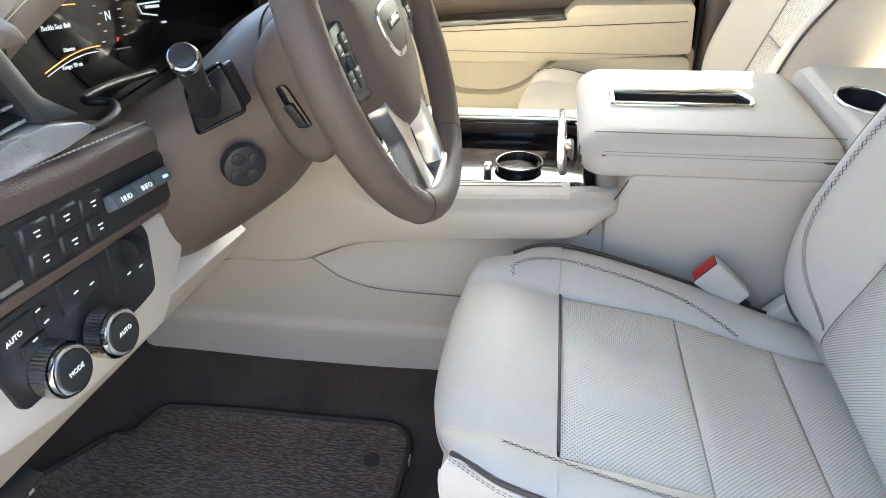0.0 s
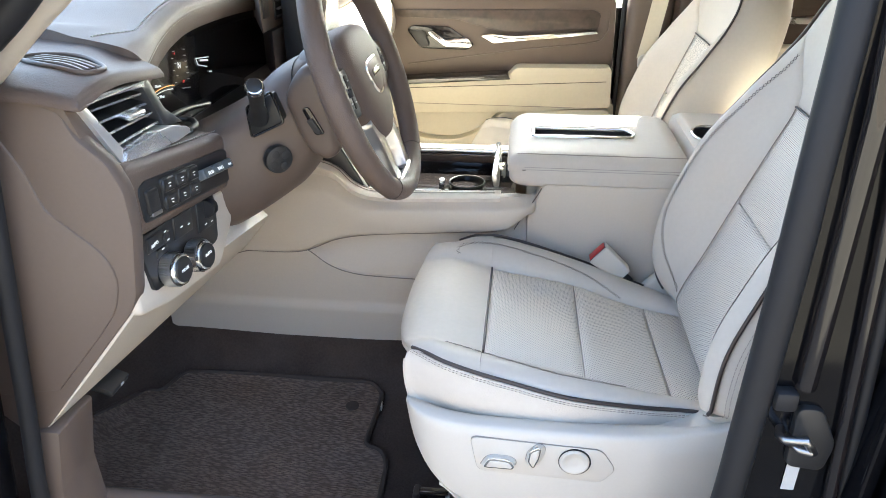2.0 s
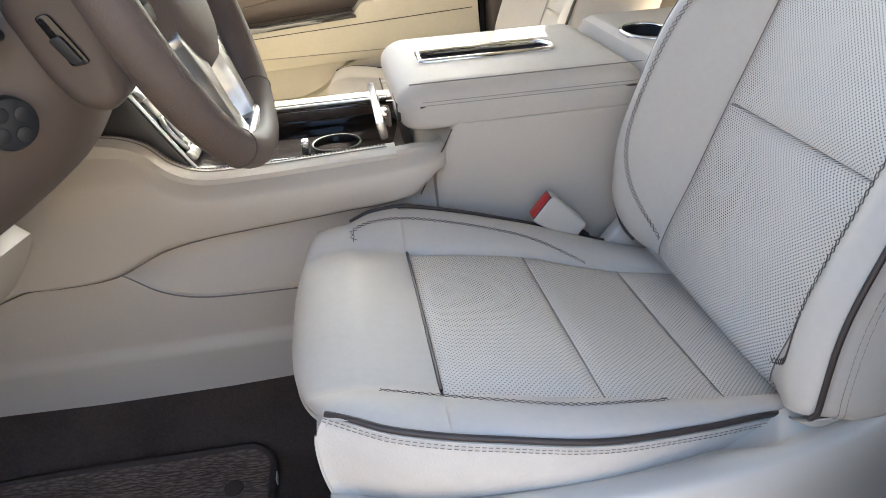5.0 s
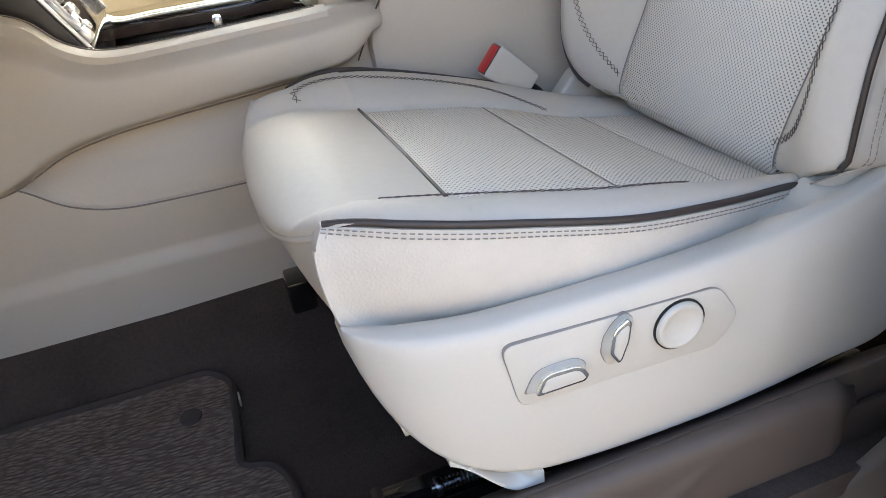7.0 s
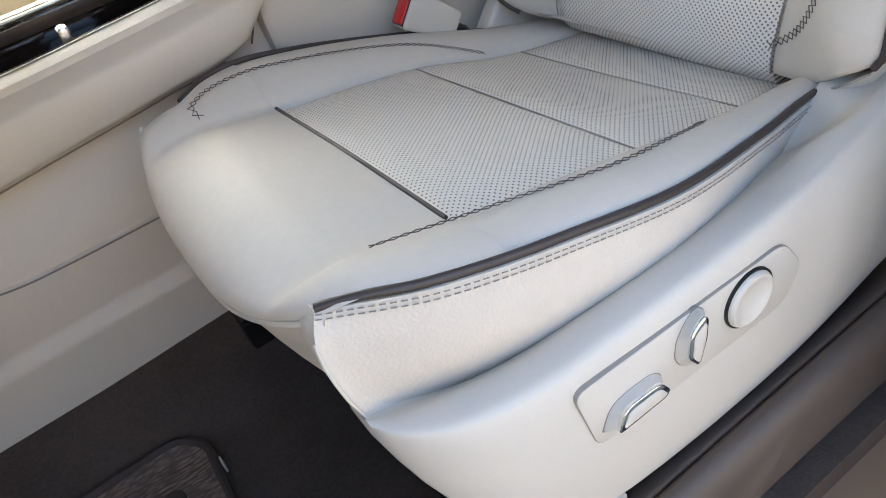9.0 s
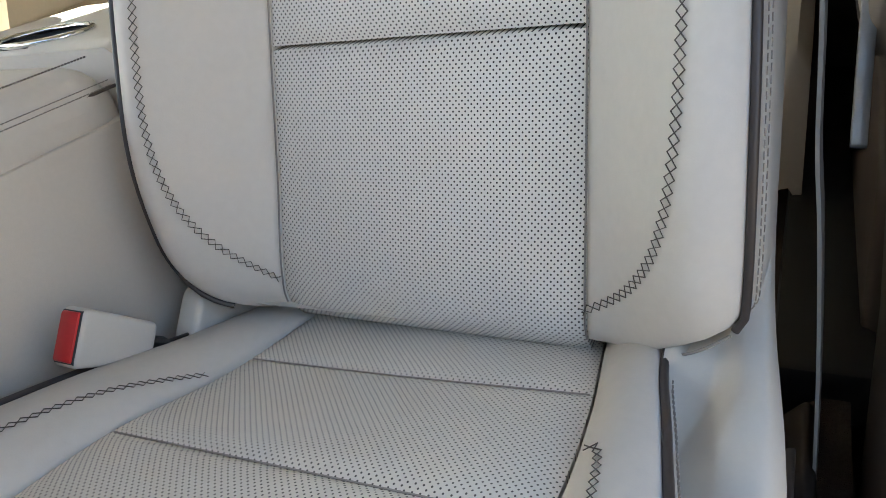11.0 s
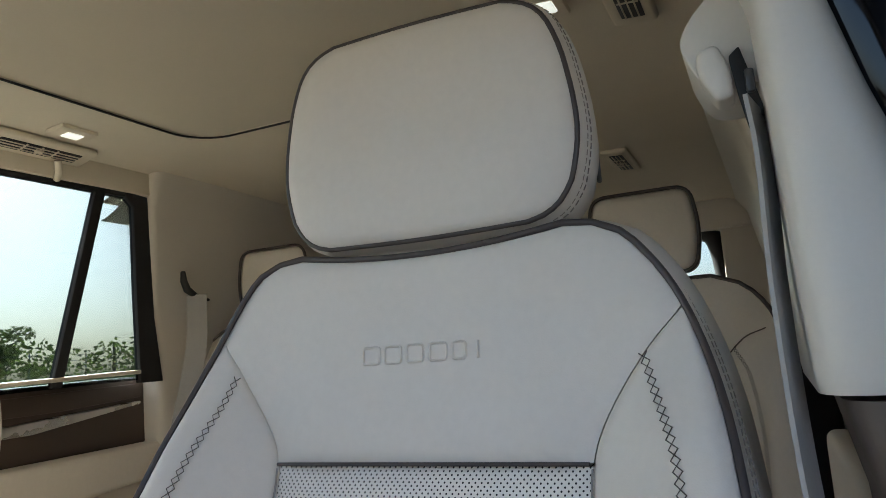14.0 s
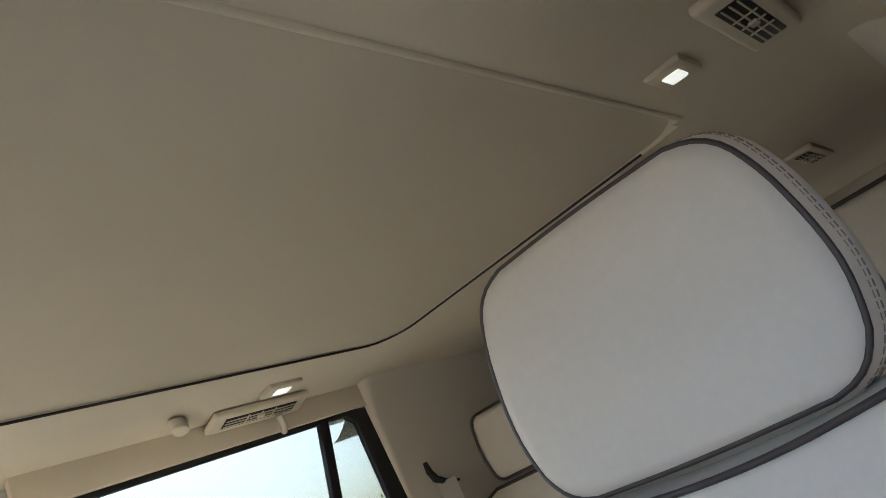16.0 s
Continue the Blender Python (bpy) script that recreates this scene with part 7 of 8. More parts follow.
    for x, y in ((-0.200, 1.115), (-0.200, 1.24)):
        ring = [(x + 0.041 * math.cos(a), y + 0.041 * math.sin(a), 0.540) for a in [2 * math.pi * k / 40 for k in range(40)]]
        cup = kit.put(rod("cup_holder_rim", ring, 0.002, void_black, label="black cup holder rim", closed=True))
        V, F = sheet(lambda u, v, x=x, y=y: (x + 0.040 * math.cos(6.2832 * u), y + 0.040 * math.sin(6.2832 * u), 0.540 - 0.010 * v), 32, 3, closed_u=True)
        kit.put(mesh("cup_wall", V, F, gloss_black), cup)
    kit.put(part("cup_spring", box((0.012, 0.02, 0.035), (-0.243, 1.095, 0.585), 0.004), satin, label="cup holder spring tab"))
    kit.put(part("tray_slider", box((0.012, 0.22, 0.028), (-0.128, 1.175, 0.612), 0.004, 2, (0, -12, 0)), satin, label="satin metal tray slider"))
    kit.put(part("slider_grip", box((0.026, 0.03, 0.03), (-0.122, 1.15, 0.606), 0.005), chrome))
    # steep key panel at the front of the tray, framed in bright metal
    kit.put(part("key_slope", prism(rounded([(-0.56, 0.80), (-0.500, 0.775), (-0.452, 0.700), (-0.394, 0.596), (-0.394, 0.54), (-0.56, 0.54)], 0.006), "y", 1.046, 1.345, 0.003), gloss_black, label="gloss black key panel"))
    kit.put(part("slope_side", prism(rounded([(-0.50, 0.772), (-0.455, 0.702), (-0.397, 0.598), (-0.41, 0.58), (-0.52, 0.60)], 0.004), "y", 1.036, 1.0455, 0.002), charcoal, label="charcoal side of the key panel"))
    for y in (1.042, 1.350):
        kit.put(rod("slope_edge", [(-0.500, y, 0.776), (-0.453, y, 0.704), (-0.424, y, 0.652), (-0.393, y, 0.597)], 0.0028, frame_metal, label="bright metal edge", sides=8))
    down, out = np.array([0.487, 0.0, -0.873]), np.array([0.873, 0.0, 0.487])
    def on_slope(d, y, lift=0.0):
        return np.array([-0.453, y, 0.704]) + down * d + out * lift
    lean = math.degrees(math.atan2(0.873, 0.487))
    for d, y, w, h in ((0.108, 1.072, 0.034, 0.018), (0.090, 1.086, 0.030, 0.016), (0.082, 1.118, 0.030, 0.018), (0.104, 1.108, 0.028, 0.014), (0.030, 1.082, 0.034, 0.030), (0.026, 1.215, 0.036, 0.030)):
        kit.put(part("gear_key", box((h, w, 0.012), on_slope(d, y, 0.003), 0.004, 2, (0, lean, 0)), frame_metal, label="bright metal gear key"))
    for d, y in ((0.052, 1.110), (0.040, 1.150), (0.048, 1.250)):
        c, n = on_slope(d, y, 0.002), Vector((0.35, 1.0, -0.55)).normalized()
        roll = kit.put(part("roller", disc(c, n, 0.0125, 0.030, 0.003, 28), frame_metal, label="ribbed bright metal roller"))
        q = n.to_track_quat("Z", "Y").to_matrix()
        V = [Vector(c) + n * h + q @ Vector((r * math.cos(a), r * math.sin(a), 0)) for h in (-0.011, 0.011) for r, a in [(0.0124 + 0.0010 * (k % 2), 2 * math.pi * k / 48) for k in range(48)]]
        F = [(k, (k + 1) % 48, 48 + (k + 1) % 48, 48 + k) for k in range(48)]
        kit.put(mesh("ribbing", V, F, satin, smooth=False), roll)
    ring = [on_slope(0.072 + 0.026 * math.cos(a), 1.066 + 0.011 * math.sin(a), 0.003) for a in [2 * math.pi * k / 32 for k in range(32)]]
    kit.put(rod("key_ring", ring, 0.0034, frame_metal, label="bright oval ring", closed=True, sides=8))
    # armrest box and padded lid
    bodyo = rounded([(-0.05, 0.245), (-0.062, 0.55), (-0.03, 0.626), (0.62, 0.626), (0.64, 0.245)], 0.012)
    kit.put(part("armrest_box", prism(bodyo, "y", NEAR + 0.022, 1.42, 0.008), cream_trim, label="cream armrest box"))
    kit.put(rod("box_joint", [(-0.034, 1.0115, 0.622), (-0.045, 1.0115, 0.60), (-0.060, 1.0115, 0.575), (-0.085, 1.010, 0.53)], 0.0012, thread_dark, sides=5))
    # lid: a padded base and a stitched pad on top, with a metal-rimmed tray sunk into it
    LX0, LX1, LY0, LY1, LR = -0.106, 0.262, 1.024, 1.375, 0.045
    base = rounded([(LX0 + 0.004, LY0 + 0.002), (LX0 + 0.004, LY1), (LX1 + 0.005, LY1), (LX1 + 0.005, LY0 + 0.002)], LR, 6)
    kit.put(part("armrest_lid", prism(base, "z", 0.616, 0.656, 0.014, 5), leather, label="padded cream leather armrest lid"))
    hexa = rounded([(-0.054, 1.155), (-0.054, 1.218), (0.142, 1.220), (0.160, 1.186), (0.152, 1.157)], 0.008, 4)

    def in_hex(x, y):
        d = -1.0
        for i in range(len(hexa)):
            (ax_, ay), (bx, by) = hexa[i], hexa[(i + 1) % len(hexa)]
            ex, ey = bx - ax_, by - ay
            n = math.hypot(ex, ey)
            if n > 1e-6:
                d = max(d, ((x - ax_) * -ey + (y - ay) * ex) / n)
        return d

    def pad(u, v):
        x, y = LX0 + (LX1 - LX0) * u, LY0 + (LY1 - LY0) * v
        cx, cy = min(max(x, LX0 + LR), LX1 - LR), min(max(y, LY0 + LR), LY1 - LR)
        r = math.hypot(x - cx, y - cy)
        if r > LR:
            x, y, r = cx + (x - cx) * LR / r, cy + (y - cy) * LR / r, LR
        e = min(x - LX0, LX1 - x, y - LY0, LY1 - y) if r < 1e-9 else LR - r
        t = min(max(e, 0.0) / 0.042, 1.0)
        z = 0.648 + 0.029 * math.sqrt(max(0.0, 1 - (1 - t) ** 2)) + 0.005 * math.cos((y - YC) * 6) * t
        return (x, y, z - 0.030 * step(0.0005, -0.0015, in_hex(x, y)))
    V, F = sheet(pad, 130, 140, skirt=(0, 0, -0.006))
    kit.put(mesh("lid_pad", V, F, leather, label="stitched cream leather pad of the lid", sharp=60))
    for dz in (0.0, 0.0045):
        W, G = dashes(lambda t, dz=dz: (-0.070 + 0.32 * t, LY0 - 0.0004 + (0.0013 if dz else 0.0), 0.655 + dz), 80, 0.0005, fill=0.72)
        kit.put(mesh("stitching", W, G, stitch_and_shade_grey, smooth=False))
    W, G = dashes(lambda t: (-0.085 + 0.34 * t, 1.048, 0.6800), 100, 0.0008)
    kit.put(mesh("stitching", W, G, thread_dark, smooth=False))
    kit.put(part("lid_latch", box((0.006, 0.06, 0.026), (LX0 + 0.0035, 1.085, 0.640), 0.002), black_plastic, label="black slot in the lid front"))
    kit.put(rod("lid_welt", [(-0.074 + 0.33 * t, LY0 + 0.003, 0.6525) for t in (0, 0.25, 0.5, 0.75, 1)], 0.0016, thread_dark, sides=6))
    bez = kit.put(rod("tray_bezel", [(x, y, 0.6822) for x, y in hexa], 0.0050, chrome, label="bright metal bezel", closed=True, sides=10))
    V, F = [(x, y, z) for z in (0.683, 0.6535) for x, y in [(0.05 + (x - 0.05) * 0.975, 1.187 + (y - 1.187) * 0.93) for x, y in hexa]], []
    m = len(hexa)
    F = [(k, (k + 1) % m, m + (k + 1) % m, m + k) for k in range(m)] + [tuple(m + k for k in range(m))]
    kit.put(mesh("tray_inset", V, F, black_plastic, label="black sunken tray", smooth=False), bez)
    kit.put(part("tray_tab", box((0.05, 0.022, 0.005), (0.055, 1.170, 0.662), 0.002), cream_plastic), bez)
    # rear of the console, with two sunken cup holders
    cups = ((0.318, 1.180),)

    def rear(u, v):
        x, y = 0.268 + 0.36 * u, 1.012 + 0.363 * v
        z = 0.683 - 0.05 * step(0.50, 0.63, x) - 0.02 * (step(1.04, 1.012, y) + step(1.345, 1.375, y)) + 0.006 * step(0.268, 0.285, x)
        for cx, cy in cups:
            z -= 0.075 * step(1.0, 0.96, math.hypot((x - cx) / 0.040, (y - cy) / 0.058))
        return (x, y, z)
    V, F = sheet(rear, 110, 120, skirt=(0, 0, -0.06))
    kit.put(mesh("rear_top", V, F, leather, label="cream leather rear of the console", sharp=60))
    for cx, cy in cups:
        ring = [(cx + 0.0395 * math.cos(a), cy + 0.0575 * math.sin(a)) for a in [2 * math.pi * k / 48 for k in range(48)]]
        c = kit.put(rod("rear_cup_rim", [(x, y, 0.690) for x, y in ring], 0.0035, chrome, label="bright cup holder rim", closed=True))
        V = [(cx + (x - cx) * s, cy + (y - cy) * s, z) for s, z in ((0.97, 0.690), (0.93, 0.622)) for x, y in ring]
        F = [(k, (k + 1) % 48, 48 + (k + 1) % 48, 48 + k) for k in range(48)] + [tuple(48 + k for k in range(48))]
        kit.put(mesh("rear_cup", V, F, black_plastic, label="black cup holder", smooth=False), c)
    return root


dashboard()
instrument_display()
centre_screen()
steering_wheel()
steering_column()
console()

# ---- second row ----
def rear_seat(place, label):
    root = thing("captain_chair", (0, 0, 0), label, "seat", "second row seats")
    kit = Kit(root)
    H = 0.588
    hw = along([0.0, 0.05, 0.12, 0.30, 0.42, 0.50, 0.55, 0.575, 0.588], [0.20, 0.235, 0.25, 0.252, 0.248, 0.232, 0.200, 0.165, 0.125])
    lean = 0.36
    def face(u, v):
        z = H * v
        s = (2 * u - 1) * float(hw(z))
        x = lean * z - 0.045 * step(0.12, 0.21, abs(s)) * math.sin(math.pi * min(1, v * 1.05))
        return (x, s, 0.44 + z)
    V, F = sheet(face, 30, 30, skirt=(0.10, 0, 0))
    kit.put(mesh("backrest", V, F, leather, label="cream leather backrest"))
    edge = [face(0, i / 30) for i in range(31)] + [face(i / 20, 1) for i in range(1, 20)] + [face(1, 1 - i / 30) for i in range(31)]
    kit.put(rod("piping", edge, 0.0045, piping_mat, label="dark brown piping"))
    kit.put(part("back_shell", box((0.10, 0.46, 0.50), (0.18, 0, 0.70), 0.04, 3, (0, math.degrees(math.atan(lean)), 0)), cream_trim))
    for sg in (-1, 1):
        c = spline([(0.135, 0.03), (0.175, 0.10), (0.19, 0.25), (0.18, 0.38), (0.155, 0.44)])
        def on(t, sg=sg, c=c):
            s, z = c(t)
            u = 0.5 + 0.5 * sg * s / float(hw(z))
            return np.array(face(u, z / H)) + np.array([-0.002, 0, 0])
        V, F = cross_stitch(on, 70, 0.0032, side=np.array([1.0, 0, 0]), r=0.0006)
        kit.put(mesh("cross_stitching", V, F, thread_dark, smooth=False))
        k = spline([(0.12, 0.30), (0.13, 0.40), (0.17, 0.455), (0.215, 0.475)])
        def line(t, sg=sg, k=k):
            s, z = k(t)
            return np.array(face(0.5 + 0.5 * sg * min(s / float(hw(z)), 1), z / H)) + np.array([-0.001, 0, 0])
        kit.put(rod("seam", [line(i / 16) for i in range(17)], 0.0013, thread_dark, sides=5))
    # cushion
    def cush(u, v):
        s = (2 * u - 1) * 0.235
        return (-0.36 + 0.42 * (1 - v) if v < 0.8 else -0.276 - 0.08 * math.sin((v - 0.8) / 0.2 * 1.57), s, 0.46 + 0.05 * v - (0.0 if v < 0.8 else 0.13 * (1 - math.cos((v - 0.8) / 0.2 * 1.57))) + 0.02 * step(0.15, 0.22, abs(s)) - 0.03 * step(0.22, 0.235, abs(s)))
    V, F = sheet(cush, 26, 26, skirt=(0, 0, -0.12))
    kit.put(mesh("cushion", V, F, leather, label="cream leather cushion"))
    # base in deep black: the shade under the cushion is put into its colour
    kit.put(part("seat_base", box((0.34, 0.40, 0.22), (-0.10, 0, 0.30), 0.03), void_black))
    # headrest
    loop = rounded([(-0.102, 1.042), (-0.116, 1.13), (-0.104, 1.222), (0.104, 1.222), (0.116, 1.13), (0.102, 1.042)], 0.034, 6)
    x0 = lean * 0.60
    kit.put(part("headrest", prism(loop, "x", x0 - 0.015, x0 + 0.07, 0.018, 3), leather, label="cream leather headrest"))
    kit.put(rod("headrest_piping", [(x0 - 0.012, y * 1.0, z) for y, z in loop], 0.004, piping_mat, closed=True))
    for s in (-0.06, 0.06):
        kit.put(part("headrest_post", disc((x0 + 0.025, s, 0.99), (0.2, 0, 1), 0.006, 0.08), chrome))
    root.location = place
    return root


left_rear = rear_seat((1.20, 0.702, 0.0), "cream leather second row seat with brown piping beside the rear door")
right_rear = copy_thing(left_rear, Matrix.Translation((1.20, 1.68, 0.0)))
tagged(right_rear, "cream leather second row seat on the passenger side")


def third_row():
    root = thing("third_row_bench", (1.95, YC, 0.2), "cream leather third row bench", "bench")
    kit = Kit(root)
    V, F = sheet(lambda u, v: (1.98 + 0.2 * v + 0.05 * math.sin(6 * u), 0.55 + 1.3 * u, 0.42 + 0.50 * v), 30, 10, skirt=(0.12, 0, 0))
    kit.put(mesh("backrest", V, F, leather))
    kit.put(part("cushion", box((0.45, 1.3, 0.14), (1.78, YC, 0.42), 0.04, 3), leather))
    kit.put(part("seat_base", box((0.4, 1.2, 0.2), (1.80, YC, 0.27), 0.02), black_plastic))
    for y in (0.72, 1.70):
        kit.put(part("headrest", box((0.08, 0.24, 0.16), (2.20, y, 1.00), 0.03, 3), leather))


third_row()

# ---- loose and small things ----
def floor_mat():
    root = thing("floor_mat", (-0.6, 0.7, FLOOR), "brown ribbed pile floor mat with bound edges", "floor mat")
    kit = Kit(root)
    out = rounded([(-0.93, 0.56), (-0.905, 0.70), (-0.86, 0.845), (-0.825, 0.845), (-0.805, 0.915), (-0.66, 0.922), (-0.375, 0.922), (-0.350, 0.895), (-0.356, 0.735), (-0.322, 0.726), (-0.303, 0.69), (-0.300, 0.50), (-0.36, 0.485)], 0.022, 6)
    bm = bmesh.new()
    vs = [bm.verts.new((x, y, 0)) for x, y in out]
    bm.faces.new(vs)
    bmesh.ops.triangulate(bm, faces=bm.faces[:])
    for _ in range(4):
        bmesh.ops.subdivide_edges(bm, edges=[e for e in bm.edges if e.calc_length() > 0.03], cuts=1, use_grid_fill=False)
        bmesh.ops.triangulate(bm, faces=[f for f in bm.faces if len(f.verts) > 3])
    for v in bm.verts:
        v.co.z = carpet_z(v.co.x, v.co.y) + 0.013 + 0.0015 * math.sin(40 * v.co.x) * math.sin(37 * v.co.y)
    geom = bmesh.ops.extrude_face_region(bm, geom=bm.faces[:])
    for v in geom["geom"]:
        if isinstance(v, bmesh.types.BMVert):
            v.co.z -= 0.010
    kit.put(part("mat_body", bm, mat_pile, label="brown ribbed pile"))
    kit.put(rod("binding", [(x, y, carpet_z(x, y) + 0.011) for x, y in out], 0.0055, mat_edge, label="dark bound edge", closed=True, sides=6))
    # retainer
    P = (-0.406, 0.846, carpet_z(-0.406, 0.846) + 0.0145)
    kit.put(part("retainer", disc(P, (0, 0, 1), 0.014, 0.005, 0.0015, 24), mat_edge, label="round mat retainer"))
    kit.put(part("edge_tag", box((0.002, 0.016, 0.012), (-0.345, 0.855, carpet_z(-0.345, 0.855) + 0.010), 0), cream_plastic))


def buckle():
    root = thing("seat_belt_buckle", (0.12, 0.963, 0.43), "cream seat belt buckle with a red button", "buckle")
    kit = Kit(root)
    d = np.array([-0.075, 0, 0.062])
    d /= np.linalg.norm(d)
    tilt = math.degrees(math.atan2(0.075, 0.062))
    c = np.array([0.108, 0.966, 0.487])
    m = Matrix.Translation(c) @ pose(0, 0, 0, 0, -tilt, 0)
    bm = prism(rounded([(-0.024, 0.0362), (0.024, 0.0362), (0.017, -0.038), (-0.017, -0.038)], 0.006), "y", -0.013, 0.013, 0.004, 3)
    bmesh.ops.transform(bm, matrix=m, verts=bm.verts)
    kit.put(part("buckle_body", bm, cream_plastic, label="cream plastic buckle body"))
    bm = prism(rounded([(-0.0212, 0.030), (-0.0212, 0.0368), (0.0212, 0.0368), (0.0212, 0.030)], 0.003), "y", -0.0112, 0.0112, 0.0004, 1)
    bmesh.ops.transform(bm, matrix=m, verts=bm.verts)
    kit.put(part("button_surround", bm, black_plastic, label="black edge round the button"))
    bm = prism(rounded([(-0.0198, 0.030), (-0.0198, 0.0388), (0.0198, 0.0388), (0.0198, 0.030)], 0.003), "y", -0.0100, 0.0100, 0.0012, 2)
    bmesh.ops.transform(bm, matrix=m, verts=bm.verts)
    kit.put(part("release_button", bm, red_plastic, label="red release button"))
    kit.put(rod("buckle_stalk", [c - d * 0.034, c - d * 0.055, (0.17, 0.966, 0.40)], 0.009, black_plastic, label="black buckle stalk", sides=8, flat=0.6))


def ribbon(points, width, normal_hint, thick=0.0014):
    """A woven strap along points."""
    P = [np.array(p, float) for p in points]
    V, F = [], []
    for i in range(len(P)):
        d = P[min(i + 1, len(P) - 1)] - P[max(i - 1, 0)]
        d /= np.linalg.norm(d)
        h = np.array(normal_hint(i / (len(P) - 1)), float)
        w = np.cross(d, h)
        w /= np.linalg.norm(w)
        n = np.cross(w, d)
        for a, b in ((-1, -1), (1, -1), (1, 1), (-1, 1)):
            V.append(P[i] + w * width / 2 * a + n * thick * b)
    for i in range(len(P) - 1):
        for k in range(4):
            F.append((i * 4 + k, i * 4 + (k + 1) % 4, (i + 1) * 4 + (k + 1) % 4, (i + 1) * 4 + k))
    F += [(3, 2, 1, 0), tuple((len(P) - 1) * 4 + k for k in range(4))]
    return V, F


def seat_belt():
    root = thing("seat_belt", (0.34, 0.46, 0.9), "grey seat belt hanging from the door pillar", "seat belt")
    kit = Kit(root)
    path = spline([(0.335, 0.474, 1.060), (0.330, 0.472, 1.02), (0.322, 0.474, 0.94), (0.312, 0.472, 0.84), (0.302, 0.466, 0.762)])
    V, F = ribbon([path(i / 30) for i in range(31)], 0.036, lambda t: (0.25, 0.96, 0.1))
    kit.put(mesh("shoulder_strap", V, F, belt_mat, label="grey woven strap", sharp=60))
    path = spline([(0.325, 0.466, 0.735), (0.335, 0.466, 0.699), (0.34, 0.463, 0.636), (0.34, 0.46, 0.562), (0.34, 0.454, 0.496), (0.34, 0.446, 0.37), (0.34, 0.440, 0.23)])
    V, F = ribbon([path(i / 24) for i in range(25)], 0.036, lambda t: (0.05, 1.0, 0.0))
    kit.put(mesh("lap_strap", V, F, belt_mat, label="grey woven strap", sharp=60))
    # latch plate in its cream guide
    g = smooth_loop([(0.466, 0.763), (0.457, 0.760), (0.4535, 0.745), (0.4535, 0.731), (0.463, 0.724), (0.472, 0.718), (0.4775, 0.727), (0.477, 0.737), (0.471, 0.745), (0.470, 0.755)], 40)
    gd = kit.put(part("belt_guide", prism(g, "x", 0.284, 0.306, 0.003, 3), cream_plastic, label="cream plastic belt guide"))
    kit.put(part("guide_eye", disc((0.2845, 0.4605, 0.736), (-1, 0, 0), 0.0026, 0.002, 0, 16), black_plastic), gd)
    kit.put(part("latch_tongue", prism(rounded([(0.475, 0.722), (0.4785, 0.722), (0.4800, 0.690), (0.4775, 0.688)], 0.001), "x", 0.289, 0.305, 0.0005), chrome, label="bright latch tongue"), gd)
    V, F = ribbon([(0.292, 0.4605 + 0.003 * math.sin(6.28 * t), 0.727 - 0.034 * math.sin(math.pi * t)) for t in [i / 16 for i in range(17)]], 0.016, lambda t: (0.15, 1.0, 0.0), 0.0012)
    kit.put(mesh("strap_end", V, F, belt_mat), gd)


def belt_anchor():
    """The moulded height adjuster on the pillar."""
    root = thing("belt_height_adjuster", (0.36, 0.50, 1.12), "cream belt height adjuster on the door pillar", "belt adjuster")
    kit = Kit(root)
    out = smooth_loop([(0.455, 1.165), (0.480, 1.152), (0.498, 1.140), (0.511, 1.124), (0.514, 1.111), (0.507, 1.092), (0.498, 1.082), (0.480, 1.080), (0.460, 1.085)], 54)
    kit.put(part("adjuster_cover", prism(out, "x", 0.350, 0.44, 0.010, 4), cream_plastic, label="cream adjuster cover"))
    kit.put(part("adjuster_button", prism(rounded([(0.505, 1.103), (0.491, 1.107), (0.485, 1.088), (0.484, 1.069), (0.495, 1.067), (0.505, 1.087)], 0.006, 5), "x", 0.338, 0.37, 0.005, 3), cream_plastic, label="cream adjuster button"))
    kit.put(part("belt_slot", prism(rounded([(0.485, 1.097), (0.478, 1.103), (0.467, 1.056), (0.478, 1.048), (0.482, 1.072)], 0.002), "x", 0.3440, 0.352, 0.001), void_black, label="black belt slot"))
    kit.put(part("belt_runner", box((0.006, 0.006, 0.016), (0.343, 0.474, 1.078), 0.002), charcoal))


def passenger_belt():
    V, F = ribbon([spline([(0.345, 1.930, 1.12), (0.325, 1.945, 0.95), (0.305, 1.950, 0.80), (0.285, 1.945, 0.685)])(i / 20) for i in range(21)], 0.046, lambda t: (-0.3, -1.0, 0.0))
    ob = tagged(mesh("seat_belt", V, F, door_cream, sharp=60), "pale seat belt strap hanging on the far door pillar", "seat belt")
    part("latch_plate", prism(rounded([(0.268, 0.660), (0.266, 0.690), (0.280, 0.702), (0.300, 0.698), (0.298, 0.668)], 0.006), "y", 1.936, 1.950, 0.003), cream_plastic, ob, "cream plastic latch cover")


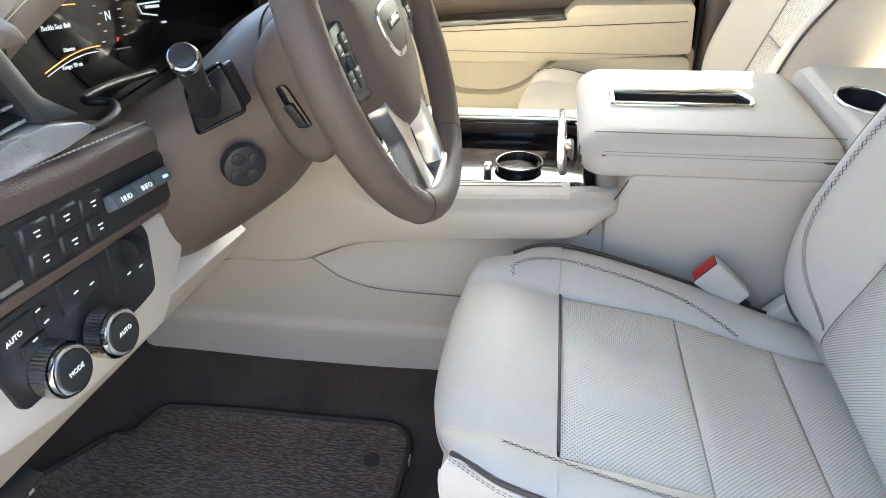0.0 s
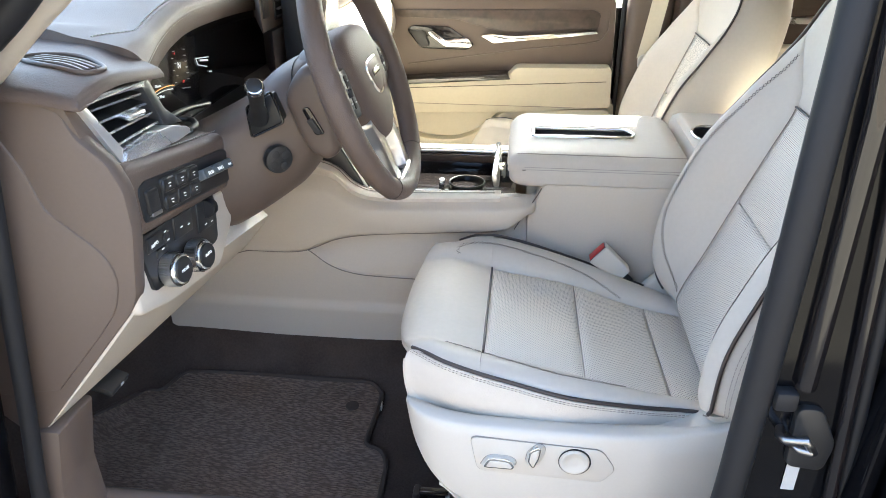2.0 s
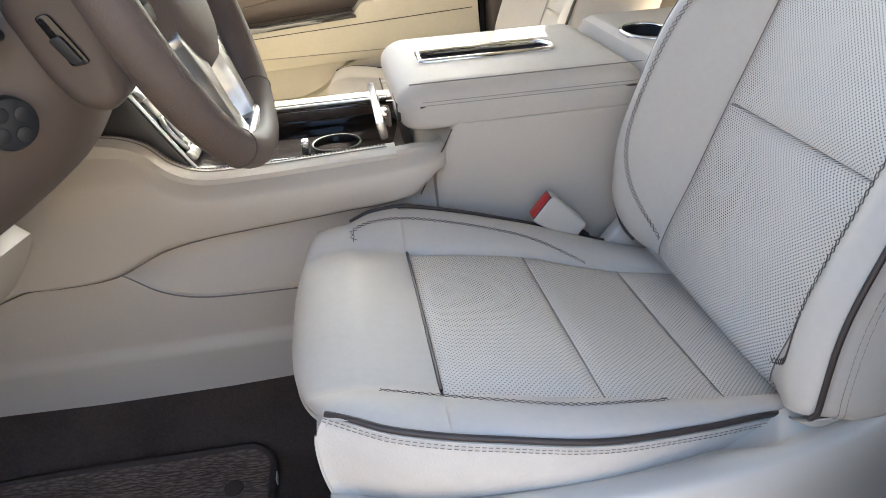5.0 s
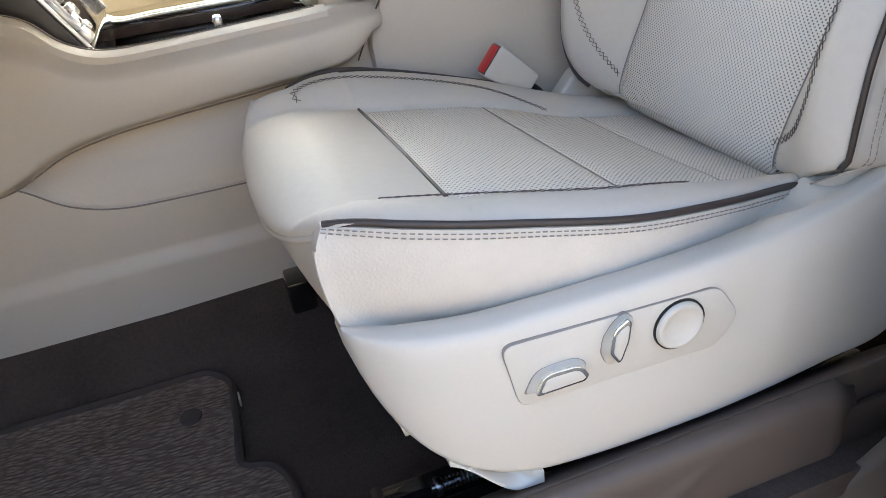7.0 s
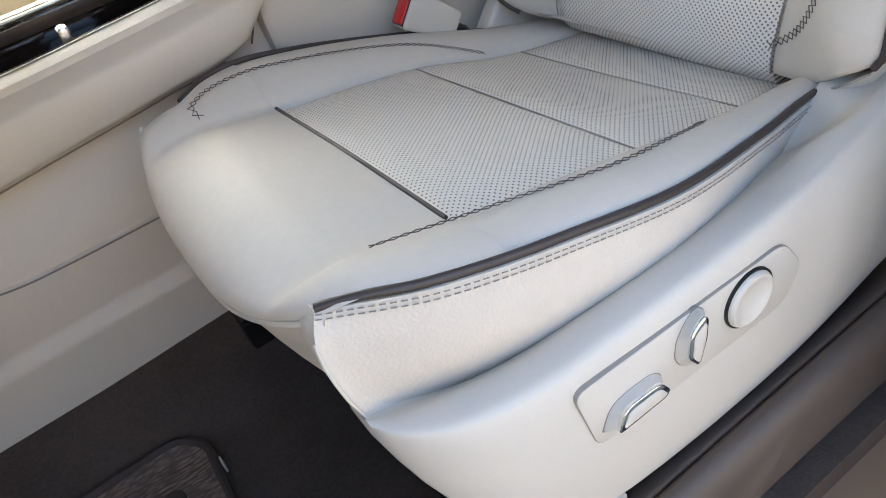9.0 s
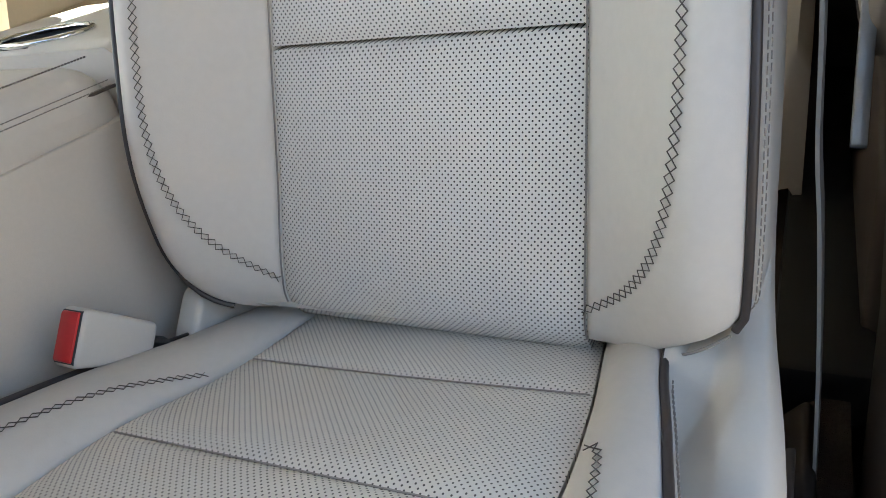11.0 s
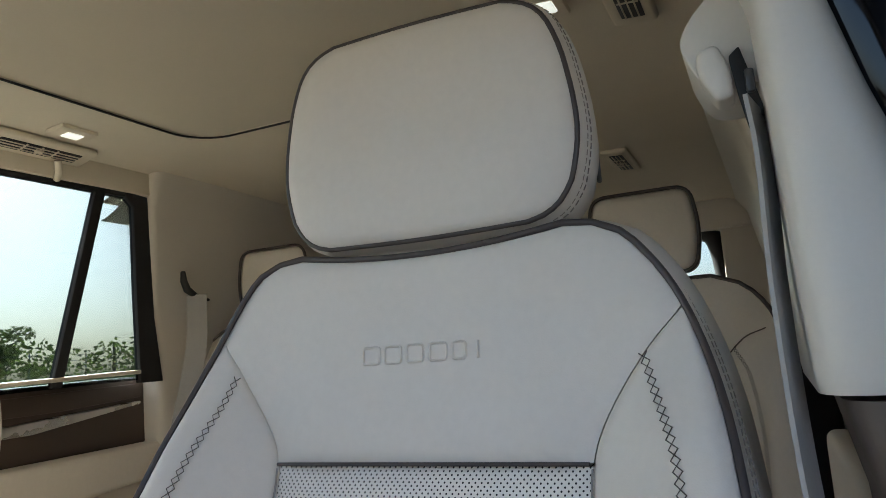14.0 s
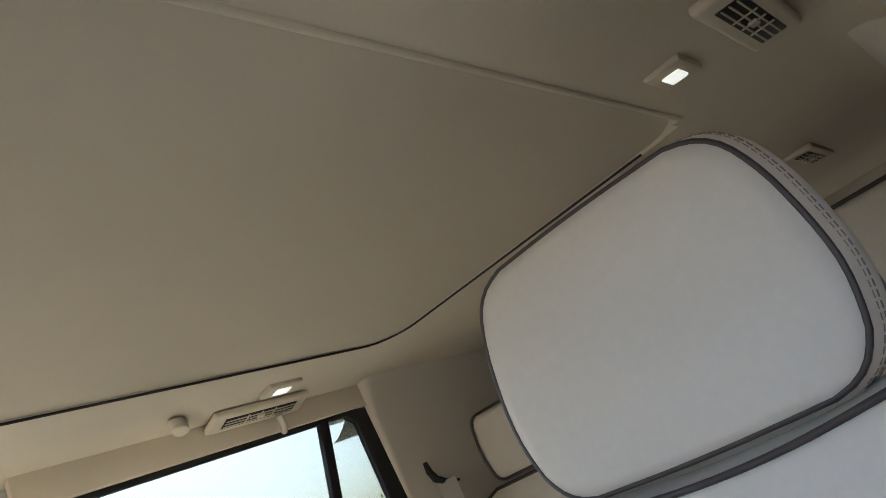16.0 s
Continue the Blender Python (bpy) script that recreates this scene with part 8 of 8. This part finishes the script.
def striker():
    root = thing("door_striker", (0.235, 0.30, 0.608), "bright steel door striker loop on a black plate", "door striker")
    kit = Kit(root)
    kit.put(part("striker_plate", prism(rounded([(0.226, 0.566), (0.224, 0.645), (0.250, 0.645), (0.272, 0.60), (0.266, 0.562)], 0.01), "y", 0.314, 0.33, 0.003), black_plastic, label="black striker plate"))
    kit.put(rod("striker_loop", [(0.215, 0.325, 0.612), (0.208, 0.305, 0.616), (0.210, 0.294, 0.619), (0.228, 0.290, 0.624), (0.240, 0.294, 0.606), (0.244, 0.325, 0.598)], 0.0048, steel, label="bright steel loop", sides=10))
    kit.put(rod("striker_loop", [(0.226, 0.325, 0.603), (0.222, 0.305, 0.606), (0.226, 0.294, 0.608), (0.238, 0.293, 0.606)], 0.0042, steel, sides=10))
    kit.put(part("bumper", box((0.024, 0.02, 0.024), (0.209, 0.318, 0.655), 0.005), rubber, label="black rubber bumper"))
    kit.put(part("warning_tag", box((0.014, 0.001, 0.045), (0.238, 0.3205, 0.550), 0), grey_print, label="small pale paper tag"))
    for ob in root.children_recursive:
        for v in ob.data.vertices:
            v.co += Vector((-0.004, 0, 0.018))


def rear_door_stitching():
    stitch = spline([(1.075, 0.66), (1.06, 0.60), (0.98, 0.563), (0.85, 0.551), (0.72, 0.551), (0.640, 0.570), (0.615, 0.62), (0.622, 0.70), (0.66, 0.738)])
    V, F = cross_stitch(lambda t: np.array([stitch(t)[0], 0.4244, stitch(t)[1]]), 70, half=0.0040, lift=np.array([0, 0.0006, 0]), side=np.array([0, 1.0, 0]), r=0.0006)
    mesh("cross_stitching", V, F, thread_dark, bpy.data.objects["door_rear_left_inset"], "dark cross stitching", smooth=False)


def overhead_vent(m, label):
    root = thing("overhead_vent", (0, 0, 0), label, "vent", "overhead vents")
    kit = Kit(root)
    kit.put(part("bezel", box((0.245, 0.070, 0.016), (0, 0, 0), 0.007, 3), headlining, label="beige bezel"))
    kit.put(part("backing", box((0.185, 0.036, 0.006), (0, 0, -0.0065), 0.002), void_black))
    for i in range(3):
        kit.put(part("slat", box((0.180, 0.0022, 0.006), (0, -0.010 + 0.010 * i, -0.0085), 0.0008, 1, (25, 0, 0)), headlining))
    for x in (-0.035, 0.0, 0.035):
        kit.put(part("rib", box((0.004, 0.032, 0.006), (x, 0, -0.008), 0.001), headlining))
    kit.put(part("tab", box((0.018, 0.012, 0.006), (0, 0, -0.011), 0.0025), headlining))
    root.matrix_world = m
    return root


def reading_lamp(m, label, lit):
    root = thing("reading_lamp", (0, 0, 0), label, "lamp", "reading lamps")
    kit = Kit(root)
    kit.put(part("bezel", box((0.085, 0.055, 0.012), (0, 0, 0), 0.005, 2), headlining))
    kit.put(part("lens", box((0.038, 0.026, 0.008), (0, 0, -0.005), 0.003, 2), lamp_glow if lit else cream_plastic, label="bright lamp lens"))
    root.matrix_world = m
    return root


def ceiling_things():
    overhead_vent(pose(0.842, 0.612, 1.413, 4, 0, 0), "beige overhead air vent beside the door")
    overhead_vent(pose(0.838, 1.838, 1.404, -14, 0, 0), "beige overhead air vent over the passenger side window")
    overhead_vent(pose(1.85, 0.80, 1.408, 4, 0, 0), "beige overhead air vent over the third row")
    reading_lamp(pose(0.843, 0.724, 1.418, 4, 0, 0), "small lit reading lamp", True)
    reading_lamp(pose(0.838, 1.735, 1.414, -6, 0, 0), "small lit reading lamp", True)
    # coat hook and grab handle plug
    hook = tagged(rod("coat_hook", [(0.885, 1.84, 1.385), (0.895, 1.850, 1.362), (0.905, 1.87, 1.352)], 0.008, headlining), "small beige coat hook", "hook")
    plug = tagged(part("handle_plug", prism(smooth_loop([(0.600, 1.77), (0.622, 1.765), (0.652, 1.80), (0.662, 1.835), (0.645, 1.842), (0.612, 1.80)], 24), "z", 1.396, 1.415, 0.004), headlining), "oval beige cover in the headliner", "cover")
    # tip of the third row belt slot and strap
    slot = tagged(rod("belt_slot", [(1.245, 1.842, 1.165), (1.243, 1.838, 1.140), (1.252, 1.836, 1.118), (1.280, 1.834, 1.102), (1.325, 1.832, 1.093)], [0.006, 0.009, 0.010, 0.008, 0.004], void_black), "curved black belt slot in the rear pillar", "belt slot")
    V, F = ribbon([spline([(1.275, 1.826, 1.105), (1.240, 1.800, 0.96), (1.175, 1.795, 0.75), (1.10, 1.79, 0.45)])(i / 20) for i in range(21)], 0.050, lambda t: (-0.9, -0.7, 0))
    tagged(mesh("rear_seat_belt", V, F, belt_mat), "pale seat belt strap hanging on the rear pillar", "seat belt")


def seat_side_bits():
    """Gap trim at the inner side of the driver's seat."""
    tagged(part("seat_track_cover", box((0.036, 0.05, 0.05), (-0.232, 0.955, 0.252), 0.006), gloss_black), "small black seat track cover", "track cover")
    out = smooth_loop([(0.174, 0.425), (0.190, 0.452), (0.212, 0.470), (0.245, 0.455), (0.285, 0.41), (0.26, 0.36), (0.19, 0.38)], 42)
    tagged(part("seat_gap_trim", prism(out, "y", 0.958, 0.985, 0.006, 3), cream_plastic), "cream plastic trim at the foot of the backrest", "seat trim")
    root = thing("seat_adjuster_screw", (-0.15, 0.60, 0.22), "threaded steel seat adjuster rod", "adjuster rod")
    kit = Kit(root)
    SYW, SZ = 0.5615, 0.236
    kit.put(rod("screw", [(-0.178, SYW, SZ), (0.06, SYW, SZ)], 0.0050, steel, sides=12))
    V, F = [], []
    for i in range(40):
        x = -0.166 + 0.0042 * i
        ring = [(x, SYW + 0.0058 * math.cos(a), SZ + 0.0058 * math.sin(a)) for a in [2 * math.pi * k / 12 for k in range(12)]]
        v, f = tube(ring, 0.0012, 4, closed=True)
        F += [tuple(len(V) + j for j in g) for g in f]
        V += v
    kit.put(mesh("thread", V, F, steel, smooth=False))
    kit.put(part("end_nut", disc((-0.171, SYW, SZ), (-1, 0, 0), 0.0095, 0.007, 0.0015, 12), steel, label="steel end nut"))


# ---- outside ----
def outside():
    rng = random.Random(4)
    def clump_mesh(n, spread, size):
        V, F = [], []
        for i in range(n):
            while True:
                p = Vector((rng.uniform(-1, 1), rng.uniform(-1, 1), rng.uniform(-1, 1)))
                if p.length < 1:
                    break
            p = p.normalized() * p.length ** 0.5
            c = Vector((p.x * spread[0], p.y * spread[1], p.z * spread[2])) * rng.uniform(0.85, 1.1)
            a = Vector((rng.uniform(-1, 1), rng.uniform(-1, 1), rng.uniform(-1, 1))).normalized() * size * rng.uniform(0.6, 1.3)
            b = a.cross(Vector((rng.uniform(-1, 1), rng.uniform(-1, 1), rng.uniform(-1, 1)))).normalized() * size * rng.uniform(0.4, 0.9)
            k = len(V)
            V += [c - a, c - b * 0.9, c + a, c + b]
            F.append((k, k + 1, k + 2, k + 3))
        return V, F
    # hedge row along the far edge of the lot
    V, F = [], []
    for i in range(70):
        x = 5 + i * 2.2
        cv, cf = clump_mesh(420, (1.8, 1.5, 0.5 + 0.25 * rng.random()), 0.10)
        off = Vector((x, 62 + rng.uniform(-1.5, 1.5), GROUND + 0.5))
        F += [tuple(len(V) + j for j in f) for f in cf]
        V += [v + off for v in cv]
    tagged(mesh("hedge", V, F, leafage, smooth=False), "dense green hedge along the edge of the lot", "hedge", kind="stuff")
    # one taller tree
    def tree(x, y, h, w):
        root = thing("tree", (x, y, GROUND), "leafy green tree beyond the fence", "tree", "trees")
        kit = Kit(root)
        tr = kit.put(rod("trunk", [(x, y, GROUND), (x + 0.05, y, GROUND + h * 0.3), (x - 0.05, y, GROUND + h * 0.6), (x, y, GROUND + h * 0.85)], [0.22, 0.17, 0.11, 0.04], bark, label="brown trunk"))
        for k in range(5):
            a = k * 1.3
            z0 = GROUND + h * (0.35 + 0.08 * k)
            kit.put(rod("limb", [(x, y, z0), (x + w * 0.35 * math.cos(a), y + w * 0.35 * math.sin(a), z0 + h * 0.15), (x + w * 0.6 * math.cos(a), y + w * 0.6 * math.sin(a), z0 + h * 0.22)], [0.08, 0.05, 0.02], bark), tr)
        V, F = [], []
        for k in range(16):
            c = Vector((x + rng.gauss(0, w * 0.38), y + rng.gauss(0, w * 0.38), GROUND + h * rng.uniform(0.4, 0.98)))
            cv, cf = clump_mesh(420, (w * 0.36, w * 0.36, h * 0.12), 0.10)
            F += [tuple(len(V) + j for j in f) for f in cf]
            V += [v + c for v in cv]
        kit.put(mesh("crown", V, F, leafage, label="green leafy crown", smooth=False))
    tree(30.5, 47.0, 4.3, 2.6)
    tree(27.0, 50.0, 3.8, 2.4)
    tree(20.0, 52.0, 4.6, 2.6)
    # fence with posts and rails
    root = thing("fence", (40, 44, GROUND), "metal wire fence with posts and a top rail", "fence")
    kit = Kit(root)
    for i in range(16):
        x = 14 + 4.2 * i
        kit.put(rod("post", [(x, 44, GROUND), (x, 44, GROUND + 3.0)], 0.04, steel))
    for z, r in ((1.05, 0.045), (1.9, 0.014), (2.3, 0.014), (2.7, 0.014)):
        kit.put(rod("rail", [(12, 44, GROUND + z), (82, 44, GROUND + z)], r, steel, sides=6))
    pole = tagged(rod("utility_pole", [(36.5, 43.0, GROUND), (36.5, 43.0, GROUND + 3.4)], 0.10, bark, sides=10), "thin utility pole beyond the lot", "pole")
    # trees past the passenger side
    V, F = [], []
    for i in range(60):
        x = -60 + i * 1.6
        cv, cf = clump_mesh(300, (1.7, 1.6, 1.3 + rng.random()), 0.14)
        off = Vector((x, 34 + rng.uniform(-2, 2), GROUND + 1.3))
        F += [tuple(len(V) + j for j in f) for f in cf]
        V += [v + off for v in cv]
    tagged(mesh("far_shrubs", V, F, leafage, smooth=False), "line of green shrubs past the lot", "shrubs", kind="stuff")


floor_mat()
buckle()
seat_belt()
belt_anchor()
passenger_belt()
striker()
ceiling_things()
seat_side_bits()
rear_door_stitching()
outside()
